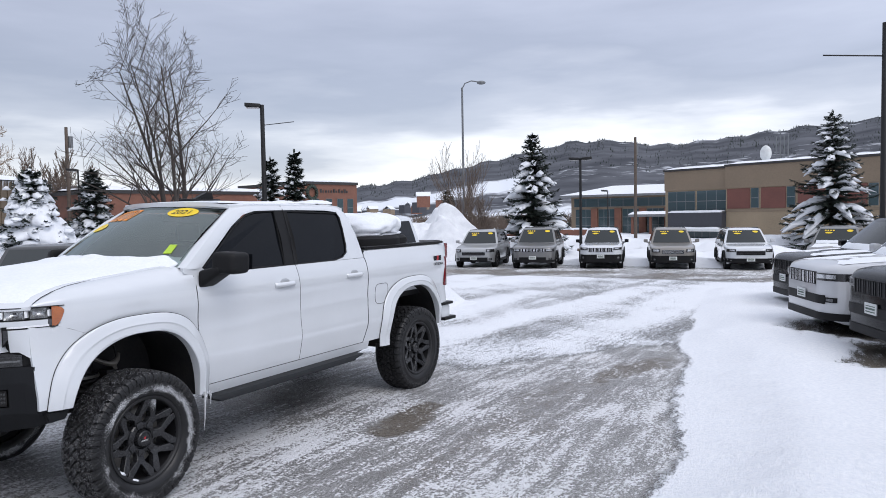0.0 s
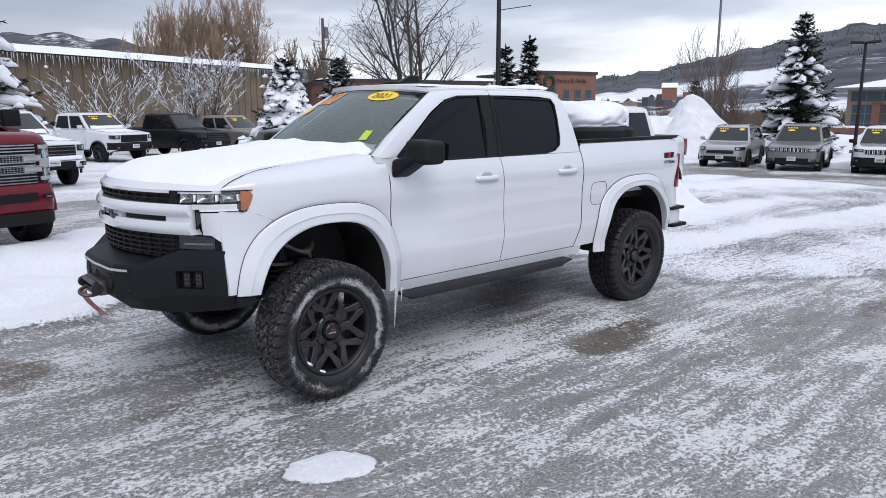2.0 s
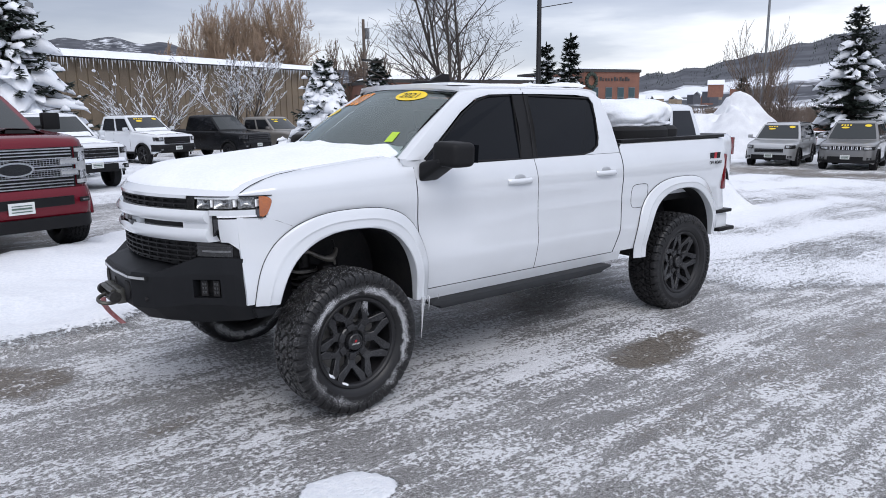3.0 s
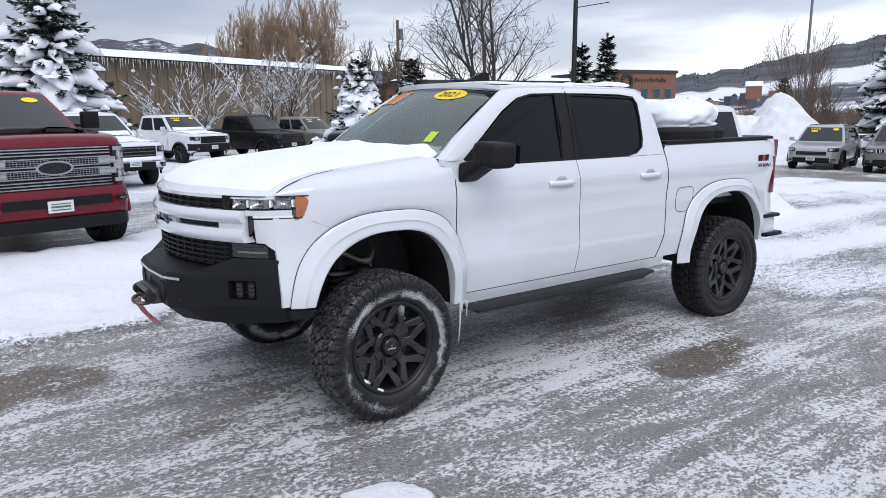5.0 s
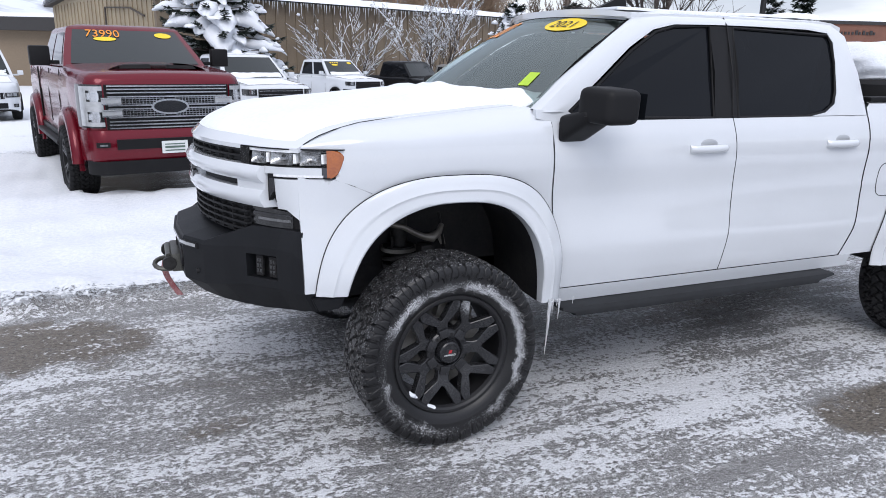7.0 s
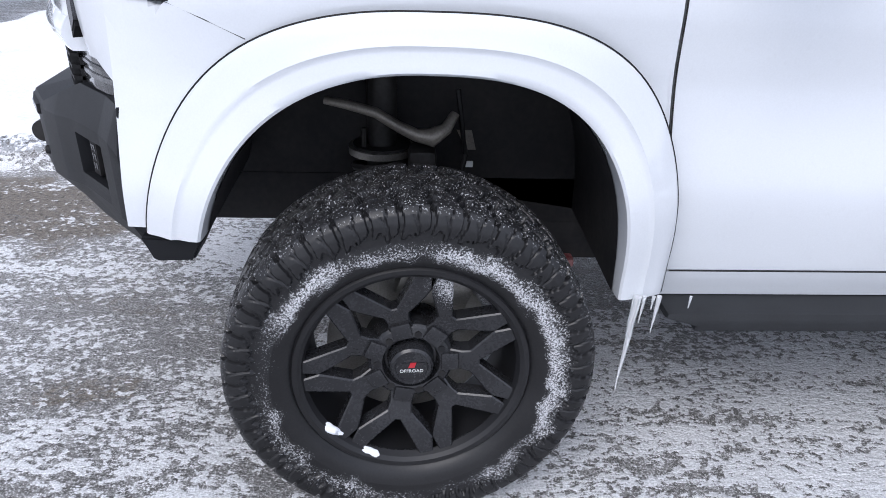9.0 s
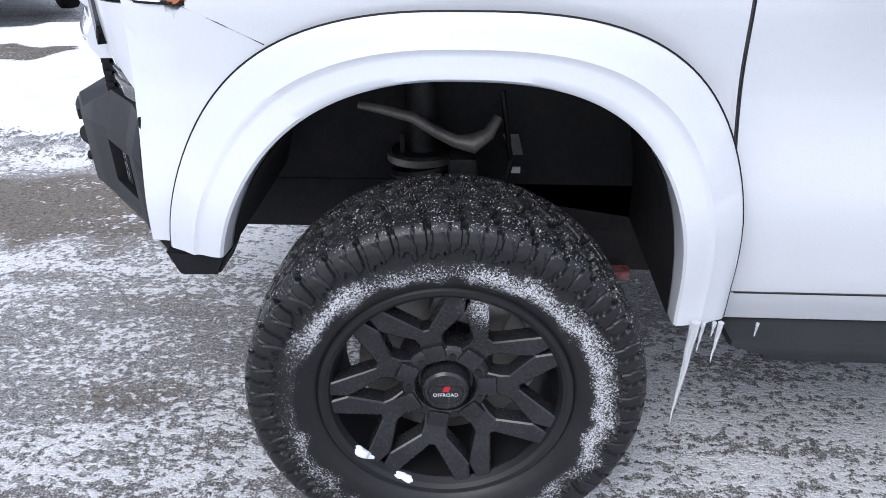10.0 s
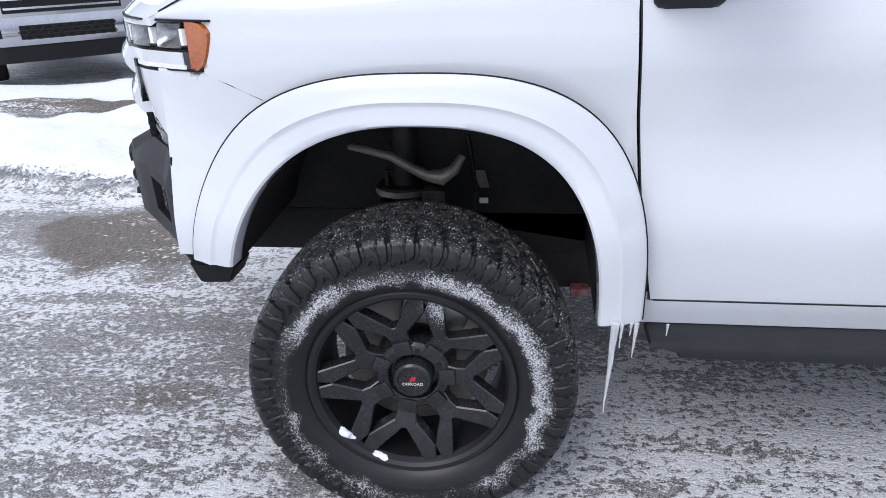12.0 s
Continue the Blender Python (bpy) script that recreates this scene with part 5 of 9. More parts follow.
        cols.append([(bx(a) + lean + back + 0.03, y * 0.985, tz), (bx(a) + lean, y, zt), (bx(a) - 0.010, y, zm), (bx(a) - 0.009, y, zm - 0.18 * (zm - zl)), (bx(a) - 0.007, y, zl + 0.22 * (zm - zl)), (bx(a) - 0.006, y, zl),
                     (bx(a) + tuck, y * 0.985, zb), (bx(a) + tuck * 2.2, y * 0.95, zb + 0.015)])
    vs = [[bm.verts.new(p) for p in c] for c in cols]
    for i, (a, b) in enumerate(zip(vs, vs[1:])):
        for j in range(len(a) - 1):
            side_ = i - len(half) + 1
            if j == 3 and side_ in (4, -5):
                # a sunk lamp pocket in each wing, deeper towards the outer end
                q4 = (a[j], b[j], b[j + 1], a[j + 1])
                sg = 1 if side_ > 0 else -1
                inner = [bm.verts.new((v.co.x + 0.052, v.co.y - sg * 0.030, v.co.z - 0.004)) for v in q4]
                bm.faces.new(inner)
                for k in range(4):
                    bm.faces.new((q4[k], q4[(k + 1) % 4], inner[(k + 1) % 4], inner[k]))
            else:
                bm.faces.new((a[j], b[j], b[j + 1], a[j + 1]))
    bmesh.ops.recalc_face_normals(bm, faces=bm.faces)
    bmesh.ops.bevel(bm, geom=[e for e in bm.edges if not e.is_boundary], offset=0.003, segments=1, affect="EDGES", clamp_overlap=True)
    bumper = part("front_bumper", bm, M_STEEL, t, "black folded-steel front bumper", angle=10)
    bm = bmesh.new()
    grid(bm, lambda u, v: (bx(-0.42 + 0.84 * u) - 0.020, -0.42 + 0.84 * u, 0.918 + 0.030 * v), 12, 1)
    rim_in(bm, (1, 0, 0), 0.02)
    lb = part("light_bar", bm, M_BLACK, bumper, "slim light bar")
    bm = bmesh.new()
    grid(bm, lambda u, v: (bx(-0.41 + 0.82 * u) - 0.022, -0.41 + 0.82 * u, 0.925 + 0.016 * v), 12, 1)
    rim_in(bm, (1, 0, 0), 0.01)
    part("bar_lens", bm, M_LED, lb)
    for s in (-1, 1):
        # dark plate on the steel, painted for the shade inside an opening
        bm = bmesh.new()
        pts = [(-0.052, 0.0), (-0.030, 0.052), (0.030, 0.052), (0.052, 0.0), (0.030, -0.052), (-0.030, -0.052)]
        slab(bm, [(bx(0.235 + a) - 0.016, s * (0.235 + a), 0.845 + b) for a, b in pts], (0.008, 0, 0))
        part("bumper_opening", bm, M_VOID, bumper, smooth=False)
        bm = bmesh.new()
        cyl(bm, (bx(0.40) - 0.014, s * 0.40, 0.80), (bx(0.40), s * 0.40, 0.80), 0.014, seg=10)
        part("bolt", bm, M_VOID, bumper)
        # end cap under the flare's foot
        bm = bmesh.new()
        slab(bm, [(-0.668, s * 0.972, 0.779), (-0.512, s * 0.985, 0.779), (-0.540, s * 0.985, 0.722), (-0.640, s * 0.972, 0.712)], (0, -s * 0.11, 0))
        bmesh.ops.bevel(bm, geom=bm.edges[:], offset=0.006, segments=2, affect="EDGES", clamp_overlap=True)
        part("bumper_end", bm, M_STEEL, bumper)
        # lamp pocket in the wing
        A, B = Vector((bx(0.56) - 0.008, s * 0.56, 0.885)), Vector((bx(0.805) - 0.008, s * 0.805, 0.885))
        d = (B - A)
        out = Vector((d.y, -d.x, 0)).normalized()
        out = out if out.x < 0 else -out
        for q in (0.62, 0.86):
            c = A + d * q - out * 0.022
            bm = bmesh.new()
            box(bm, -0.021, 0.021, -0.002, 0.012, -0.050, 0.050, 0.001)
            bmesh.ops.transform(bm, matrix=Matrix.Translation(c) @ (-out).to_track_quat("Y", "Z").to_matrix().to_4x4(), verts=bm.verts)
            pod = part("led_pod", bm, M_VOID, bumper)
            for zz in (-0.026, 0.0, 0.026):
                for xx in (-0.008, 0.008):
                    bm = bmesh.new()
                    box(bm, xx - 0.006, xx + 0.006, -0.004, -0.001, zz - 0.009, zz + 0.009, 0.001)
                    bmesh.ops.transform(bm, matrix=Matrix.Translation(c) @ (-out).to_track_quat("Y", "Z").to_matrix().to_4x4(), verts=bm.verts)
                    part("led_lens", bm, M_LAMPDARK, pod)
    bm = bmesh.new()
    slab(bm, [(-1.204, -0.02, 0.845), (-1.204, 0.0, 0.890), (-1.204, 0.02, 0.845), (-1.204, 0.0, 0.857)], (0.006, 0, 0))
    part("maker_mark", bm, M_VOID, bumper, smooth=False)
    # winch fairlead and hook with its red strap
    bm = bmesh.new()
    box(bm, -1.238, -1.163, -0.16, 0.16, 0.735, 0.835, 0.012)
    win = part("winch_fairlead", bm, M_WINCH, bumper, "grey winch fairlead")
    for z in (0.755, 0.815):
        bm = bmesh.new()
        cyl(bm, (-1.248, -0.13, z), (-1.248, 0.13, z), 0.018, seg=12)
        part("roller", bm, M_WINCH, win)
    for y in (-0.15, 0.15):
        bm = bmesh.new()
        cyl(bm, (-1.248, y - 0.018, 0.785), (-1.248, y + 0.018, 0.785), 0.036, seg=14)
        part("roller_end", bm, M_UNDER, win)
    bm = bmesh.new()
    tube(bm, [(-1.253 - 0.07 * math.sin(a), -0.02 + 0.035 * math.cos(a), 0.775 - 0.05 * (1 - math.cos(a)) * 0.5) for a in np.linspace(0.2, 5.6, 16)], 0.013, 8)
    part("winch_hook", bm, M_WINCH, win)
    bm = bmesh.new()
    pts = [(-1.283, 0.10, 0.735), (-1.293, 0.05, 0.70), (-1.278, -0.01, 0.665), (-1.253, -0.07, 0.63), (-1.223, -0.125, 0.595)]
    vs = [(bm.verts.new(p), bm.verts.new((p[0] + 0.03, p[1] - 0.018, p[2] + 0.004))) for p in pts]
    for a, b in zip(vs, vs[1:]):
        bm.faces.new((a[0], b[0], b[1], a[1]))
    rim_in(bm, (0.2, 0.7, 0), 0.008)
    part("hook_strap", bm, M_TOWRED, win, "faded red hook strap")
    # frame, axles, suspension
    for s in (-1, 1):
        bm = bmesh.new()
        box(bm, -0.75, 4.35, s * 0.36, s * 0.46, 0.60, 0.76, 0.01)
        part("frame_rail", bm, M_VOID, t)
        bm = bmesh.new()
        tube(bm, [(-0.25, s * 0.62, 1.03), (-0.19, s * 0.63, 1.022), (-0.11, s * 0.64, 1.003), (-0.05, s * 0.645, 0.968), (0.0, s * 0.65, 0.945), (0.045, s * 0.65, 0.938), (0.085, s * 0.64, 0.962), (0.11, s * 0.62, 1.0)], [0.011, 0.0135, 0.0145, 0.0155, 0.018, 0.027, 0.018, 0.013], 10)
        part("upper_control_arm", bm, M_ARM, t, "cast upper control arm")
        bm = bmesh.new()
        cyl(bm, (-0.097, s * 0.52, 0.868), (-0.097, s * 0.52, 0.880), 0.085, seg=24)
        for k in range(3):
            cyl(bm, (-0.097, s * 0.52, 0.58 + 0.09 * k), (-0.097, s * 0.52, 0.60 + 0.09 * k), 0.088, seg=20)
        cyl(bm, (-0.097, s * 0.52, 0.45), (-0.097, s * 0.52, 1.15), 0.045, seg=14)
        cyl(bm, (-0.147, s * 0.56, 0.87), (-0.147, s * 0.56, 0.935), 0.008, seg=8)
        part("strut", bm, M_UNDER, t)
        bm = bmesh.new()
        cyl(bm, (-0.097, s * 0.52, 0.852), (-0.097, s * 0.52, 0.872), 0.098, seg=28)
        part("strut_spacer", bm, M_ALU, t, "bare metal strut spacer")
        bm = bmesh.new()
        n_ = 60
        tube(bm, [(-0.097 + 0.082 * math.cos(a), s * 0.52 + 0.082 * math.sin(a), 0.60 + 0.25 * i / n_) for i, a in enumerate(np.linspace(0, 6 * math.pi, n_ + 1))], 0.011, 6)
        part("coil_spring", bm, M_UNDER, t)
        bm = bmesh.new()
        box(bm, -0.02, 0.06, s * 0.56, s * 0.66, 0.45, 0.90, 0.02)
        part("knuckle", bm, M_UNDER, t)
        bm = bmesh.new()
        cyl(bm, (-0.1, s * 0.42, 0.50), (0.02, s * 0.72, 0.38), 0.04, seg=10)
        cyl(bm, (0.25, s * 0.42, 0.50), (0.02, s * 0.72, 0.38), 0.04, seg=10)
        part("lower_control_arm", bm, M_UNDER, t)
        bm = bmesh.new()
        box(bm, 0.150, 0.180, s * 0.485, s * 0.490, 0.795, 0.815, 0.003)
        part("sticker_tag", bm, M_PAPER, t)
        bm = bmesh.new()
        slab(bm, [(0.125, s * 0.50, 0.915), (0.17, s * 0.50, 0.915), (0.185, s * 0.50, 0.855), (0.155, s * 0.50, 0.855)], (0, -s * 0.004, 0))
        part("bracket_plate", bm, M_ARM, t)
        bm = bmesh.new()
        tube(bm, [(0.12, s * 0.55, 1.05), (0.135, s * 0.56, 0.95), (0.15, s * 0.56, 0.86), (0.13, s * 0.60, 0.78), (0.05, s * 0.68, 0.60)], 0.008, 6)
        part("brake_hose", bm, M_BLACK, t)
    bm = bmesh.new()
    box(bm, -0.45, 0.75, -0.42, 0.42, 0.60, 1.30, 0.03)
    part("engine_block", bm, M_VOID, t)
    bm = bmesh.new()
    box(bm, 0.55, 2.75, -0.80, 0.80, 0.62, 0.72, 0.02)
    part("floor_pan", bm, M_VOID, t)
    bm = bmesh.new()
    box(bm, 0.46, 0.52, -0.50, 0.50, 0.455, 0.485, 0.008)
    part("lift_crossmember", bm, M_TOWRED, t, "red lift-kit crossmember")
    bm = bmesh.new()
    cyl(bm, (WB, -0.75, HUBZ), (WB, 0.75, HUBZ), 0.055, seg=14)
    bmesh.ops.create_uvsphere(bm, u_segments=16, v_segments=10, radius=0.15, matrix=Matrix.Translation((WB, 0, HUBZ)))
    part("rear_axle", bm, M_UNDER, t)
    bm = bmesh.new()
    box(bm, 2.80, 4.44, -0.83, 0.83, 1.04, 1.10)
    part("bed_floor", bm, M_BLACK, t)
    bm = bmesh.new()
    box(bm, 4.43, 4.48, -0.86, 0.86, 0.98, 1.63, 0.015)
    part("tailgate", bm, M_WHITE, t)
    bm = bmesh.new()
    box(bm, 4.40, 4.60, -0.93, 0.93, 0.66, 0.86, 0.03)
    rb = part("rear_bumper", bm, M_WHITE, t)
    for s in (-1, 1):
        bm = bmesh.new()
        box(bm, 4.36, 4.64, s * 0.62, s * 0.955, 0.86, 0.895, 0.012)
        box(bm, 4.40, 4.68, s * 0.70, s * 0.97, 0.67, 0.71, 0.012)
        part("bumper_step", bm, M_BLACK, rb)
    return t


def slim(t):
    """Draws the cab and bed sides in a little behind the front wheels, as the waisted body has them."""
    keep = ("fender_flare", "flare_gasket", "wheel_well_liner", "wing_mirror", "mirror_arm", "mirror_glass", "rear_bumper", "bumper_step", "windscreen", "windscreen_seal", "roof", "cowl", "bonnet",
            "strut", "knuckle", "upper_control_arm", "lower_control_arm", "frame_rail", "inner_fender", "year_sticker", "lettering", "price_sticker", "sales_sticker", "lime_tag", "running_board", "roof_antenna")
    for ob in t.children_recursive:
        nm = ob.name.split(".")[0]
        if nm in ("fender_flare", "flare_gasket", "wheel_well_liner") and ob.data.vertices[0].co.x > 2:
            # the rear flares sit closer to the body
            for v in ob.data.vertices:
                v.co.y -= math.copysign(0.045, v.co.y)
                v.co.x -= 0.035 * min(1, max(0, (3.75 - v.co.x) / 0.6))
            continue
        if nm in keep and not (nm == "lettering" and ob.parent.name.startswith("bed_side")):
            continue
        for v in ob.data.vertices:
            x, y, z = v.co
            back = min(1, max(0, (x - 0.35) / 0.6))
            low = 1 - min(1, max(0, (z - 1.60) / 0.5))
            wy = min(1, max(0, (abs(y) - 0.55) / 0.3)) * min(1, max(0, (x + 0.45) / 0.6)) * low
            v.co = (x + 0.048 * (x + 2.36) / 4.1 * back * low, y - math.copysign(0.048 * wy, y), z)


def tyre_mesh(N=836, cell=0.0042):
    """An all-terrain tyre: interlocking tread blocks, and shoulder lugs that run down the outer sidewall."""
    env = [(-0.118, 0.300), (-0.136, 0.315), (-0.149, 0.338), (-0.155, 0.362), (-0.1575, 0.388), (-0.160, 0.408), (-0.1605, 0.426), (-0.154, 0.445),
           (-0.140, 0.4575), (-0.118, 0.4632), (-0.06, 0.4668), (0.0, 0.468), (0.06, 0.4668), (0.118, 0.4632), (0.140, 0.4575), (0.155, 0.445),
           (0.172, 0.420), (0.176, 0.380), (0.170, 0.340), (0.145, 0.300)]
    ey, er = np.array([p[0] for p in env]), np.array([p[1] for p in env])
    arc = np.concatenate([[0], np.cumsum(np.hypot(np.diff(ey), np.diff(er)))])
    a_in = float(np.interp(16, np.arange(20), arc))
    st = np.concatenate([np.arange(0, 0.075, 0.009), np.arange(0.075, a_in, cell), np.linspace(a_in, arc[-1], 10)])
    py, pr = np.interp(st, arc, ey), np.interp(st, arc, er)
    ker = np.ones(3) / 3
    py[1:-1], pr[1:-1] = np.convolve(py, ker, "valid"), np.convolve(pr, ker, "valid")
    ty, tr = np.gradient(py), np.gradient(pr)
    ln = np.hypot(ty, tr)
    ny, nr = -tr / ln, ty / ln
    pitch = 38
    ang = np.arange(N) / N * 2 * math.pi
    A, Y = np.meshgrid(ang, py, indexing="ij")
    R = np.broadcast_to(pr, A.shape)
    tri = lambda x: 2 * np.abs(2 * (x - np.floor(x + 0.5))) - 1
    ph = A * pitch / (2 * math.pi)
    H = np.ones(A.shape)

    def groove(v, w):
        """1 away from the groove's middle line v = 0, 0 in it."""
        return smooth01(w * 0.5, w * 0.5 + 0.035, np.abs(v))
    fr = lambda x: x - np.floor(x + 0.5)
    side = np.where(Y < 0, 0.0, 0.5)
    # centre and intermediate blocks
    mid = np.abs(Y) < 0.100 + 0.008 * tri(2 * ph + side)
    z0 = Y + 0.015 * tri(ph + 0.25)
    row = (z0 > 0).astype(float)
    H = np.minimum(H, np.where(mid, smooth01(0.003, 0.006, np.abs(z0)), 1))
    zq = np.abs(Y) - 0.052 - 0.010 * tri(ph * 1.0 + side + 0.1)
    H = np.minimum(H, np.where(mid, smooth01(0.003, 0.006, np.abs(zq)), 1))
    band = (zq > 0).astype(float)
    lat = fr(ph + 0.5 * row + 0.37 * band + Y * (9 - 20 * row) * (1 - 0.4 * band))
    H = np.minimum(H, np.where(mid, groove(lat, 0.19), 1))
    half = fr(ph + 0.5 * row + 0.37 * band + 0.5 - Y * (7 - 13 * row))
    H = np.minimum(H, np.where(mid, 0.45 + 0.55 * groove(half, 0.07), 1))
    # the zigzag channel inside the shoulder
    zs = np.abs(Y) - 0.100 - 0.008 * tri(2 * ph + side)
    H = np.minimum(H, smooth01(0.003, 0.006, np.abs(zs)))
    # shoulder lugs
    sh = zs > 0
    down = np.clip((0.460 - R) / 0.06, 0, 1.4) * sh * (np.abs(Y) > 0.125)
    q = ph + side + 0.10 * tri(np.abs(Y) * 24) * (down < 0.01) + 0.07 * np.sin(down * 3.4)
    H = np.minimum(H, np.where(sh, groove(fr(q), 0.13), 1))
    cut_ = fr(q + 0.5 + 0.30 * np.abs(down - 0.45))
    H = np.minimum(H, np.where(sh & (down > 0.05), 0.55 + 0.45 * groove(cut_, 0.02), 1))
    cut2 = fr(q + 0.24 + 0.42 * down)
    H = np.minimum(H, np.where(sh & (down > 0.30), 0.62 + 0.38 * groove(cut2, 0.02), 1))
    odd = np.floor(q + 0.5) % 2
    low = 0.391 + 0.010 * odd + 0.007 * tri(q * 2 + 0.2) + 0.003 * tri(q * 5)
    H = np.where(sh & (R < 0.445) & (np.abs(Y) > 0.13), np.minimum(H, smooth01(-0.002, 0.003, R - low)), H)
    D = np.where(np.abs(Y) < 0.146, 0.0165, 0.008)
    D = np.where(R < 0.39, 0.007 * smooth01(0.340, 0.385, R), D)
    D = np.where(Y > 0.16, 0.0, D)
    rnd = np.random.RandomState(5)
    off = D * (1 - H) + 0.0007 * rnd.rand(*A.shape) * (H > 0.9) * (np.abs(Y) < 0.13)
    # fine raised rings on the sidewall
    off = off - 0.0016 * np.exp(-((R - 0.352) / 0.003) ** 2) * (Y < -0.1) - 0.0022 * np.exp(-((R - 0.330) / 0.003) ** 2) * (Y < -0.1)
    RR, YY = R - off * nr, Y - off * ny
    RR = 0.30 + (RR - 0.30) * 1.085
    co = np.stack([RR * np.cos(A), YY, RR * np.sin(A)], -1).reshape(-1, 3)
    m = len(py)
    bm = bmesh.new()
    vs = [bm.verts.new(c) for c in co]
    for i in range(N):
        a, b = i * m, ((i + 1) % N) * m
        for j in range(m - 1):
            bm.faces.new((vs[a + j], vs[a + j + 1], vs[b + j + 1], vs[b + j]))
    return bm


def build_wheel_meshes():
    """The near wheels' parts, built once about the hub; outboard is -y."""
    out = {}
    out["tyre"] = tyre_mesh()
    # rim barrel and lip
    bm = bmesh.new()
    lathe(bm, [(-0.105, 0.272), (-0.122, 0.280), (-0.130, 0.290), (-0.131, 0.302), (-0.124, 0.308), (-0.112, 0.306), (-0.110, 0.292), (-0.06, 0.285), (0.0, 0.262), (0.09, 0.262), (0.12, 0.30)], 80)
    out["rim"] = bm
    # spokes
    bm = bmesh.new()

    def bar(A, B, wa, wb, ya, yb, dep=0.045, ch=0.007):
        A, B = Vector((A[0], 0, A[1])), Vector((B[0], 0, B[1]))
        d = (B - A).normalized()
        nrm = Vector((-d.z, 0, d.x))
        rows = []
        for p, w, y in ((A, wa, ya), (B, wb, yb)):
            rows.append([bm.verts.new(p + nrm * (k * w / 2) + Vector((0, y + dy, 0))) for k, dy in ((-1, dep), (-1, ch), (-1 + 2 * ch / w, 0), (1 - 2 * ch / w, 0), (1, ch), (1, dep))])
        for j in range(6):
            bm.faces.new((rows[0][j], rows[0][(j + 1) % 6], rows[1][(j + 1) % 6], rows[1][j]))
        bm.faces.new(rows[0])
        bm.faces.new(rows[1][::-1])
    pol = lambda r, a: (r * math.cos(a), r * math.sin(a))
    dish = lambda r: interp(r, [(0.09, -0.066), (0.15, -0.086), (0.205, -0.102), (0.27, -0.114), (0.30, -0.117)])

    def plate(pts, dep=0.046, ch=0.0038):
        """A forged spoke: outline in the wheel's plane, chamfered and given depth, lying on the dished face."""
        n_ = len(pts)
        P_ = [Vector((p[0], p[1])) for p in pts]
        inn = []
        for q in range(n_):
            d0, d1 = (P_[q] - P_[q - 1]).normalized(), (P_[(q + 1) % n_] - P_[q]).normalized()
            nn = Vector((d0.y + d1.y, -d0.x - d1.x))
            nn = nn.normalized() / max(0.45, nn.length / 2)
            inn.append(P_[q] + nn * ch)
        fr = [bm.verts.new((p.x, dish(p.length), p.y)) for p in inn]
        ed = [bm.verts.new((p.x, dish(p.length) + ch * 0.9, p.y)) for p in P_]
        bk = [bm.verts.new((p.x, dish(p.length) + dep, p.y)) for p in P_]
        h_ = n_ // 2
        for R_ in (fr[:h_], fr[:h_ - 1:-1]):
            for q in ((1, 2, 8, 9), (2, 3, 7, 8), (3, 4, 5, 6, 7)):
                bm.faces.new([R_[w_] for w_ in q])
        L_ = fr[:h_ - 1:-1]
        bm.faces.new((L_[0], fr[0], fr[1], L_[1]))
        bm.faces.new((L_[1], fr[1], fr[9], L_[9]))
        for q in range(n_):
            z_ = (q + 1) % n_
            bm.faces.new((fr[q], fr[z_], ed[z_], ed[q]))
            bm.faces.new((ed[q], ed[z_], bk[z_], bk[q]))
    PITCH = 360 / 7
    for k in range(7):
        a = radians(259 + PITCH * k)
        right = [(0.100, radians(19.0)), (0.135, radians(12.4)), (0.158, radians(12.2)), (0.214, radians(23.4)), (0.236, radians(25.69)), (0.292, radians(23.6)), (0.292, radians(16.6)), (0.272, radians(15.6)), (0.191, radians(4.6)), (0.179, radians(2.0))]
        loop = [pol(r_, a + t_) for r_, t_ in right] + [pol(r_, a - t_) for r_, t_ in right[::-1]]
        plate(loop)
        # raised segment of the lip across each fork's window
        bar(pol(0.284, a - radians(15.0)), pol(0.289, a), 0.012, 0.012, -0.112, -0.112, 0.02, 0.003)
        bar(pol(0.289, a), pol(0.284, a + radians(15.0)), 0.012, 0.012, -0.112, -0.112, 0.02, 0.003)
    out["spokes"] = bm
    bm = bmesh.new()
    lathe(bm, [(-0.050, 0.0), (-0.050, 0.068), (-0.078, 0.076), (-0.080, 0.082), (-0.074, 0.104), (-0.066, 0.112), (-0.03, 0.118), (0.05, 0.124)], 56)
    out["hub"] = bm
    for k in range(7):
        a = radians(259 + PITCH * k)
        c, s_ = math.cos(a), math.sin(a)
        bm = bmesh.new()
        box(bm, -0.020, 0.026, -0.014, 0.03, -0.026, 0.026, 0.006, m=Matrix(((c, 0, -s_, 0.098 * c), (0, 1, 0, -0.072), (s_, 0, c, 0.098 * s_), (0, 0, 0, 1))))
        out["hub_rib%d" % k] = bm
    bm = bmesh.new()
    lathe(bm, [(-0.096, 0.0), (-0.096, 0.041), (-0.102, 0.044), (-0.102, 0.050), (-0.096, 0.056), (-0.078, 0.060), (-0.05, 0.062)], 44)
    out["centre_cap"] = bm
    # dark discs that paint the shade of the hub's lug holes
    for k in range(7):
        a = radians(259 + PITCH * (k + 0.5))
        bm = bmesh.new()
        cyl(bm, (0.088 * math.cos(a), -0.060, 0.088 * math.sin(a)), (0.088 * math.cos(a), -0.0805, 0.088 * math.sin(a)), 0.0095, seg=10)
        out["lug_nut%d" % k] = bm
    bm = bmesh.new()
    lathe(bm, [(0.03, 0.06), (0.03, 0.222), (0.06, 0.222)], 48)
    out["brake_disc"] = bm
    bm = bmesh.new()
    box(bm, -0.10, 0.10, -0.01, 0.08, 0.14, 0.235, 0.02)
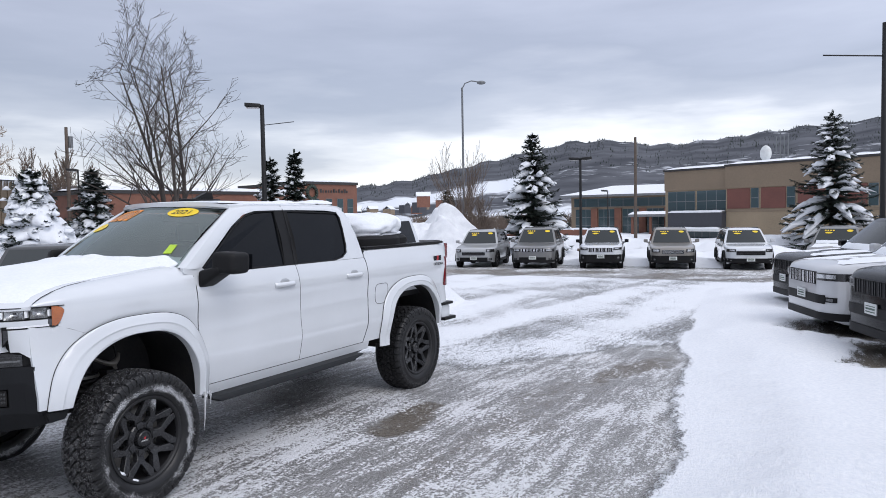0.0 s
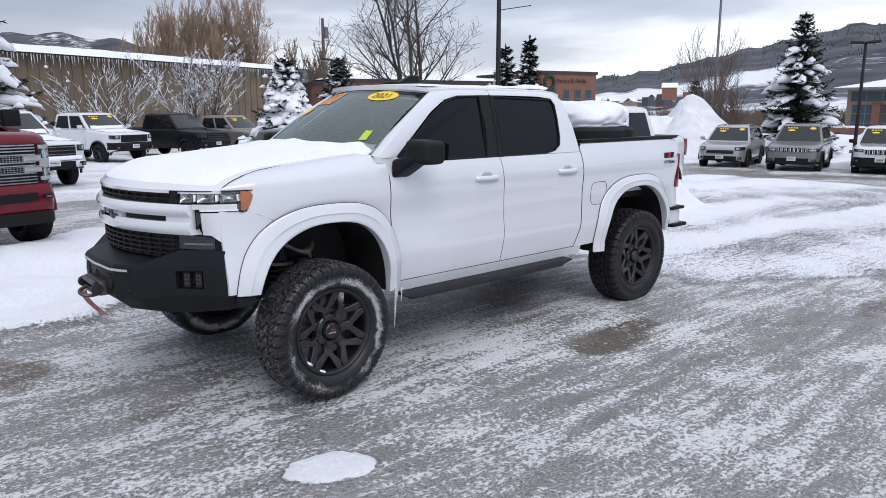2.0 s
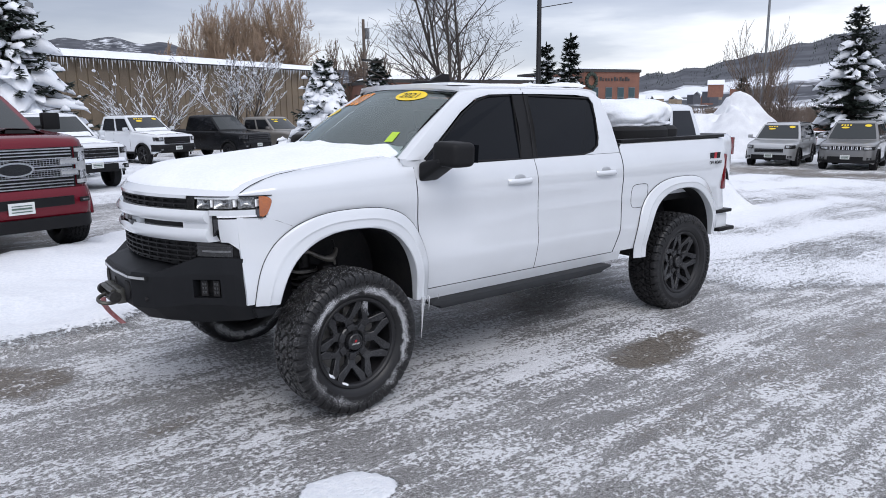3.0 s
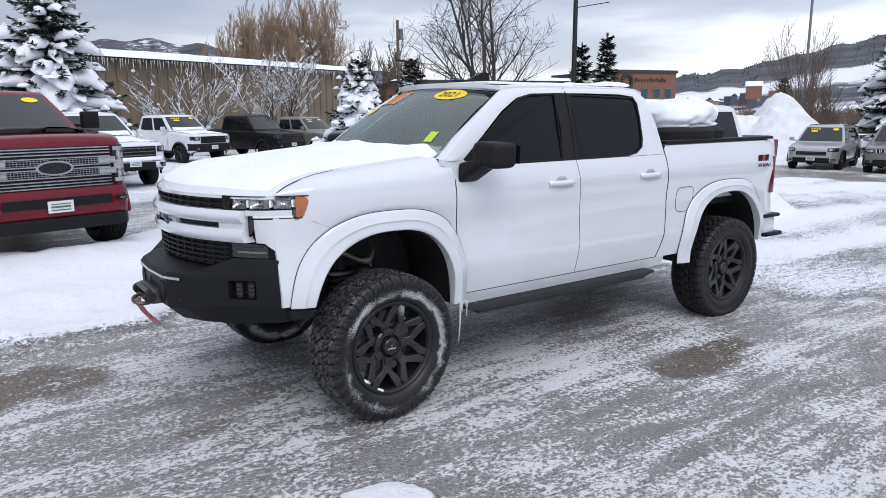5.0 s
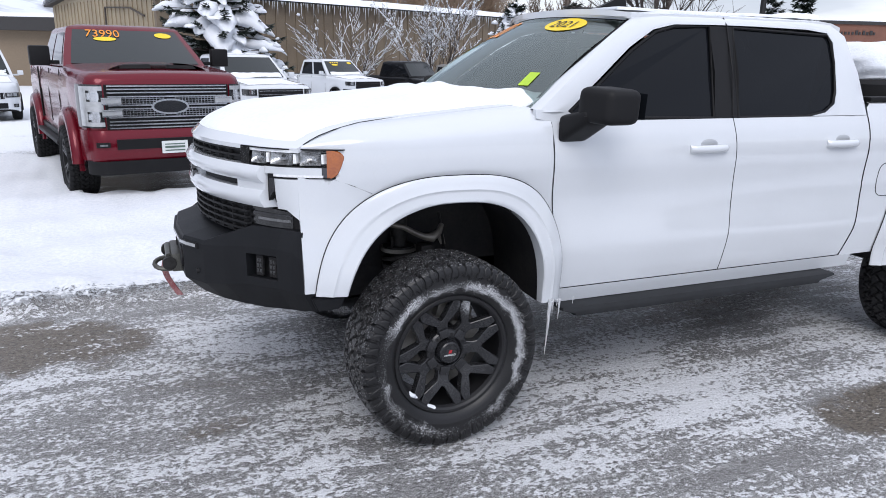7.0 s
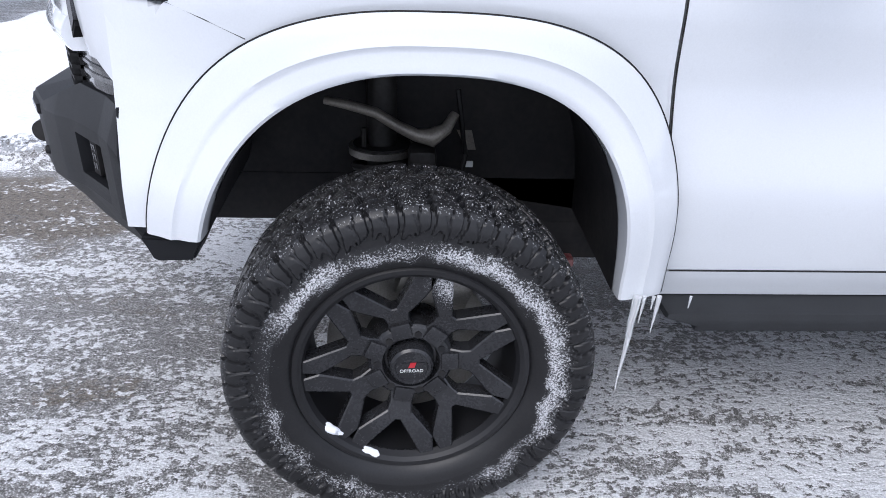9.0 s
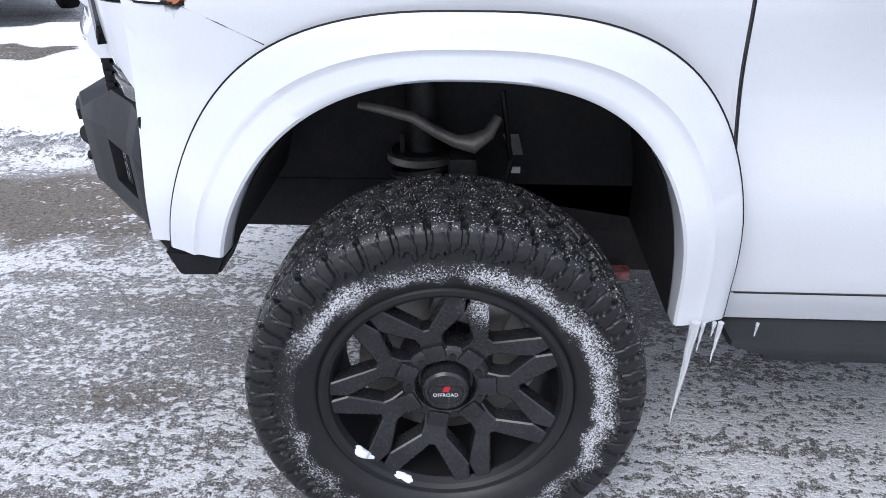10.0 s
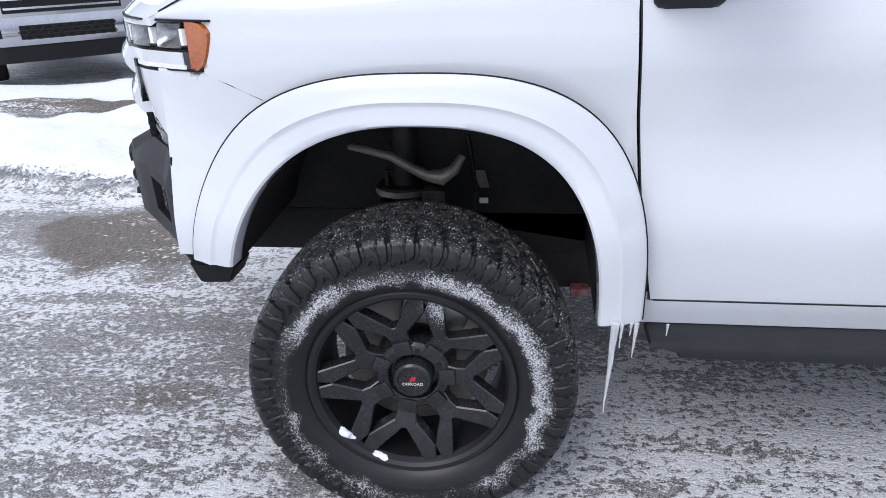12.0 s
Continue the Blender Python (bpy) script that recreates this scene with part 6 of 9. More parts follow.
    bmesh.ops.rotate(bm, verts=bm.verts, cent=(0, 0, 0), matrix=Matrix.Rotation(radians(20), 3, "Y"))
    out["brake_caliper"] = bm
    mats = {"tyre": M_TYRE, "rim": M_LIP, "spokes": M_SPOKES, "hub": M_RIM, "centre_cap": M_RIM, "brake_disc": M_ALU, "brake_caliper": M_ALU}
    return {k: (b, mats.get(k, M_RIM if k.startswith("hub_rib") else M_VOID)) for k, b in out.items()}


truck = build_truck()
slim(truck)
first = None
for wx, s in ((0, -1), (WB, -1), (0, 1), (WB, 1)):
    mtx = Matrix.Translation((wx - 0.012, s * (0.855 if wx else 0.943), HUBZ)) @ (Matrix.Rotation(radians(3.0), 4, "Z") if not wx else Matrix.Identity(4)) @ (Matrix.Rotation(math.pi, 4, "Z") if s > 0 else Matrix.Identity(4))
    if wx == WB:
        mtx = mtx @ Matrix.Rotation(0.5, 4, "Y")
    if first is None:
        first = {}
        for k, (b, mt) in build_wheel_meshes().items():
            o = mesh_ob(k, b, mt, None, angle=20 if k == "tyre" else 22)
            first[k] = o.data
            bpy.data.objects.remove(o)
        bm = text_mesh("OFFROAD", 0.0135, 0.0004)
        bmesh.ops.transform(bm, matrix=Matrix.Translation((0, -0.0968, -0.013)) @ pose(0, 0, 0, 90, 0, 0), verts=bm.verts)
        first["lettering"] = bm
    w = new("wheel", first["tyre"])
    w.parent = truck
    w.matrix_world = mtx
    for k in ("rim", "spokes", "hub", "centre_cap", "brake_disc", "brake_caliper") + tuple("lug_nut%d" % i for i in range(7)) + tuple("hub_rib%d" % i for i in range(7)):
        o = new(k.rstrip("0123456789"), first[k])
        o.parent = w
        if wx and k == "spokes":
            o.material_slots[0].link = "OBJECT"
            o.material_slots[0].material = M_RIM
    if wx:
        w.material_slots[0].link = "OBJECT"
        w.material_slots[0].material = M_TYREBARE
    if wx == 0 and s < 0:
        tagged(w, label="frosted off-road tyre on a matte black alloy wheel")
        part("lettering", first["lettering"], M_PAPER, w, smooth=False)
        for x0, x1, mt in ((-0.024, -0.008, M_DCHROME), (-0.007, 0.006, M_REDINK), (0.007, 0.024, M_DCHROME)):
            bm = bmesh.new()
            slab(bm, [(x0 * 1.2, -0.0965, -0.002), (x1 * 1.2, -0.0965, -0.002), (x1 * 1.2 + 0.005, -0.0965, 0.013), (x0 * 1.2 + 0.005, -0.0965, 0.013)], (0, -0.002, 0))
            part("cap_emblem", bm, mt, w, smooth=False)

# snow lying on the truck


def snow_sheet(name, fn, nu, nv, thick, seed, label, edge=0.12, rag=0.5):
    """A lumpy snow layer over the surface fn, thinning out at its edge."""
    rnd = random.Random(seed)
    off = Vector((rnd.uniform(0, 50), rnd.uniform(0, 50), 0))
    bm = bmesh.new()

    def at(u, v):
        p = Vector(fn(u, v))
        e = min(u, 1 - u, v, 1 - v) / edge
        n0 = noise.noise(p * 2.3 + off) * 0.5 + noise.noise(p * 7 + off) * 0.3 + noise.noise(p * 19 + off) * 0.12
        h = thick(u, v) * (1 + 0.9 * n0)
        e2 = max(0, min(1, e + rag * n0))
        return p + Vector((0, 0, h * math.sqrt(e2) - 0.006 * (1 - min(1, e2 * 2.5))))
    grid(bm, at, nu, nv)
    rim_in(bm, (0, 0, -1), 0.012)
    ob = mesh_ob(name, bm, M_SNOW, None, angle=80)
    return tagged(ob, label, "snow", kind="stuff")


def bonnet_fn(u, v):
    q = (2 * v - 1) * 0.975
    yf, yc = 0.888 * q, 0.772 * q
    u = 0.03 + 0.978 * u
    x0, x1 = nose(yf), 0.20 + 0.26 * q * q
    ze = interp(u, [(0, 1.455), (0.03, 1.476), (0.08, 1.503), (0.16, 1.532), (0.26, 1.556), (1, 1.632)])
    return (x0 + (x1 - x0) * u, yf + (yc - yf) * min(1, u * 2.6) ** 0.8, ze + 0.058 * (1 - q * q) * min(1, u * 5) ** 0.7)


snow_sheet("bonnet_snow", bonnet_fn, 60, 80, lambda u, v: 0.0045 + 0.004 * u + 0.020 * max(0, u - 0.88) / 0.12, 3, "thin layer of snow on the white bonnet", 0.06, 0.05)
snow_sheet("cowl_snow", lambda u, v: (0.13 + 0.30 * (2 * v - 1) ** 2 + 0.20 * u, 0.80 * (2 * v - 1), 1.628 - 0.02 * (2 * v - 1) ** 2 + 0.085 * u), 16, 90,
           lambda u, v: 0.013 + 0.014 * math.sin(v * 23) * math.sin(v * 9 + 1), 8, "ragged snow along the windscreen base", 0.3)
snow_sheet("roof_snow", lambda u, v: (1.12 + 1.55 * u, -0.62 + 1.24 * v, 2.135 + 0.01 * math.sin(3.1 * v)), 40, 36,
           lambda u, v: 0.008 + 0.040 * max(0, u - 0.8) / 0.2 * (0.6 + 0.4 * math.sin(v * 17)), 12, "snow patches on the white cab roof", 0.1)
# spare tyres in the bed under a thick cap of snow
spare = thing("spare_tyre_stack", "black spare tyres lying in the truck bed under snow", "tyre")
bm = bmesh.new()
for sx, sy in ((3.50, -0.42), (3.74, -0.36), (3.62, 0.35)):
    g = bmesh.new()
    lathe(g, [(-0.12, 0.22), (-0.14, 0.27), (-0.14, 0.38), (-0.11, 0.41), (0.11, 0.41), (0.14, 0.38), (0.14, 0.27), (0.12, 0.22)], 40)
    bmesh.ops.transform(g, matrix=Matrix.Translation((sx, sy, 1.62)) @ Matrix.Rotation(radians(90), 4, "X"), verts=g.verts)
    mm = bpy.data.meshes.new("tmp")
    g.to_mesh(mm)
    g.free()
    bm.from_mesh(mm)
    bpy.data.meshes.remove(mm)
box(bm, 3.25, 3.98, -0.7, 0.7, 1.10, 1.45, 0.05)
part("tyre", bm, M_TYREFAR, spare)
bm = bmesh.new()
bmesh.ops.create_icosphere(bm, subdivisions=5, radius=1.0)
for v in bm.verts:
    c = v.co.copy()
    k = (abs(c.x) ** 4 + abs(c.y) ** 4 + abs(c.z) ** 4) ** -0.25
    n0 = noise.noise(c * 1.6 + Vector((4, 2, 1))) * 0.10 + noise.noise(c * 4.0) * 0.05
    c = c * k * (1 + n0)
    v.co = (3.64 + c.x * 0.45, c.y * 0.66, 1.80 + c.z * (0.215 if c.z > 0 else 0.08) * (1 + 0.35 * noise.noise(Vector((c.x * 2.2, c.y * 1.7, 7))))+ 0.02 * c.x)
tagged(mesh_ob("bed_snow", bm, M_SNOW, angle=80), "thick rounded snow cap on the tyres in the bed", "snow")
# two lumps of snow and icicles
for x, z, r in ((-0.224, 0.270, 0.024), (-0.116, 0.187, 0.018)):
    bm = bmesh.new()
    bmesh.ops.create_icosphere(bm, subdivisions=3, radius=r)
    for v in bm.verts:
        v.co *= 1 + 0.45 * noise.noise(v.co * 60 + Vector((x * 90, 0, 0))) + 0.2 * noise.noise(v.co * 170)
        v.co.x, v.co.y, v.co.z = v.co.x * 1.35, v.co.y * 0.6, v.co.z * 0.8 - v.co.x * 0.5
    bmesh.ops.translate(bm, vec=(x, -1.066, z - 0.005), verts=bm.verts)
    tagged(mesh_ob("snow_lump", bm, M_SNOW), "small lump of snow stuck to the wheel rim", "snow")
rnd = random.Random(4)
for x, ln, r in ((0.562, 0.30, 0.0105), (0.580, 0.08, 0.0045), (0.618, 0.11, 0.0058), (0.604, 0.04, 0.004), (0.70, 0.035, 0.003)):
    bm = bmesh.new()
    pts = [(x - 0.06 * ln * k + rnd.uniform(-0.1, 0.1) * r, -1.02 + rnd.uniform(-0.1, 0.1) * r, 0.650 - ln * k) for k in np.linspace(0, 1, 9)]
    tube(bm, pts, [r * (1 - k) + 0.0012 for k in np.linspace(0, 1, 9)], 8)
    tagged(mesh_ob("icicle", bm, M_ICE), "clear icicle hanging from the fender flare", "icicle", "icicles under the flare")

# ---- parked vehicles ----


def place(x, y, hx, hy, z=None):
    """The pose of a vehicle whose nose stands at x, y and points along hx, hy."""
    a = math.atan2(hy, hx) + math.pi
    L = math.hypot(hx, hy)
    cx, cy = x - hx / L * 2.3, y - hy / L * 2.3
    return Matrix.Translation((x, y, (fall(np.float64(cx), np.float64(cy)) if z is None else z))) @ Matrix.Rotation(a, 4, "Z")


WHEEL_CACHE = {}


def far_wheel(parent, x, y, r, width, rim_mat, s, big=False):
    """A road wheel: tyre with shoulder, rim dish, five spokes."""
    key = (round(r, 3), width, rim_mat.name, s, big)
    if key not in WHEEL_CACHE:
        w = width / 2
        rr = r * (0.60 if big else 0.68)
        if big:
            bt = tyre_mesh(380, 0.009)
            bmesh.ops.scale(bt, vec=(r / 0.483, width / 0.33, r / 0.483), verts=bt.verts)
        else:
            bt = bmesh.new()
            lathe(bt, [(-w * 0.8, rr), (-w, rr * 1.08), (-w, r * 0.90), (-w * 0.8, r * 0.98), (0, r), (w * 0.8, r * 0.98), (w, r * 0.9), (w, rr), (w * 0.5, rr * 0.9)], 36)
        br = bmesh.new()
        lathe(br, [(-w * 0.85, rr * 1.02), (-w * 0.8, rr * 0.92), (-w * 0.3, rr * 0.86), (-w * 0.1, rr * 0.3), (-w * 0.1, 0)], 30)
        bs = bmesh.new()
        for k in range(5):
            a = 2 * math.pi * k / 5
            for e in (-0.16, 0.16):
                cyl(bs, (rr * 0.15 * math.cos(a), -w * 0.55, rr * 0.15 * math.sin(a)), (rr * 0.93 * math.cos(a + e), -w * 0.75, rr * 0.93 * math.sin(a + e)), rr * 0.075, rr * 0.06, seg=6)
        cyl(bs, (0, -w * 0.62, 0), (0, -w * 0.3, 0), rr * 0.2, seg=14)
        obs = [mesh_ob("tyre", bt, M_TYREFAR), mesh_ob("rim", br, M_BLACK), mesh_ob("spokes", bs, rim_mat)]
        WHEEL_CACHE[key] = [o.data for o in obs]
        for o in obs:
            bpy.data.objects.remove(o)
    dt, dr, ds = WHEEL_CACHE[key]
    o = new("wheel", dt)
    o.parent = parent
    o.matrix_local = Matrix.Translation((x, y, r)) @ (Matrix.Rotation(math.pi, 4, "Z") if s > 0 else Matrix.Identity(4))
    for nm, d in (("rim", dr), ("spokes", ds)):
        c = new(nm, d)
        c.parent = o
    return o


def car(name, label, cat, m, L=4.7, W=1.9, R=0.36, xf=0.9, xr=3.75, sill=0.28, hood=0.98, hoodr=1.08, belt=1.08, roof=1.70, cowl=1.35, wst=2.05, rt=4.1, rb=4.55,
        body=None, trim=None, rims=None, lamp=(0.72, 0.86, 0.52, 0.93), grille=(0.68, 0.86, 0.50), slats=7, vertical=True, bar=None, intake=(0.40, 0.56, 0.75),
        pickup=None, panes=((0.04, 0.30), (0.34, 0.62), (0.66, 0.92)), plate=True, rails=True, group="", snow=0.0, big=False, lower=None, mirror=None, mouth=None,
        bumper=None, price="bars", snow_top=0.03, fogs=True, plate_up=0.05, valance=None):
    """A parked car or pickup about its nose: x runs back, y across, z up."""
    body, trim, rims, bar, mirror = body or M_SILVER, trim or M_BLACK, rims or M_RIMGREY, bar or M_CHROME, mirror or body or M_BLACK
    t = thing(name, label, cat, group, m)
    hwid = W / 2
    end = pickup or 1e9

    FRONT = [(0, 0.80), (0.05, 0.86), (0.13, 0.92), (0.35, 0.97)] if pickup else [(0, 0.60), (0.035, 0.70), (0.09, 0.79), (0.17, 0.87), (0.28, 0.925), (0.45, 0.97)]

    def ztop(x):
        if x < cowl:
            if pickup:
                return interp(x, [(0, hood - 0.10), (0.05, hood - 0.035), (0.16, hood), (cowl, hoodr)])
            return interp(x, [(0, hood - 0.16), (0.04, hood - 0.095), (0.10, hood - 0.05), (0.20, hood - 0.018), (0.40, hood + 0.01), (cowl, hoodr)])
        return belt

    def wid(x):
        return hwid * interp(x, FRONT + [(0.8, 1.0), (L - 0.5, 1.0), (L - 0.1, 0.965), (L, 0.90)])

    def zlo(x):
        z = interp(x, [(0, sill + 0.10), (0.3, sill + 0.0), (L - 0.4, sill), (L, sill + 0.12)])
        for c in (xf, xr):
            d = abs(x - c) / (R * 1.22)
            if d < 1:
                z = max(z, R * 0.95 + R * 1.24 * math.sqrt(1 - d * d))
        return z
    xs = set(np.linspace(0, L, 30)) | {0.02, 0.05, 0.09, 0.13, 0.17, 0.22, 0.28, 0.36, 0.45, cowl - 0.01, cowl + 0.01}
    for c in (xf, xr):
        xs |= set(c + R * 1.22 * np.cos(np.linspace(0, math.pi, 15))) | {c - R * 1.24, c + R * 1.24}
    xs = sorted(x for x in xs if 0 <= x <= L)
    bm = bmesh.new()
    prof = [(0.0, 0.955), (0.06, 0.975), (0.22, 0.992), (0.45, 0.992), (0.70, 1.0), (0.86, 0.985), (0.95, 0.955), (1.0, 0.89)]
    cols = []
    for x in xs:
        z0, z1, w = zlo(x), ztop(x), wid(x)
        half = [(w * k, z0 + (z1 - z0) * q) for q, k in prof] + [(w * 0.62, z1 + 0.018), (w * 0.30, z1 + 0.028), (0, z1 + 0.03)]
        if x >= cowl:
            half[-3:] = [(w * 0.62, z1), (w * 0.3, z1), (0, z1)]
        ring = [(x, -y, z) for y, z in half] + [(x, y, z) for y, z in half[-2::-1]]
        cols.append([bm.verts.new(p) for p in ring])
    for a, b in zip(cols, cols[1:]):
        for j in range(len(a) - 1):
            bm.faces.new((a[j], b[j], b[j + 1], a[j + 1]))
    bm.faces.new(cols[0])
    bm.faces.new(cols[-1][::-1])
    part("body", bm, body, t)
    # dark underside
    bm = bmesh.new()
    box(bm, 0.25, L - 0.25, -hwid * 0.80, hwid * 0.80, sill + 0.02, min(belt - 0.1, R * 2.0), 0.02)
    part("underbody", bm, M_VOID, t)
    # cabin
    ce = pickup if pickup else rb
    yb, yt = hwid * 0.925, hwid * (0.745 if pickup else 0.715)
    zb, zt = belt - 0.01, roof
    rt_, rb_ = (ce - 0.10, ce) if pickup else (rt, rb)
    bm = bmesh.new()
    ring0 = [(cowl + 0.28 * (abs(q) ** 2) * 0.6 - 0.10, yb * q, zb) for q in np.linspace(-1, 1, 9)]
    n = 10
    mid, rings = 0.55, []

    def outline(k):
        """The cabin's outline at height fraction k, anticlockwise from front left."""
        y = yb + (yt - yb) * k ** 1.15
        x0, x1 = cowl + (wst - cowl) * k, rb_ + (rt_ - rb_) * k
        z = zb + (zt - zb) * k
        f = [(x0 - 0.16 * (1 - 0.35 * k) * (1 - q * q), y * q, z) for q in np.linspace(-1, 1, 9)]
        sd = [(x0 + (x1 - x0) * u, y, z) for u in np.linspace(0, 1, 8)][1:-1]
        bk = [(x1 + 0.06 * (1 - q * q), y * q, z) for q in np.linspace(1, -1, 7)]
        sd2 = [(x1 + (x0 - x1) * u, -y, z) for u in np.linspace(0, 1, 8)][1:-1]
        return f + sd + bk + sd2
    ks = [0, 0.3, 0.6, 0.85, 0.95]
    rings = [[bm.verts.new(p) for p in outline(k)] for k in ks]
    top = outline(0.95)
    cx = sum(p[0] for p in top) / len(top)
    for sc, dz in ((0.95, 0.045), (0.80, 0.075), (0.45, 0.095)):
        rings.append([bm.verts.new((cx + (p[0] - cx) * sc, p[1] * sc, zb + (zt - zb) * 0.95 + dz * (zt - zb) / 0.62)) for p in top])
    for a, b in zip(rings, rings[1:]):
        for j in range(len(a)):
            bm.faces.new((a[j], a[(j + 1) % len(a)], b[(j + 1) % len(a)], b[j]))
    bm.faces.new(rings[-1])
    part("cabin", bm, body, t)

    def glass_patch(nm, f, nu=8, nv=4, mt=None, label=""):
        g = bmesh.new()
        grid(g, f, nu, nv)
        return part(nm, g, mt or M_TINT, t, label)

    def wsf(u, v, o=0.008, q0=-0.90, q1=0.90):
        k = 0.07 + 0.86 * v
        q = q0 + (q1 - q0) * u
        y = yb + (yt - yb) * k ** 1.15
        x0 = cowl + (wst - cowl) * k
        return (x0 - 0.16 * (1 - 0.35 * k) * (1 - q * q) - o, y * q, zb + (zt - zb) * k + o * 0.5)
    wsn = glass_patch("windscreen", wsf, 10, 5, M_CARGLASS, "windscreen with yellow sale stickers")
    glass_patch("rear_window", lambda u, v: (rb_ + (rt_ - rb_) * (0.15 + 0.7 * v) + 0.06 * (1 - (1.7 * u - 0.85) ** 2) + 0.008,
                                            (yb + (yt - yb) * (0.15 + 0.7 * v)) * (1.7 * u - 0.85), zb + (zt - zb) * (0.15 + 0.7 * v)))
    for s in (-1, 1):
        for a, b in panes:
            def pane(u, v, a=a, b=b):
                k = 0.06 + 0.80 * v
                x0, x1 = cowl + (wst - cowl) * k, rb_ + (rt_ - rb_) * k
                ua, ub = a, b
                return (x0 + (x1 - x0) * (ua + (ub - ua) * u), s * (yb + (yt - yb) * k ** 1.15 + 0.006), zb + (zt - zb) * k)
            glass_patch("side_window", pane, 4, 4)
        # mirror
        bm = bmesh.new()
        mz = belt + 0.10
        box(bm, cowl + 0.12, cowl + 0.26, s * (hwid + 0.05), s * (hwid + (0.30 if big else 0.22)), mz - (0.10 if big else 0.06), mz + (0.16 if big else 0.08), 0.03)
        box(bm, cowl + 0.17, cowl + 0.23, s * (hwid - 0.06), s * (hwid + 0.10), mz - 0.08, mz - 0.03, 0.01)
        part("wing_mirror", bm, mirror, t)
        # door gaps
        for q in ([cowl + 0.12, (cowl + ce) / 2 + 0.08, ce - 0.08] if pickup else [cowl + 0.10, (cowl + rb) / 2 - 0.05, xr - R * 0.9]):
            bm = bmesh.new()
            tube(bm, [(q, s * (wid(q) * 0.992 + 0.001), sill + 0.18), (q, s * (wid(q) + 0.001), (sill + belt) / 2 + 0.1), (q, s * (wid(q) * 0.97 + 0.001), belt - 0.05)], 0.006, 4)
            part("door_gap", bm, M_VOID, t)
        for c in (xf, xr):
            far_wheel(t, c, s * (hwid - (0.13 if not big else 0.06)), R, 0.24 if not big else 0.36, rims, s, big)
            bm = bmesh.new()
            pts = [(c + R * 1.25 * math.cos(a), s * (wid(c + R * 1.25 * math.cos(a)) * 0.99 + 0.012), R * 0.95 + R * 1.25 * math.sin(a)) for a in np.linspace(math.pi * 1.02, -0.02 * math.pi, 15)]
            tube(bm, pts, 0.035, 6)
            part("wheel_arch_trim", bm, trim, t)
        bm = bmesh.new()
        box(bm, xf + R * 1.3, xr - R * 1.3, s * (hwid * 0.93), s * (hwid * 1.0), sill - 0.01, sill + (0.12 if not pickup else 0.08), 0.02)
        part("sill_trim", bm, trim if not pickup else M_BLACK, t)
        # lamps
    fx = lambda y: interp(abs(y) / hwid, [(0, -0.012), (FRONT[0][1] * 0.6, -0.004)] + [(b, a) for a, b in FRONT])

    def front(nm, z0, z1, y0, y1, o, mt, dep=0.03, parent=None, label="", nu=10, bulge=0.0):
        g = bmesh.new()
        grid(g, lambda u, v: (fx(y0 + (y1 - y0) * u) - o - bulge * math.sin(math.pi * v), y0 + (y1 - y0) * u, z0 + (z1 - z0) * v), nu, 8 if bulge else 3)
        rim_in(g, (1, 0, 0), dep)
        return part(nm, g, mt, parent or t, label)
    if lower:
        front("lower_cladding", sill + 0.06, lower, -hwid * 0.97, hwid * 0.97, 0.010, trim, 0.05, nu=24)
    if valance:
        front("valance", valance[0], valance[1], -hwid * 0.95, hwid * 0.95, 0.055, M_BLACK, 0.12, nu=24)
    if bumper:
        front("bumper", bumper[0], bumper[1], -hwid * 0.975, hwid * 0.975, (bumper[3] if len(bumper) > 3 else 0.05) - 0.045, bumper[2], 0.10, nu=24, bulge=0.045)
    for s in (-1, 1):
        lm = front("headlamp", lamp[0], lamp[1], s * lamp[2] * hwid, s * lamp[3] * hwid, 0.012, M_LAMPDARK, 0.04, nu=8)
        front("lamp_lens", lamp[0] + 0.035, lamp[1] - 0.02, s * (lamp[2] + 0.05) * hwid, s * (lamp[3] - 0.10) * hwid, 0.018, M_DCHROME if body is M_BLACKP else M_LAMP, 0.02, lm, nu=6)
        if fogs:
            fl = front("fog_lamp", intake[0] + 0.03, intake[1] - 0.03, s * hwid * 0.72, s * hwid * 0.86, 0.018 + (bumper[3] + 0.005 if bumper and len(bumper) > 3 else 0), M_BLACK, 0.03, nu=4)
            front("fog_lens", intake[0] + 0.05, intake[1] - 0.05, s * hwid * 0.75, s * hwid * 0.83, 0.024 + (bumper[3] + 0.005 if bumper and len(bumper) > 3 else 0), M_STRIP, 0.01, fl, nu=3)
    gr = front("grille", grille[0], grille[1], -grille[2] * hwid, grille[2] * hwid, 0.014, M_BLACK, 0.03, nu=12, label=mouth or "dark grille")
    if slats:
        if vertical:
            for k in range(slats):
                y = grille[2] * hwid * (2 * (k + 0.5) / slats - 1)
                wdt = grille[2] * hwid / slats * 0.80
                front("grille_slot_frame", grille[0] + 0.01, grille[1] - 0.01, y - wdt, y - wdt * 0.62, 0.022, bar, 0.02, gr, nu=1)
                front("grille_slot_frame", grille[0] + 0.01, grille[1] - 0.01, y + wdt * 0.62, y + wdt, 0.022, bar, 0.02, gr, nu=1)
        else:
            for k in range(slats):
                z = grille[0] + (grille[1] - grille[0]) * (k + 0.5) / slats
                front("grille_slat", z - 0.012, z + 0.012, -grille[2] * hwid * 0.97, grille[2] * hwid * 0.97, 0.022, bar, 0.02, gr, nu=10)
    front("lower_intake", intake[0], intake[1], -intake[2] * hwid * 0.75, intake[2] * hwid * 0.75, 0.014 + (bumper[3] + 0.004 if bumper and len(bumper) > 3 else 0), M_BLACK, 0.03, nu=12)
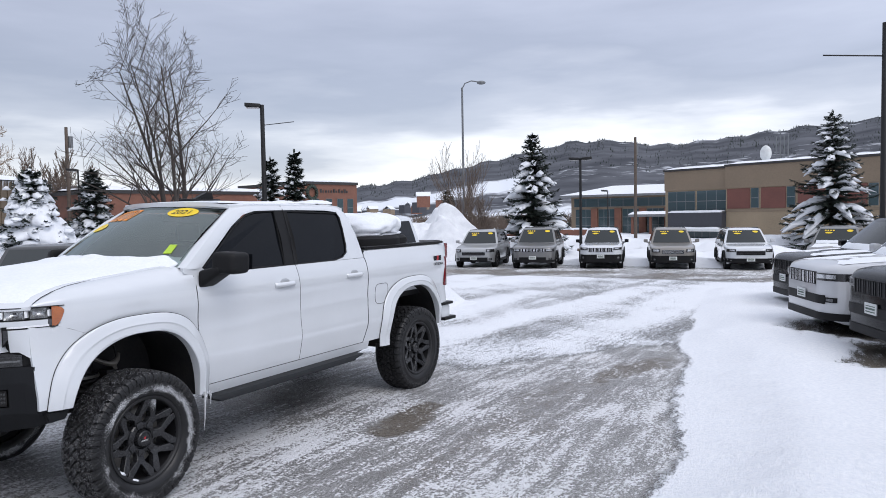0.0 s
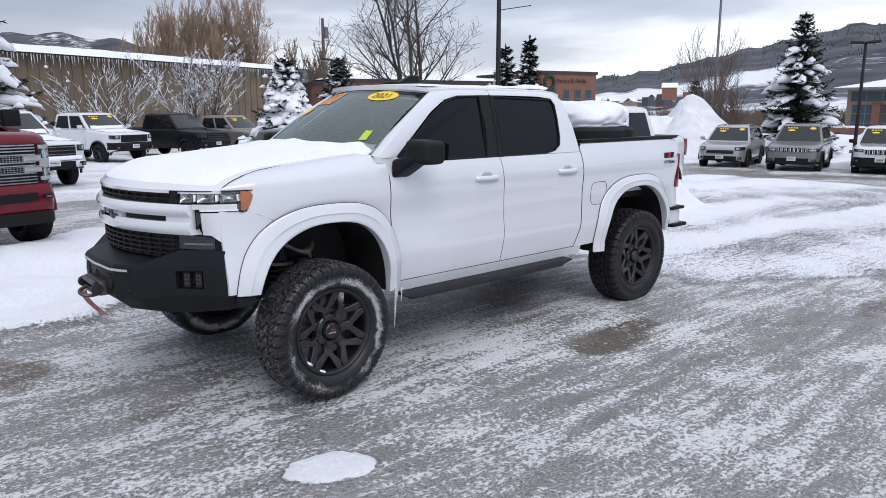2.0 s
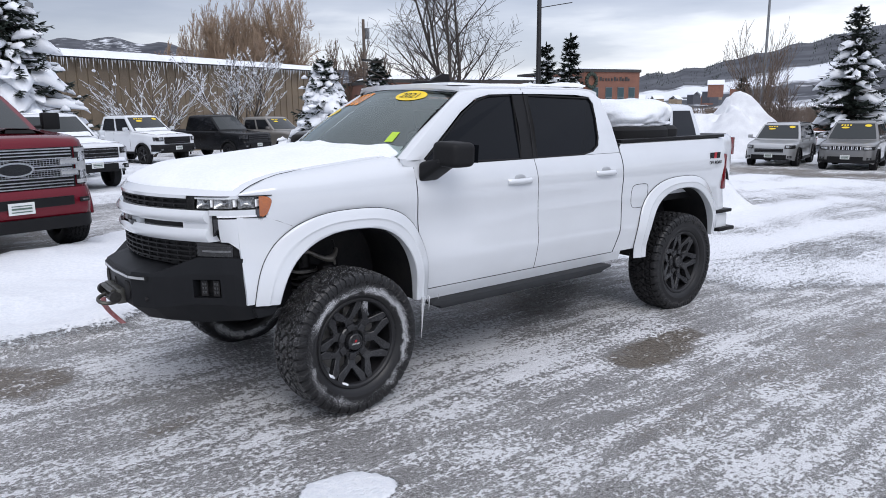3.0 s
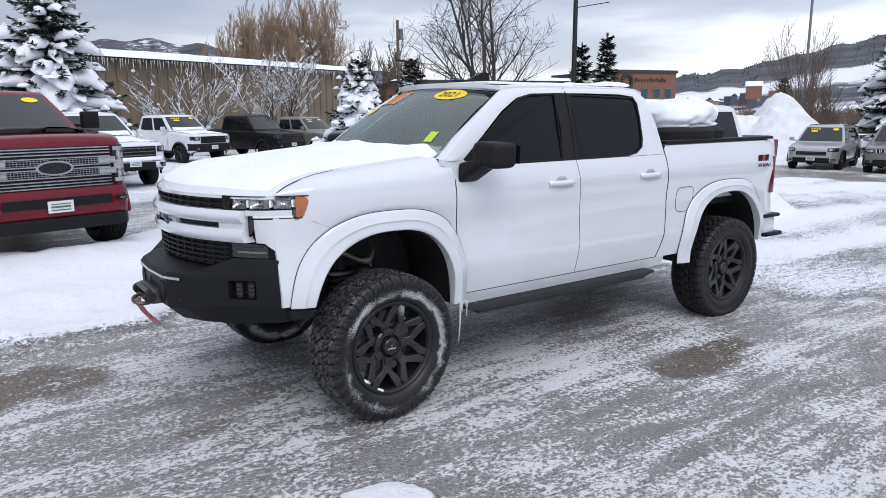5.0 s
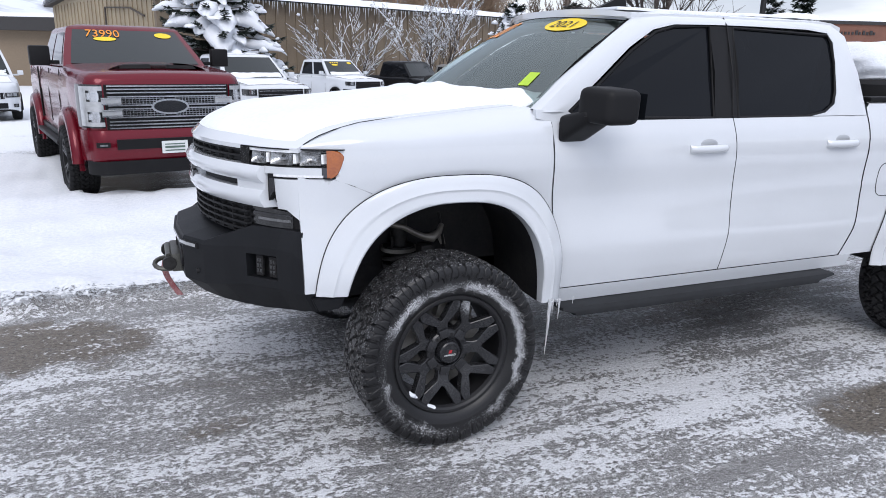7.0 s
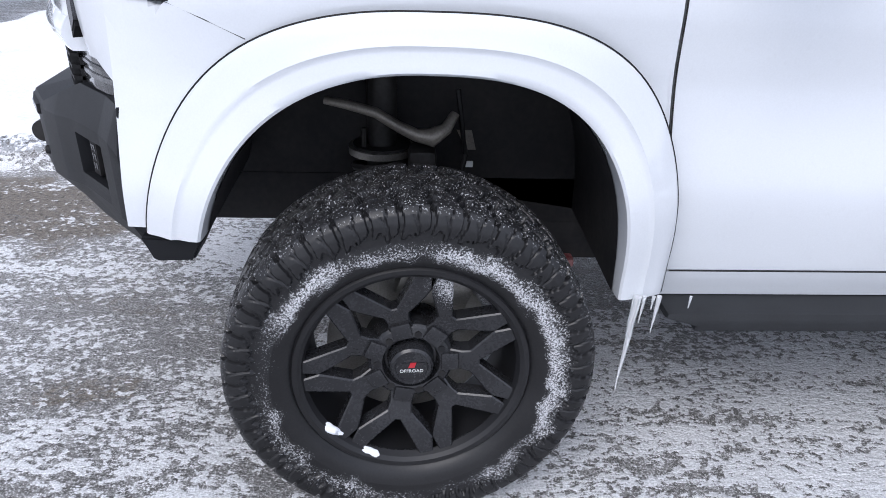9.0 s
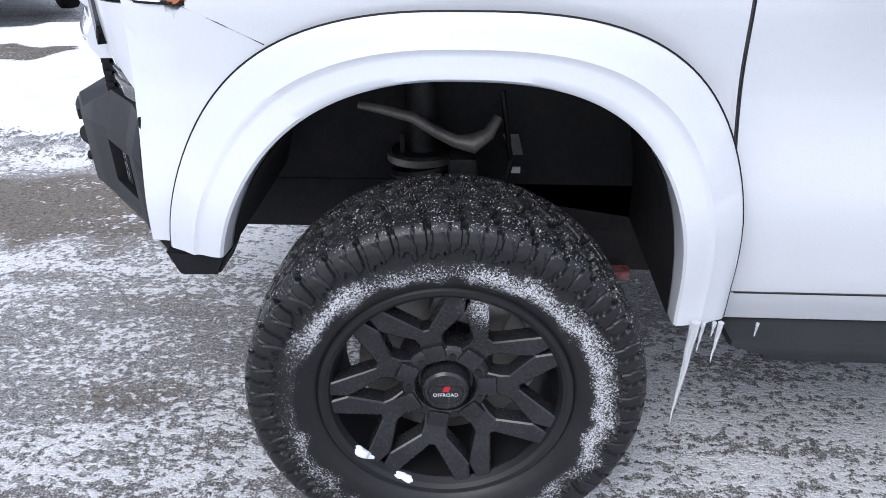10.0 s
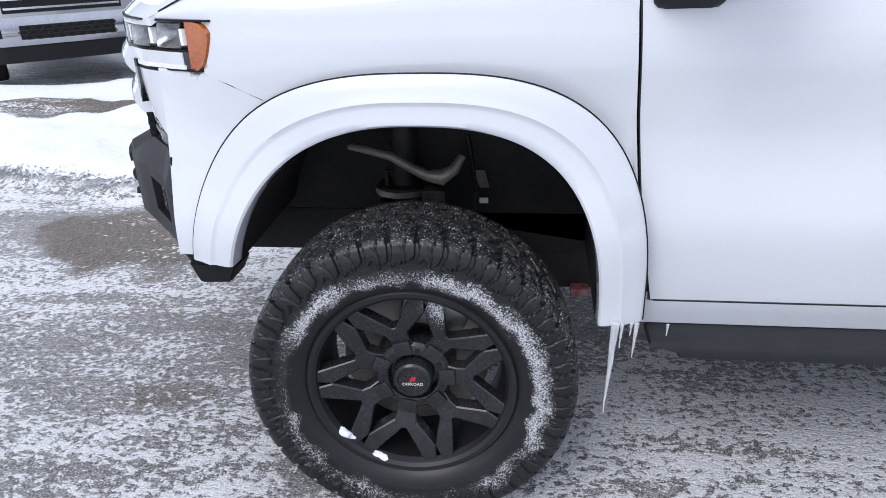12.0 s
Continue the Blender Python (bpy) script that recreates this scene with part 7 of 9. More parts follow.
    if plate:
        zp = (intake[0] + intake[1]) / 2 + plate_up
        off = 0.03 + (bumper[3] if bumper and len(bumper) > 3 else 0)
        p = front("dealer_plate", zp - 0.075, zp + 0.075, -0.155, 0.155, off, M_PAPER, 0.015, nu=3, label="white dealer plate with dark bars")
        for a, b in ((-0.048, -0.034), (-0.012, 0.012), (0.03, 0.042)):
            front("plate_bar", zp + a, zp + b, -0.12, 0.12, off + 0.004, M_GREENINK, 0.004, p, nu=2)
    # stickers on the screen
    if price:
        if price == "bars":
            for k in range(4):
                g = bmesh.new()
                grid(g, lambda u, v, k=k: wsf(0.58 + 0.075 * k + 0.045 * u, 0.84 + 0.08 * v, 0.016), 2, 2)
                part("price_figure", g, M_YELLOW, wsn)
        else:
            g = text_mesh(price, 0.23, 0)
            for p in g.verts:
                p.co = wsf(0.735 - p.co.x * 0.55, 0.87 + p.co.y * 1.35, 0.018)
            part("price_lettering", g, M_ORANGE, wsn, "orange price lettering", smooth=False)
        g = bmesh.new()
        bmesh.ops.create_circle(g, cap_ends=True, segments=20, radius=0.5)
        for p in g.verts:
            p.co = wsf(0.16 + p.co.x * 0.17, 0.86 + p.co.y * 0.16, 0.016)
        part("year_sticker", g, M_YELLOW, wsn, smooth=False)
        g = bmesh.new()
        bmesh.ops.create_circle(g, cap_ends=True, segments=20, radius=0.5)
        for p in g.verts:
            p.co = wsf(0.72 + p.co.x * 0.20, 0.72 + p.co.y * 0.12, 0.016)
        part("sale_sticker", g, M_YELLOW, wsn, smooth=False)
    if rails and not pickup:
        for s in (-1, 1):
            bm = bmesh.new()
            tube(bm, [(wst + 0.15, s * yt * 0.93, roof - 0.01), (wst + 0.28, s * yt * 0.93, roof + 0.045), (rt - 0.3, s * yt * 0.93, roof + 0.045), (rt - 0.15, s * yt * 0.93, roof)], 0.018, 6)
            part("roof_rail", bm, M_BLACK, t)
    if pickup:
        bm = bmesh.new()
        box(bm, pickup + 0.10, L - 0.08, -hwid * 0.80, hwid * 0.80, belt - 0.02, belt + 0.012, 0.004)
        part("bed_cover", bm, M_BLACK, t)
        for s in (-1, 1):
            bm = bmesh.new()
            tube(bm, [(pickup + 0.03, s * hwid * 1.0, sill + 0.15), (pickup + 0.03, s * hwid * 1.004, belt - 0.05)], 0.012, 4)
            part("bed_gap", bm, M_VOID, t)
    for s in (-1, 1):
        bm = bmesh.new()
        box(bm, L - 0.10, L + 0.005, s * hwid * 0.74, s * hwid * 0.95, belt - 0.42, belt - 0.06, 0.02)
        part("tail_lamp", bm, M_REDLENS, t)
    # snow lying on top
    if snow:
        def heap(nm, f, nu, nv, th, seed):
            off = Vector((seed * 3.7, seed * 1.3, 0))
            g = bmesh.new()

            def at(u, v):
                p = Vector(f(u, v))
                e = min(u, 1 - u, v, 1 - v) / 0.14
                n0 = noise.noise(p * 2.1 + off) * 0.6 + noise.noise(p * 6 + off) * 0.4
                return p + Vector((0, 0, max(-0.012, th * (1 + 0.8 * n0) * math.sqrt(max(0, min(1, e + 0.9 * n0))))))
            grid(g, at, nu, nv)
            part(nm, g, M_SNOW, t, "patchy snow")
        heap("snow_on_roof", lambda u, v: (wst + 0.05 + (rt_ - wst - 0.1) * u, yt * 0.9 * (2 * v - 1), roof + 0.022 * (roof - belt) / 0.6 - 0.03 * (2 * v - 1) ** 2), 14, 14, snow_top * snow, 3.1)
        heap("snow_on_bonnet", lambda u, v: (0.30 + (cowl - 0.38) * u, wid(0.5) * 0.78 * (2 * v - 1), ztop(0.30 + (cowl - 0.38) * u) + 0.024 - 0.01 * (2 * v - 1) ** 2), 14, 16, 0.018 * snow, 7.9)
        heap("snow_at_screen", lambda u, v: wsf(0.03 + 0.94 * v, -0.03 + 0.22 * u, 0.006), 6, 22, 0.03 * snow, 5.3)
    return t


HB = (0.25, -0.968)
PICK = dict(L=5.85, W=2.03, R=0.40, xf=0.98, xr=4.60, sill=0.46, hood=1.22, hoodr=1.33, belt=1.36, roof=1.98, cowl=1.62, wst=2.35, pickup=3.95,
            panes=((0.05, 0.46), (0.52, 0.92)), lamp=(0.98, 1.14, 0.66, 0.95), grille=(0.86, 1.14, 0.62), intake=(0.56, 0.72, 0.75), trim=M_BLACK, vertical=False)
# red lifted pickup
ford = car("pickup_truck", "dark red lifted pickup truck with chrome grille, parked in snow", "pickup truck", place(-1.02, 5.62, 0.20, -0.98, 0.03), **{**PICK, **dict(
    L=6.25, W=2.05, R=0.47, xf=1.0, xr=5.05, sill=0.66, hood=1.60, hoodr=1.68, belt=1.66, roof=2.19, cowl=1.62, wst=2.42, pickup=4.15, body=M_RED, rims=M_RIM, big=True,
    lamp=(0.96, 1.47, 0.74, 0.975), grille=(0.94, 1.47, 0.72), slats=0, intake=(0.705, 0.825, 0.86), bumper=(0.56, 0.93, M_RED, 0.09), price="73990", mirror=M_BLACK, snow=0.0,
    trim=M_RED, fogs=True, plate_up=-0.05)})


def ford_face(t):
    """The red pickup's chrome grille, oval, scoop and black lower valance."""
    hwid = 1.025
    fx = lambda y: interp(abs(y) / hwid, [(0, -0.012), (0.5, -0.004), (0.80, 0.0), (0.86, 0.05), (0.92, 0.13), (0.97, 0.35)])

    def front(nm, z0, z1, y0, y1, o, mt, dep, parent, nu=10, label=""):
        g = bmesh.new()
        grid(g, lambda u, v: (fx(y0 + (y1 - y0) * u) - o, y0 + (y1 - y0) * u, z0 + (z1 - z0) * v), nu, 2)
        rim_in(g, (1, 0, 0), dep)
        return part(nm, g, mt, parent, label)
    for z in (0.955, 0.995, 1.035, 1.082, 1.185, 1.225, 1.328, 1.375, 1.415, 1.452):
        front("grille_bar", z - 0.008, z + 0.008, -0.71, 0.71, 0.035, M_CHROME, 0.03, t, 16, "chrome grille bar")
    for z0, z1 in ((1.092, 1.176), (1.234, 1.318)):
        for s in (-1, 1):
            for r in range(3):
                zz = z0 + (z1 - z0) * (r + 0.5) / 3
                front("mesh_bar", zz - 0.0035, zz + 0.0035, s * 0.06, s * 0.56, 0.026, M_LAMP, 0.01, t, 6)
            for k in range(13):
                y = s * (0.075 + 0.0395 * k)
                front("mesh_bar", z0, z1, y - 0.0035, y + 0.0035, 0.027, M_LAMP, 0.01, t, 1)
            front("lamp_wing", z0, z1, s * 0.56, s * 0.78, 0.04, M_LED, 0.03, t, 6, "clear lamp block")
            for q in (z0 + 0.012, z1 - 0.012):
                front("wing_rib", q - 0.005, q + 0.005, s * 0.565, s * 0.775, 0.046, M_CHROME, 0.01, t, 6)
    for s in (-1, 1):
        for z0, z1 in ((0.98, 1.03), (1.15, 1.27), (1.40, 1.45)):
            front("lamp_bar", z0, z1, s * 0.76, s * 0.96, 0.030, M_LED, 0.03, t, 8)
        for z0, z1 in ((1.055, 1.125), (1.295, 1.37)):
            front("lamp_block", z0, z1, s * 0.80, s * 0.93, 0.028, M_LAMP, 0.03, t, 8)
        front("lamp_edge", 0.98, 1.45, s * 0.925, s * 0.975, 0.032, M_LED, 0.03, t, 4)
    g = bmesh.new()
    bmesh.ops.create_circle(g, cap_ends=True, segments=40, radius=1.0)
    for p in g.verts:
        p.co = (-0.065, p.co.x * 0.225, 1.205 + p.co.y * 0.095)
    rim_in(g, (1, 0, 0), 0.04)
    ov = part("oval_badge", g, M_CHROME, t, "chrome and dark oval badge")
    g = bmesh.new()
    bmesh.ops.create_circle(g, cap_ends=True, segments=40, radius=1.0)
    for p in g.verts:
        p.co = (-0.069, p.co.x * 0.195, 1.205 + p.co.y * 0.073)
    fld = part("badge_field", g, M_DCHROME, ov, smooth=False)
    front("valance", 0.40, 0.565, -0.96, 0.96, 0.075, M_BLACK, 0.12, t, 20, "black lower valance")
    # bonnet scoop; dark plates paint the shade in its two mouths
    g = bmesh.new()
    grid(g, lambda u, v: (0.42 + 1.0 * v, (0.60 - 0.10 * v) * (2 * u - 1), 1.632 + 0.042 * v + (0.088 - 0.04 * v) * (1 - abs(2 * u - 1) ** 4)), 20, 10)
    part("bonnet_scoop", g, M_RED, t)
    for s in (-1, 1):
        g = bmesh.new()
        slab(g, [(0.404, s * 0.09, 1.655), (0.404, s * 0.47, 1.648), (0.412, s * 0.43, 1.692), (0.412, s * 0.11, 1.702)], (0.02, 0, 0))
        part("scoop_mouth", g, M_VOID, t, smooth=False)
        for c in (1.0, 5.05):
            g = bmesh.new()
            pts = [(c + 0.60 * math.cos(a), s * 1.035, 0.50 + 0.585 * math.sin(a)) for a in np.linspace(math.pi * 1.0, 0.0, 23)]
            tube(g, pts, 0.080, 10)
            part("fender_flare", g, M_RED, t)
        g = bmesh.new()
        box(g, 1.75, 4.3, s * 0.95, s * 1.12, 0.60, 0.66, 0.02)
        part("running_board", g, M_BLACK, t)


ford_face(ford)


def mesh_intake(t, z0, z1, half, x):
    """Honeycomb bars across a lower intake."""
    for r in range(3):
        for k in range(9):
            y = -half + 2 * half * (k + 0.5 * (r % 2)) / 8.5
            zz = z0 + (z1 - z0) * (r + 0.5) / 3
            g = bmesh.new()
            h, w = (z1 - z0) / 6.5, half / 9.5
            pts = [(x, y - w, zz), (x, y - w * 0.5, zz + h), (x, y + w * 0.5, zz + h), (x, y + w, zz), (x, y + w * 0.5, zz - h), (x, y - w * 0.5, zz - h)]
            tube(g, pts + pts[:1], 0.006, 4)
            part("mesh_cell", g, M_UNDER, t)


# white pickups and dark ones in the rows behind
car("pickup_truck", "white pickup truck with chrome grille and snowy windscreen", "pickup truck", place(2.05, 15.4, *HB), **{**PICK, **dict(
    body=M_WHITE, rims=M_RIMGREY, slats=3, bar=M_CHROME, bumper=(0.62, 0.86, M_CHROME, 0.06), snow=1.6, price="")})
car("pickup_truck", "white off-road pickup truck with black grille and price sticker", "pickup truck", place(7.45, 25.6, 0.33, -0.94), **{**PICK, **dict(
    body=M_WHITE, rims=M_RIM, slats=2, bar=M_DCHROME, bumper=(0.56, 0.84, M_BLACK, 0.06), snow=0.7)})
car("pickup_truck", "dark grey pickup truck with roof marker lamps", "pickup truck", place(11.9, 27.6, 0.36, -0.93), **{**PICK, **dict(
    body=M_BLACKP, rims=M_RIM, slats=3, bar=M_DCHROME, roof=2.03, bumper=(0.60, 0.86, M_BLACKP, 0.06), snow=0.0, price="")})
car("pickup_truck", "dark brown pickup truck with yellow price sticker", "pickup truck", place(15.3, 28.9, 0.36, -0.93), **{**PICK, **dict(body=M_TAUPE, rims=M_RIMGREY, slats=3, bumper=(0.60, 0.86, M_CHROME, 0.06), snow=0.0)})
car("saloon_car", "dark saloon car parked behind the white pickup", "car", place(4.6, 8.3, -0.6, -0.8), body=M_DARKGREY, L=4.7, W=1.86, roof=1.50, hood=0.90, hoodr=0.98, belt=0.98, cowl=1.25, wst=2.0, rt=3.7, rb=4.35, snow=0.3, price="", rails=False)
car("pickup_truck", "white pickup truck with roof rack parked behind the snow bank", "pickup truck", place(6.3, 3.6, -0.985, -0.10), **{**PICK, **dict(L=5.4, body=M_WHITE, rims=M_RIMGREY, snow=1.0, price="", roof=2.02, belt=1.44, hood=1.25, hoodr=1.38)})
silver_pickup = car("pickup_truck", "silver pickup truck with chrome bumper and grille", "pickup truck", place(-5.5, 5.85, 0.62, -0.785, 0.03), **{**PICK, **dict(
    body=M_SILVER, rims=M_RIMGREY, R=0.42, sill=0.52, slats=3, hood=1.28, hoodr=1.38, belt=1.40, roof=2.02, bumper=(0.50, 0.86, M_BCHROME, 0.08), valance=(0.33, 0.515), intake=(0.60, 0.76, 0.70), grille=(0.90, 1.22, 0.66),
    lamp=(1.04, 1.20, 0.70, 0.96), snow=0.8, price="", plate=False)})
mesh_intake(silver_pickup, 0.60, 0.76, 0.50, -0.115)
car("delivery_van", "white van with ladder racks dusted with snow", "van", place(-5.6, 20.6, *HB), L=5.6, W=2.0, R=0.37, xr=4.5, hood=1.15, hoodr=1.30, belt=1.30, roof=2.15, cowl=1.1, wst=1.75, rt=5.45, rb=5.58,
    body=M_WHITE, panes=((0.04, 0.24),), price="", snow=1.2)
# row of crossovers facing the lane
HR = (-0.965, -0.26)
ROW = "crossovers parked in a row"
car("crossover_car", "silver crossover with rounded bonnet and yellow sticker", "car", place(25.7, 9.75, *HR), body=M_SILVER, W=1.94, roof=1.68, hood=0.94, hoodr=1.06, grille=(0.62, 0.76, 0.55), slats=2, vertical=False, bar=M_DCHROME,
    lamp=(0.76, 0.90, 0.60, 0.94), intake=(0.36, 0.52, 0.9), group=ROW, snow=0.0)
car("crossover_car", "grey crossover with seven-slot grille and roof rack", "car", place(25.5, 6.75, *HR), body=M_GREY, W=1.94, roof=1.76, hood=1.02, hoodr=1.12, belt=1.12, grille=(0.80, 0.94, 0.52), bar=M_CHROME, intake=(0.42, 0.56, 0.8), lower=0.44,
    group=ROW, snow=0.0, lamp=(0.80, 0.92, 0.56, 0.94))
car("crossover_car", "white crossover with black seven-slot grille and bonnet decal", "car", place(26.4, 4.0, *HR), body=M_WHITE, W=1.86, roof=1.70, hood=1.02, hoodr=1.10, grille=(0.78, 0.94, 0.56), bar=M_CHROME, lower=0.66, intake=(0.44, 0.62, 0.8),
    group=ROW, snow=0.0, mirror=M_BLACK, lamp=(0.86, 0.96, 0.58, 0.94))
car("crossover_car", "grey-brown estate crossover with black cladding and roof rails", "car", place(27.15, 1.15, *HR), body=M_TAUPE, L=4.86, W=1.87, roof=1.68, hood=0.98, hoodr=1.08, grille=(0.70, 0.86, 0.46), slats=2, vertical=False, lower=0.62, intake=(0.38, 0.54, 0.9),
    group=ROW, snow=0.0, lamp=(0.76, 0.90, 0.56, 0.94))
car("crossover_car", "white crossover with dark oval grille", "car", place(27.9, -1.75, *HR), body=M_WHITE, L=4.6, W=1.88, roof=1.66, hood=0.98, hoodr=1.07, grille=(0.66, 0.82, 0.58), slats=1, vertical=False, bar=M_DCHROME, lower=0.52, intake=(0.36, 0.50, 0.8),
    group=ROW, snow=0.0, lamp=(0.78, 0.90, 0.60, 0.94))
car("crossover_car", "dark crossover with yellow sticker, parked beside a spruce", "car", place(27.6, -4.6, -0.99, 0.1), body=M_GREY, roof=1.70, group=ROW, snow=0.6)
# large sport-utilities on the bank
HW = (-0.42, 0.905)
SUV = dict(L=5.4, W=2.08, R=0.41, xf=0.95, xr=4.05, sill=0.26, hood=1.20, hoodr=1.28, belt=1.27, roof=1.92, cowl=1.55, wst=2.25, rt=4.9, rb=5.25, lamp=(0.955, 1.075, 0.50, 0.955), grille=(0.88, 1.085, 0.48), intake=(0.58, 0.72, 0.95), rims=M_RIM, lower=0.44)
LG = "large sport-utility vehicles on the snow bank"
car("sport_utility", "black sport-utility vehicle with snow on its bonnet", "car", place(13.9, -4.05, *HW), **{**SUV, **dict(body=M_BLACKP, bar=M_BLACKP, group=LG, snow=0.3, price="")})
car("sport_utility", "silver-white sport-utility vehicle with chrome-framed grille", "car", place(10.35, -4.62, *HW), **{**SUV, **dict(body=M_PEARL, bar=M_CHROME, group=LG, snow=0.35, price="")})
car("sport_utility", "glossy black sport-utility vehicle with slotted grille", "car", place(7.95, -5.60, *HW), **{**SUV, **dict(body=M_BLACKP, bar=M_BLACKP, group=LG, snow=0.0, price="")})

# ---- buildings ----


def wall_frame(a, b, z0):
    """A frame whose x runs from a to b along a wall's foot, y into the building, z up, and the wall's length."""
    d = Vector((b[0] - a[0], b[1] - a[1], 0))
    ang = math.atan2(d.y, d.x)
    return Matrix.Translation((a[0], a[1], z0)) @ Matrix.Rotation(ang, 4, "Z"), d.length


M_TANMETAL = mat("tan_ribbed_metal", (0.20, 0.155, 0.105), 0.55, 0.2, (0.135, 0.105, 0.075), 0.6, 14, bump=0.15)
M_TANEND = mat("pale_tan_metal", (0.34, 0.28, 0.19), 0.6, 0.1, (0.27, 0.22, 0.15), 0.6, 14)
M_BRICK = mat("red_brown_brick", (0.22, 0.10, 0.068), 0.85, 0, (0.15, 0.07, 0.05), 1.2, 22, bump=0.3)
M_TANSTONE = mat("tan_block_stone", (0.34, 0.27, 0.185), 0.85, 0, (0.24, 0.19, 0.13), 0.5, 9, bump=0.2)
M_TANBAND = mat("brown_tan_stucco", (0.24, 0.185, 0.13), 0.85, 0, (0.20, 0.155, 0.11), 0.4, 9)
M_REDPANEL = mat("dark_red_panel", (0.17, 0.065, 0.05), 0.7, 0, (0.13, 0.05, 0.04), 0.8, 12)
M_SLATE = mat("dark_slate_cladding", (0.06, 0.062, 0.075), 0.6, 0.1)
M_WINDOW = glass("bluish_window_glass", (0.055, 0.085, 0.095), 0.06)
M_FRAME = mat("grey_window_frame", (0.20, 0.21, 0.22), 0.5, 0.3)
M_DARKROOF = mat("dark_roof_edge", (0.035, 0.033, 0.033), 0.6)


def bframe(name, label, m):
    return thing(name, label, "building", m=m)


def bbox(name, parent, x0, x1, y0, y1, z0, z1, mt, bevel=0.0, label=""):
    bm = bmesh.new()
    box(bm, x0, x1, y0, y1, z0, z1, bevel)
    return part(name, bm, mt, parent, label, smooth=False)


def bwindow(parent, x0, x1, z0, z1, cols=1, rows=1, y=0.0, fr=0.06):
    """A glazed opening: pane set back in a proud frame with bars."""
    w = bbox("window", parent, x0, x1, y - 0.06, y + 0.05, z0, z1, M_FRAME)
    for i in range(cols):
        for j in range(rows):
            a, b = x0 + (x1 - x0) * i / cols + fr / 2, x0 + (x1 - x0) * (i + 1) / cols - fr / 2
            c, d = z0 + (z1 - z0) * j / rows + fr / 2, z0 + (z1 - z0) * (j + 1) / rows - fr / 2
            bbox("pane", w, a, b, y - 0.068, y - 0.03, c, d, M_WINDOW)
    return w


def snow_ridge(parent, x0, x1, y0, y1, z, h, seed=1, nm="roof_snow"):
    bm = bmesh.new()
    n = max(6, int((x1 - x0) / 0.4))

    def at(u, v):
        x, y = x0 + (x1 - x0) * u, y0 + (y1 - y0) * v
        e = min(1, min(v, 1 - v) / 0.12, min(u, 1 - u) / 0.01 + 0.2)
        return (x, y, z + h * math.sqrt(max(e, 0)) * (1 + 0.35 * noise.noise(Vector((x * 0.8, y * 0.8, seed)))) + 0.0)
    grid(bm, at, n, 8)
    return part(nm, bm, M_SNOW, parent, "roof snow")


# long ribbed-metal warehouse behind the pickups
z0 = -0.6
WA, WB_ = (-0.45, 34.3), (24.0, 43.7)
m, ln = wall_frame(WA, WB_, z0)
wh = bframe("warehouse", "long tan ribbed-metal warehouse with icicles under its snowy roof", m)
H = 5.35
bbox("long_wall", wh, 0, ln, 0.0, 0.25, 0, H, M_TANMETAL)
bbox("end_wall", wh, 0, 0.25, 0.25, 16, 0, H, M_TANEND)
for k in range(int(ln / 0.62)):
    bbox("wall_rib", wh, 0.25 + k * 0.62, 0.31 + k * 0.62, -0.05, 0.0, 0.0, H - 0.05, M_TANMETAL)
for k in range(26):
    bbox("end_rib", wh, -0.05, 0.0, 0.4 + k * 0.6, 0.46 + k * 0.6, 0, H, M_TANEND)
bm = bmesh.new()
poly(bm, [(-0.01, 0, H), (-0.01, 16, H), (-0.01, 8, H + 0.75)])
rim_in(bm, (1, 0, 0), 0.2)
part("gable", bm, M_TANEND, wh, smooth=False)
bm = bmesh.new()
slab(bm, [(-0.4, -0.45, H - 0.08), (ln, -0.45, H - 0.08), (ln, 8, H + 0.78), (-0.4, 8, H + 0.78)], (0, 0, 0.12))
slab(bm, [(-0.4, 16.45, H - 0.08), (ln, 16.45, H - 0.08), (ln, 8, H + 0.78), (-0.4, 8, H + 0.78)], (0, 0, 0.12))
part("roof", bm, M_DARKROOF, wh, smooth=False)
bm = bmesh.new()
for sgn in (0, 1):
    def rs(u, v, sgn=sgn):
        x = -0.45 + (ln + 0.45) * u
        yy = -0.55 + 8.6 * v
        zz = H - 0.06 + (yy + 0.45) * 0.1 + 0.02
        th = (0.30 + 0.10 * noise.noise(Vector((x * 0.5, yy, 3)))) * min(1, math.sqrt(max(0.0, v) / 0.03))
        return (x, yy if not sgn else 16 - yy, zz + (0.05 if v == 0 else th))
    grid(bm, rs, 90, 30)
part("roof_snow", bm, M_SNOW, wh, "thick roof snow")
rnd = random.Random(11)
for k in range(150):
    x = ln * k / 150 + rnd.uniform(0, 0.14)
    h = rnd.choice([0.15, 0.25, 0.4, 0.7, 0.5, 0.3])
    bm = bmesh.new()
    cyl(bm, (x, -0.47, H - 0.06), (x, -0.47, H - 0.06 - h), 0.035, 0.004, seg=5)
    part("icicle", bm, M_ICE, wh)
for x0, x1 in ((3.2, 4.0), (5.2, 6.0)):
    bbox("end_window", wh, -0.06, 0.01, x0, x1, 2.2, 3.6, M_SNOW)
    bbox("end_door", wh, -0.05, 0.01, x0 - 1.1, x0 - 0.2, 1.8, 3.3, M_BARK)
bm = bmesh.new()
tube(bm, [(-0.10, 1.2, 4.3), (-0.10, 3.0, 4.75), (-0.10, 6.5, 4.9), (-0.10, 6.6, 2.5)], 0.05, 6)
part("flue_pipe", bm, M_BARK, wh)

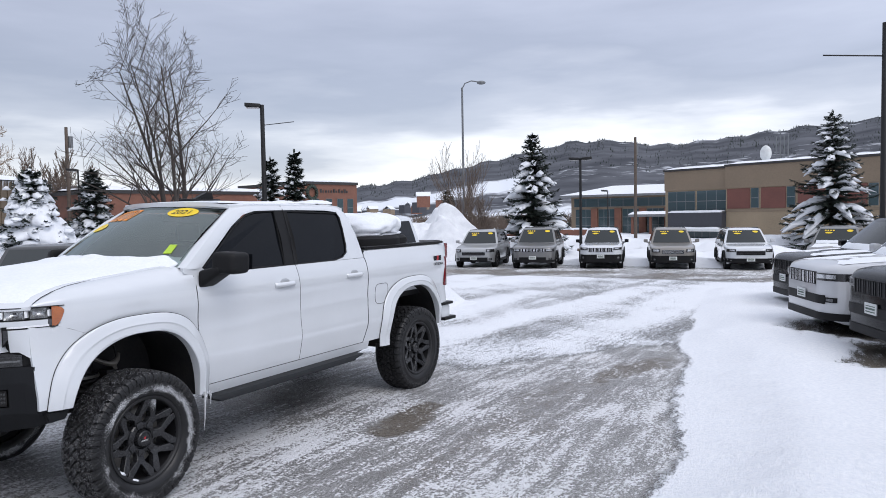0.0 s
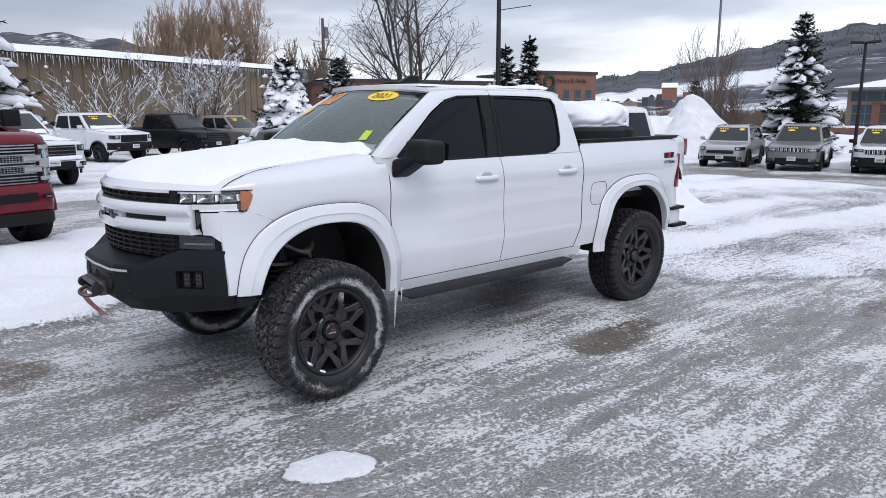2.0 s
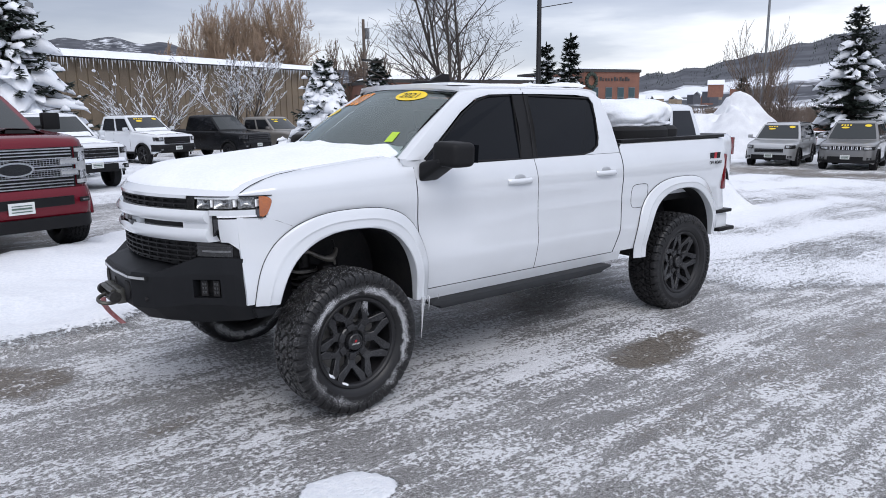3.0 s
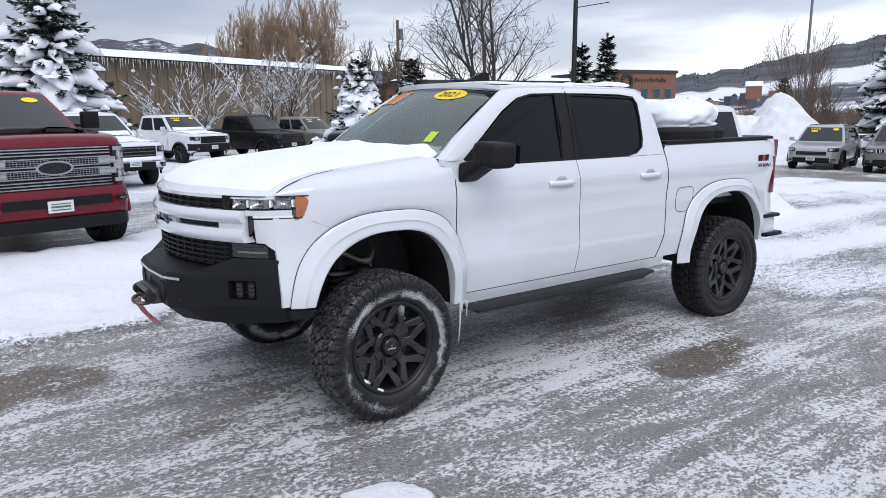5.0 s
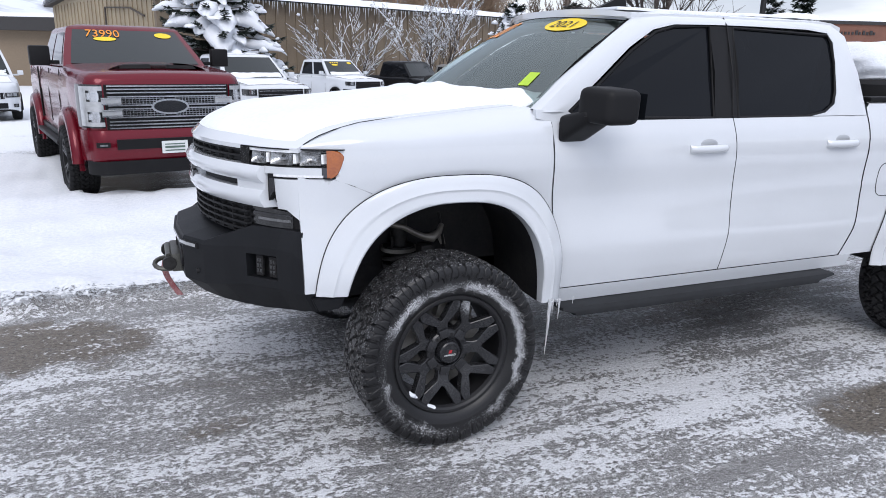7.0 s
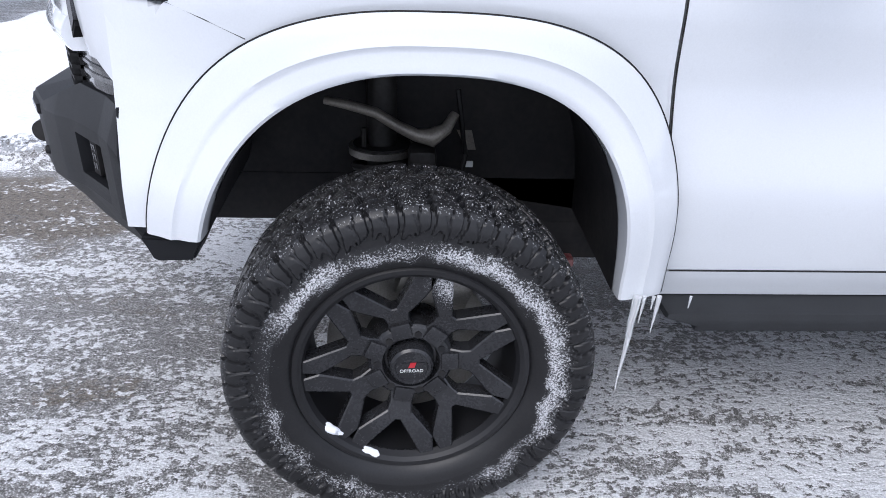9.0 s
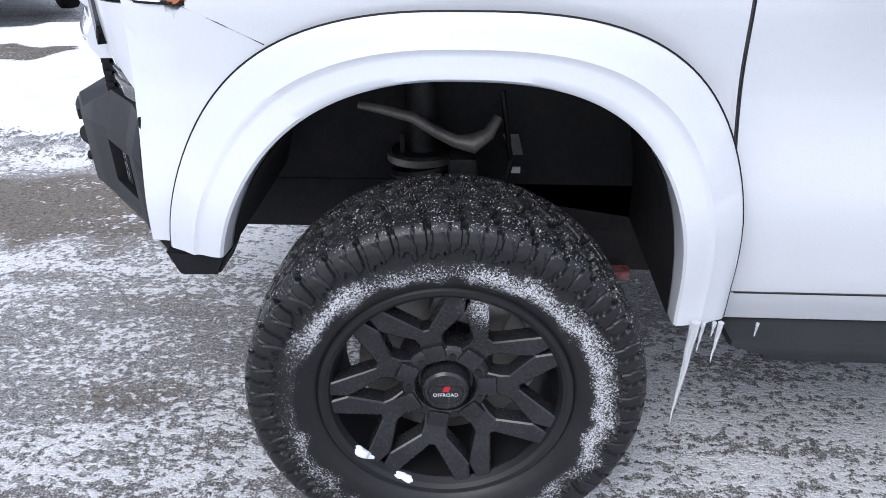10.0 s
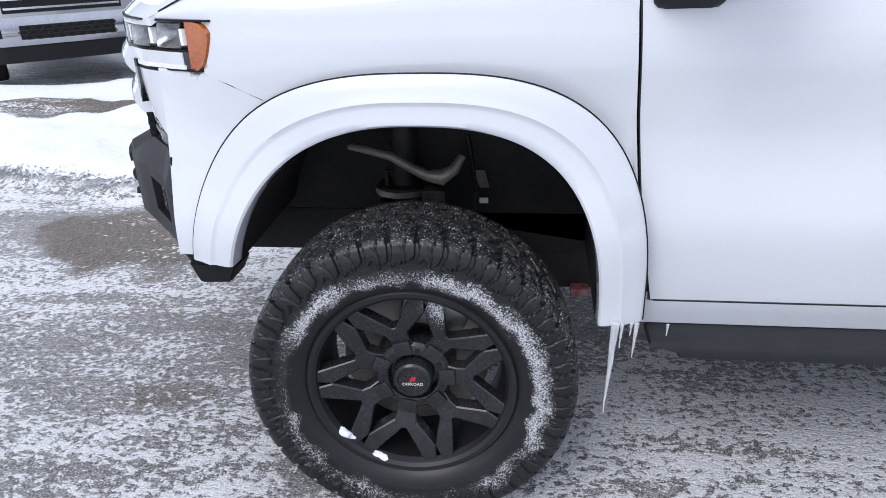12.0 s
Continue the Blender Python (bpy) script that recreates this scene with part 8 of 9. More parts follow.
# brick building with a sign and wreath
m, ln = wall_frame((31.0, 45.2), (56.3, 39.2), -1.0)
bk = bframe("brick_building", "red-brown brick building with a flat parapet roof", m)
H = 6.0
bbox("wall", bk, 0, 19.5, 0.6, 12, 0, H - 0.9, M_BRICK)
bbox("wall", bk, 19.5, ln, 0, 12, 0, H + 0.15, M_BRICK)
bbox("parapet", bk, 19.4, ln + 0.1, -0.12, 12, H + 0.15, H + 0.42, M_DARKROOF)
bbox("parapet", bk, -0.1, 19.4, 0.5, 12, H - 0.9, H - 0.62, M_DARKROOF)
snow_ridge(bk, 0, 19.3, 0.6, 9, H - 0.62, 0.30)
snow_ridge(bk, 19.6, ln, 0.1, 9, H + 0.42, 0.22)
for k, x in enumerate((20.4, 22.0, 23.4, 24.7)):
    bwindow(bk, x, x + 0.75, 2.9, 4.75, 1, 2)
for k in range(4):
    bwindow(bk, 2.0 + 4.3 * k, 3.6 + 4.3 * k, 1.6, 3.4, 2, 1, y=0.6)
bm = bmesh.new()
for k in range(14):
    a = 2 * math.pi * k / 14
    bmesh.ops.create_icosphere(bm, subdivisions=1, radius=0.20, matrix=Matrix.Translation((20.3 + 0.55 * math.cos(a), -0.12, 5.35 + 0.62 * math.sin(a))))
part("wreath", bm, M_NEEDLE, bk, "dark evergreen wreath")
for k in range(11):
    bbox("sign_bar", bk, 21.3 + 0.33 * k, 21.3 + 0.33 * k + rnd.uniform(0.14, 0.26), -0.06, 0.0, 5.35, 5.35 + rnd.choice([0.22, 0.22, 0.34]), M_DARKROOF)
bm = bmesh.new()
poly(bm, [(ln + 0.005, 0.3, 0), (ln + 0.005, 12, 0), (ln + 0.005, 12, H), (ln + 0.005, 0.3, H)])
part("side_wall", bm, M_BRICK, bk, smooth=False)

# tan civic building across the road
m, ln = wall_frame((67.0, 10.6), (57.5, -11.0), -1.3)
cv = bframe("civic_building", "tan stone building with dark red panels and a flat snowy roof", m)
bbox("wall", cv, 0, 6.6, 0.3, 14, 0, 6.95, M_TANSTONE)
bbox("wall", cv, 6.6, ln, 0, 14, 0, 7.05, M_TANSTONE)
bbox("upper_band", cv, -0.06, 6.58, 0.24, 14, 5.15, 6.97, M_TANBAND)
bbox("upper_band", cv, 6.56, ln, -0.05, 14, 5.15, 7.07, M_TANBAND)
bbox("coping", cv, -0.15, 6.6, 0.12, 14, 6.98, 7.16, M_DARKROOF)
bbox("coping", cv, 6.5, ln, -0.15, 14, 7.08, 7.26, M_DARKROOF)
snow_ridge(cv, 0, 6.5, 0.2, 9, 7.16, 0.25)
snow_ridge(cv, 6.6, ln, -0.05, 9, 7.26, 0.25)
bwindow(cv, 0.35, 3.3, 3.15, 5.05, 3, 2, 0.3)
bwindow(cv, 3.5, 6.5, 3.15, 5.05, 3, 2, 0.3)
bbox("canopy_block", cv, 1.0, 6.62, -0.7, 0.3, 1.75, 3.05, M_SLATE)
snow_ridge(cv, 1.0, 6.6, -0.7, 0.25, 3.05, 0.2)
bbox("entrance_roof", cv, 0.6, 6.6, -1.1, 0.3, 1.35, 1.55, M_PAPER)
snow_ridge(cv, 0.6, 6.6, -1.1, 0.2, 1.55, 0.18)
bwindow(cv, 1.6, 6.5, 0.2, 1.3, 6, 1, 0.28)
x = 6.75
for k in range(5):
    bbox("red_panel", cv, x, x + 2.15, -0.06, 0.0, 3.35, 5.10, M_REDPANEL)
    bwindow(cv, x + 2.25, x + 2.95, 3.4, 5.1, 1, 2)
    x += 3.15
bbox("base_band", cv, 6.6, ln, -0.04, 0.0, 3.05, 3.3, M_TANBAND)
bm = bmesh.new()
bmesh.ops.create_uvsphere(bm, u_segments=16, v_segments=10, radius=0.65, matrix=Matrix.Translation((8.6, 3, 8.2)) @ Matrix.Diagonal((0.8, 0.5, 1.1, 1)))
cyl(bm, (8.6, 3, 7.2), (8.6, 3, 8), 0.08, seg=8)
part("roof_dish", bm, M_PAPER, cv, "white roof dish")
for k in range(4):
    bm = bmesh.new()
    cyl(bm, (9.3 + 0.35 * k, 3.5, 7.2), (9.3 + 0.35 * k, 3.5, 9.7), 0.05, seg=6)
    part("antenna_mast", bm, M_GALV, cv)

# glazed building behind it
m, ln = wall_frame((86.5, 27.0), (86.5, 9.0), -1.3)
gb = bframe("glazed_building", "two-storey glass and brick building with a low snowy hip roof", m)
bbox("wall", gb, 0, ln, 0.3, 12, 0, 5.2, M_TANBAND)
for k in range(4):
    bwindow(gb, 0.6 + 3.1 * k, 2.7 + 3.1 * k, 0.5, 3.6, 3, 3, 0.3)
    bbox("pier", gb, 2.75 + 3.1 * k, 3.6 + 3.1 * k, -0.05, 0.3, 0, 3.7, M_BRICK)
bwindow(gb, 0.4, ln - 3, 3.9, 5.0, 9, 1, 0.3)
bbox("eave", gb, -1.2, ln, -0.9, 12, 5.2, 5.45, M_FRAME)
bm = bmesh.new()
a = [(-1.2, -0.9, 5.46), (ln, -0.9, 5.46), (ln, 12, 5.46), (-1.2, 12, 5.46)]
b = [(4.5, 4, 6.7), (ln - 4, 4, 6.7), (ln - 4, 8, 6.7), (4.5, 8, 6.7)]
va, vb = [bm.verts.new(p) for p in a], [bm.verts.new(p) for p in b]
for i in range(4):
    bm.faces.new((va[i], va[(i + 1) % 4], vb[(i + 1) % 4], vb[i]))
bm.faces.new(vb)
part("roof", bm, M_SNOW, gb, "snow-covered hip roof", smooth=False)
bbox("low_wall", gb, -6, 5, -8, -7.4, 0, 1.2, M_BRICK)
snow_ridge(gb, -6, 5, -8, -7.4, 1.2, 0.2)
bbox("porch_roof", gb, 9.5, 16.5, -7, 0.3, 2.6, 2.9, M_FRAME)
snow_ridge(gb, 9.5, 16.5, -7, 0.2, 2.9, 0.3)
for k in range(4):
    bbox("porch_post", gb, 9.8 + 2.1 * k, 10.05 + 2.1 * k, -6.8, -6.5, 0, 2.6, M_BRICK)
# low dark building far left
m, ln = wall_frame((-22, 60), (-6.5, 55.5), -0.6)
dk = bframe("dark_shed", "low dark building with a flat eave", m)
bbox("wall", dk, 0, ln, 0, 8, 0, 4.0, M_TANBAND)
bbox("eave", dk, -0.5, ln + 0.5, -0.8, 8, 4.0, 4.9, M_DARKROOF)
snow_ridge(dk, -0.5, ln + 0.5, -0.7, 8, 4.9, 0.35)

# ---- lamps and poles ----


def street_lamp(x, y, h, heads, label, mat_=None, r=0.07, arm=0.0, ang=0.0, head="box"):
    t = thing("street_lamp", label, "street lamp", m=Matrix.Translation((x, y, gz(x, y) - 0.05)) @ Matrix.Rotation(radians(ang), 4, "Z"))
    mt = mat_ or M_POLE
    bm = bmesh.new()
    cyl(bm, (0, 0, 0), (0, 0, h), r, r * 0.75, seg=12)
    part("pole", bm, mt, t)
    bm = bmesh.new()
    cyl(bm, (0, 0, 0), (0, 0, 0.5), r * 2.6, r * 2.4, seg=14)
    part("base", bm, M_TANBAND, t)
    for s in heads:
        bm = bmesh.new()
        if head == "box":
            box(bm, s * 0.06, s * 0.72, -0.17, 0.17, h - 0.12, h + 0.04, 0.03)
            for v in bm.verts:
                v.co.z += 0.07 * (abs(v.co.x) - 0.1)
            part("lamp_head", bm, mt, t)
            bm = bmesh.new()
            box(bm, s * 0.12, s * 0.66, -0.14, 0.14, h - 0.135, h - 0.12)
            part("lens", bm, M_LED, t)
        else:
            tube(bm, [(0, 0, h - 0.1), (s * 0.25, 0, h + 0.35), (s * 0.8, 0, h + 0.55), (s * 1.4, 0, h + 0.45)], 0.05, 8)
            part("bracket", bm, mt, t)
            bm = bmesh.new()
            bmesh.ops.create_uvsphere(bm, u_segments=14, v_segments=8, radius=0.3, matrix=Matrix.Translation((s * 1.65, 0, h + 0.38)) @ Matrix.Diagonal((1.3, 0.8, 0.55, 1)))
            part("lamp_head", bm, mt, t)
    if arm:
        bm = bmesh.new()
        tube(bm, [(0, 0, h * 0.88), (arm, 0, h * 0.90)], 0.018, 6)
        part("banner_arm", bm, mt, t)
    return t


street_lamp(19.8, 16.85, 7.3, (-1,), "dark parking-lot lamp with one box head", r=0.12, arm=1.35, ang=-55)
street_lamp(51.35, 24.0, 13.6, (1,), "tall grey street lamp with a curved arm", M_GALV, 0.11, ang=-62, head="cobra")
street_lamp(40.25, 9.65, 6.2, (-1, 1), "dark parking-lot lamp with two box heads", r=0.10, ang=-75)
street_lamp(16.8, -5.95, 6.5, (1,), "dark parking-lot lamp beside the snow bank", arm=-1.3, ang=-80)
street_lamp(26.75, 40.7, 6.3, (-1,), "small dark lamp post by the brick building", arm=0, ang=-40)
street_lamp(74, 18.2, 5.0, (-1,), "slim dark lamp post by the glazed building", ang=-70)


def wood_pole(x, y, h, label):
    t = thing("utility_pole", label, "utility pole", m=Matrix.Translation((x, y, gz(x, y) - 0.1)))
    bm = bmesh.new()
    cyl(bm, (0, 0, 0), (0, 0, h), 0.17, 0.12, seg=10)
    part("pole", bm, M_WOODPOLE, t)
    bm = bmesh.new()
    cyl(bm, (0.32, 0, h - 1.6), (0.32, 0, h - 0.7), 0.2, seg=10)
    cyl(bm, (0.0, 0, h - 1.2), (0.32, 0, h - 1.2), 0.04, seg=6)
    part("transformer", bm, M_GALV, t)
    return t


wood_pole(31.1, 48.7, 10.2, "brown wooden utility pole with a small transformer")
wood_pole(64.4, 12.6, 9.6, "brown wooden utility pole across the road")
bm = bmesh.new()
cyl(bm, (4.9, 40.4, 5.5), (4.9, 40.4, 7.6), 0.16, 0.16, seg=10)
cyl(bm, (4.9, 40.4, 7.5), (4.9, 40.4, 7.75), 0.22, 0.2, seg=10)
tagged(mesh_ob("roof_flue", bm, M_GALV), "grey metal flue on the warehouse roof", "flue")

# ---- trees ----


def tubes_mesh(segs, sides=5):
    """Vertex and face lists for many tapered segments (p0, p1, r0, r1)."""
    V, F = [], []
    for p0, p1, r0, r1 in segs:
        d = p1 - p0
        if d.length < 1e-5:
            continue
        q = d.to_track_quat("Z", "Y").to_matrix()
        n = sides if r0 > 0.012 else 3
        b = len(V)
        for p, r in ((p0, r0), (p1, r1)):
            for k in range(n):
                a = 2 * math.pi * k / n
                V.append(p + q @ Vector((math.cos(a) * r, math.sin(a) * r, 0)))
        for k in range(n):
            F.append((b + k, b + (k + 1) % n, b + n + (k + 1) % n, b + n + k))
    return V, F


def branch(segs, p, d, length, r, depth, rnd, spread, up, kids, minr, snow=None, n=6):
    """Grows one limb of a bare tree with side limbs all along it."""
    step = length / n
    for i in range(n):
        d = (d + Vector((rnd.uniform(-1, 1), rnd.uniform(-1, 1), rnd.uniform(-0.6, 0.6))) * 0.11 + Vector((0, 0, up))).normalized()
        q = p + d * step
        r0, r1 = max(minr, r * (1 - 0.75 * i / n)), max(minr, r * (1 - 0.75 * (i + 1) / n))
        segs.append((p, q, r0, r1))
        if snow is not None and r0 < 0.05 and abs(d.z) < 0.93:
            snow.append((p, q, r0))
        p = q
        if depth > 0:
            for _ in range(int(kids + rnd.random())):
                ax = Vector((rnd.uniform(-1, 1), rnd.uniform(-1, 1), rnd.uniform(-0.25, 0.35))).normalized()
                nd = (d + ax * spread * rnd.uniform(0.7, 1.4)).normalized()
                k = rnd.uniform(0.38, 0.62) * (1.05 - 0.55 * i / n)
                branch(segs, p, nd, length * k, r1 * 0.62, depth - 1, rnd, spread, up, kids, minr, snow, 5 if depth > 1 else 3)


def bare_tree(x, y, h, label, seed, stems=3, spread=0.55, up=0.10, mt=None, r=0.11, depth=3, kids=1.4, snowy=False, trunk=0.2, lean=0.35, minr=0.006, wide=1.0, half=None, dome=0.0):
    rnd = random.Random(seed)
    t = thing("bare_tree", label, "tree", m=Matrix.Translation((x, y, gz(x, y) - 0.1)))
    segs, snow, main = [], [] if snowy else None, []
    for k in range(stems):
        a = 2 * math.pi * k / stems + rnd.uniform(-0.4, 0.4)
        ln_ = lean * rnd.uniform(0.6, 1.2)
        d = Vector((math.cos(a) * ln_, math.sin(a) * ln_, 1)).normalized()
        p = Vector((math.cos(a) * 0.12, math.sin(a) * 0.12, 0))
        q = p + d * h * trunk * rnd.uniform(0.7, 1.1)
        main.append((p, q, r * 1.2, r))
        branch(segs, q, d, h * (1 - trunk) * rnd.uniform(0.85, 1.0), r, depth, rnd, spread, up, kids, minr, snow, 8)
    kz = h / max(s_[1].z for s_ in segs)
    kx = half / sorted(math.hypot(s_[1].x, s_[1].y) for s_ in segs)[int(len(segs) * 0.97)] if half else wide * kz
    reach = max(math.hypot(s_[1].x, s_[1].y) for s_ in segs)
    fit_ = lambda v: Vector((v.x * kx, v.y * kx, v.z * kz * (1 - dome * min(1, (v.x * v.x + v.y * v.y) / reach ** 2 * 1.6))))
    V, F = tubes_mesh([(fit_(a), fit_(b), c, d) for a, b, c, d in main], 8)
    raw("trunk", V, F, M_BARK, t)
    V, F = tubes_mesh([(fit_(a), fit_(b), c, d) for a, b, c, d in segs], 5)
    raw("crown", V, F, mt or M_TWIG, t)
    if snowy:
        rr = random.Random(seed + 1)
        ss = []
        for p, q, r0 in snow:
            p, q = fit_(p), fit_(q)
            if rr.random() < 0.78:
                w = r0 * 0.75 + rr.uniform(0.004, 0.015)
                o = Vector((0, 0, r0 * 0.7 + 0.006))
                ss.append((p + o, q + o, w * 0.8, w * 0.6))
            if rr.random() < 0.02:
                c = p.lerp(q, 0.5)
                g = rr.uniform(0.03, 0.09)
                ss += [(c + Vector((-g, 0, 0.02)), c + Vector((0, 0, 0.05)), g * 0.35, g * 0.9), (c + Vector((0, 0, 0.05)), c + Vector((g, 0, 0.02)), g * 0.9, g * 0.35)]
        V, F = tubes_mesh(ss, 5)
        tagged(raw("snow_load", V, F, M_SNOW, t, label="snow along the twigs"), kind="stuff")
    return t


def spruce(x, y, h, w, label, seed, snow=0.5, bare=0.06, z=None, fat=1.0):
    """A spruce: trunk, whorls of drooping boughs of needle sprays, and snow pads lying on them."""
    rnd = random.Random(seed)
    t = thing("spruce_tree", label, "tree", m=Matrix.Translation((x, y, (gz(x, y) if z is None else z) - 0.1)))
    V, F = tubes_mesh([(Vector((0, 0, 0)), Vector((0, 0, h * 0.97)), 0.035 * h * 0.5 + 0.05, 0.012)], 8)
    raw("trunk", V, F, M_BARK, t)
    NV, NF, SV, SF = [], [], [], []
    wood = []

    def blade(c, d, l, wd):
        side = d.cross(Vector((rnd.uniform(-0.4, 0.4), rnd.uniform(-0.4, 0.4), 1))).normalized() * wd
        b = len(NV)
        NV.extend([c - side * 0.5, c + side * 0.5, c + d * l * 0.6 + side * 0.55, c + d * l, c + d * l * 0.6 - side * 0.55])
        NF.append((b, b + 1, b + 2, b + 3, b + 4))

    def pad(c, d, l, wd, th, droop=0.0):
        """A rounded, uneven pillow of snow."""
        nu, nv = 11, 8
        side = Vector((-d.y, d.x, 0)).normalized()
        ph = rnd.uniform(0, 30)
        b = len(SV)
        for i in range(nu + 1):
            for j in range(nv):
                u, a = i / nu, 2 * math.pi * j / nv
                s_ = math.sin(math.pi * min(0.985, max(0.015, u))) ** 0.6
                k = 1 + 0.42 * noise.noise(Vector((u * 3.4 + ph, math.cos(a) * 1.3, math.sin(a) * 1.3 + ph))) + 0.34 * noise.noise(Vector((u * 9 + ph, math.cos(a) * 2.6, math.sin(a) * 2.6)))
                SV.append(c + d * l * u + side * wd * s_ * math.cos(a) * k + Vector((0, 0, th * s_ * (0.30 + max(-0.45, math.sin(a))) * k - droop * u * u)))
        for i in range(nu):
            for j in range(nv):
                SF.append((b + i * nv + j, b + (i + 1) * nv + j, b + (i + 1) * nv + (j + 1) % nv, b + i * nv + (j + 1) % nv))
    zz = h * bare
    while zz < h * 0.97:
        f = 1 - zz / h
        n = max(4, int(11 * f + 4))
        a0 = rnd.uniform(0, 6.28)
        for k in range(n):
            a = a0 + 2 * math.pi * k / n + rnd.uniform(-0.25, 0.25)
            ln_ = w * 0.5 * (f ** 0.85) * rnd.uniform(0.72, 1.15) + 0.08
            hd = Vector((math.cos(a), math.sin(a), 0))
            p = Vector((0, 0, zz + rnd.uniform(-0.05, 0.05) * h * 0.3))
            pts, rise = [], rnd.uniform(-0.05, 0.25) - 0.35 * f
            m_ = max(3, int(ln_ / 0.16))
            for i in range(m_ + 1):
                u = i / m_
                pts.append(p + hd * ln_ * u + Vector((0, 0, ln_ * (rise * u - 0.10 * u * u + 0.22 * u ** 3))))
            wood.append((pts[0], pts[-1], 0.02, 0.006))
            for i in range(m_):
                d = (pts[i + 1] - pts[i]).normalized()
                sd = Vector((-d.y, d.x, 0)).normalized()
                u = (i + 0.5) / m_
                for rep in range(6):
                    for s_ in (-1, 1):
                        dd = (d * rnd.uniform(0.5, 1.0) + sd * s_ * rnd.uniform(0.3, 1.0) + Vector((0, 0, rnd.uniform(-0.75, 0.15)))).normalized()
                        blade(pts[i].lerp(pts[i + 1], rnd.random()), dd, (0.15 + 0.24 * (1 - u) * f + 0.05) * rnd.uniform(0.7, 1.3), 0.045 + 0.035 * rnd.random())
            for rep in range(4):
                blade(pts[-1], (d + Vector((rnd.uniform(-0.5, 0.5), rnd.uniform(-0.5, 0.5), rnd.uniform(-0.3, 0.3)))).normalized(), rnd.uniform(0.08, 0.2), 0.05)
            if rnd.random() < snow and ln_ > 0.15:
                u0 = rnd.uniform(0.12, 0.45)
                i0 = int(u0 * m_)
                wd = min(0.27, ln_ * 0.17) * rnd.uniform(0.5, 1.2) * fat
                dirn = (pts[-1] - pts[i0]).normalized()
                run = (pts[-1] - pts[i0]).length
                pad(pts[i0] + Vector((0, 0, 0.04)), dirn, run * rnd.uniform(0.95, 1.18), wd * rnd.uniform(0.7, 1.1), wd * rnd.uniform(0.55, 0.85), run * rnd.uniform(0.16, 0.42))
                for rep in range(2):
                    # small broken clumps beside the main pad
                    i1 = rnd.randrange(m_)
                    off = Vector((rnd.uniform(-1, 1), rnd.uniform(-1, 1), 0)) * wd * 0.9
                    pad(pts[i1] + off + Vector((0, 0, 0.02)), hd, wd * rnd.uniform(0.5, 1.3), wd * rnd.uniform(0.2, 0.5), wd * rnd.uniform(0.15, 0.35))
        zz += h * 0.045 * (0.55 + 0.65 * f) + 0.03
    for k in range(5):
        blade(Vector((0, 0, h * 0.95)), Vector((rnd.uniform(-0.2, 0.2), rnd.uniform(-0.2, 0.2), 1)).normalized(), h * 0.05, 0.05)
    b = len(NV)
    V, F = tubes_mesh(wood, 4)
    raw("limb_frame", V, F, M_BARK, t)
    raw("crown", NV, NF, M_NEEDLE, t, smooth=False)
    if SV:
        tagged(raw("snow_load", SV, SF, M_SNOW, t, label="pads of snow on the boughs"), kind="stuff")
    return t


spruce(1.10, 21.8, 6.9, 6.0, "blue-green spruce heavily laden with snow, behind the red pickup", 1, 0.56, fat=1.6)
spruce(10.2, 17.8, 4.1, 3.3, "small spruce almost buried in thick snow", 2, 0.85, fat=2.5)
spruce(13.5, 19.5, 4.3, 3.0, "dark spruce with snow on its boughs", 3, 0.7, fat=1.5)
spruce(22.9, 19.4, 5.6, 2.6, "dark narrow spruce dusted with snow", 4, 0.6, fat=1.5)
spruce(20.7, 15.9, 5.5, 2.0, "slim spruce dusted with snow by the brick building", 5, 0.6, fat=1.5)
spruce(33.6, 10.1, 6.9, 4.6, "spruce with snow pads standing behind the parked crossovers", 6, 0.42, fat=1.5)
spruce(44.7, -4.2, 8.3, 6.2, "tall spruce with snow pads across the road", 7, 0.5, fat=1.2)
spruce(41.5, 20.0, 4.8, 2.6, "dark little spruce beside the snow heap", 8, 0.25)
bare_tree(15.3, 17.0, 11.3, "tall multi-stemmed leafless tree with fine grey twigs", 27, 4, 0.95, 0.075, r=0.085, depth=3, kids=1.3, trunk=0.13, lean=0.15, minr=0.0062, half=3.2, dome=0.2)
bare_tree(13.7, 34.0, 6.6, "leafless tree with snow on every branch, before the warehouse", 31, 5, 0.55, 0.045, r=0.06, depth=3, kids=1.05, snowy=True, trunk=0.12, lean=0.5, wide=1.0, minr=0.007)
bare_tree(8.3, 32.4, 4.7, "spreading leafless shrub with lumps of snow", 32, 8, 0.5, 0.02, r=0.035, depth=2, kids=1.1, snowy=True, trunk=0.12, lean=0.8, wide=1.0, minr=0.007)
bare_tree(39.0, 17.4, 7.8, "clump of thin leafless saplings", 33, 9, 0.42, 0.10, r=0.04, depth=2, kids=1.4, mt=M_BROWNTWIG, trunk=0.1, lean=0.20, minr=0.009)
bare_tree(36.0, 15.0, 4.0, "low leafless brown shrub", 34, 7, 0.5, 0.06, r=0.04, depth=2, kids=1.4, mt=M_BROWNTWIG, trunk=0.08, lean=0.6, minr=0.012)
for i, (x, y, h, sd) in enumerate(((20.9, 49.6, 13.2, 41), (24.6, 51.6, 14.6, 42), (18.6, 50.5, 11.6, 43), (22.8, 51.0, 14.2, 46))):
    bare_tree(x, y, h, "broad leafless willow with golden-brown twigs", sd, 8, 0.46, 0.09, r=0.12, depth=3, kids=1.75, mt=M_GOLDTWIG, trunk=0.12, lean=0.48, minr=0.010, wide=0.85, dome=0.30)
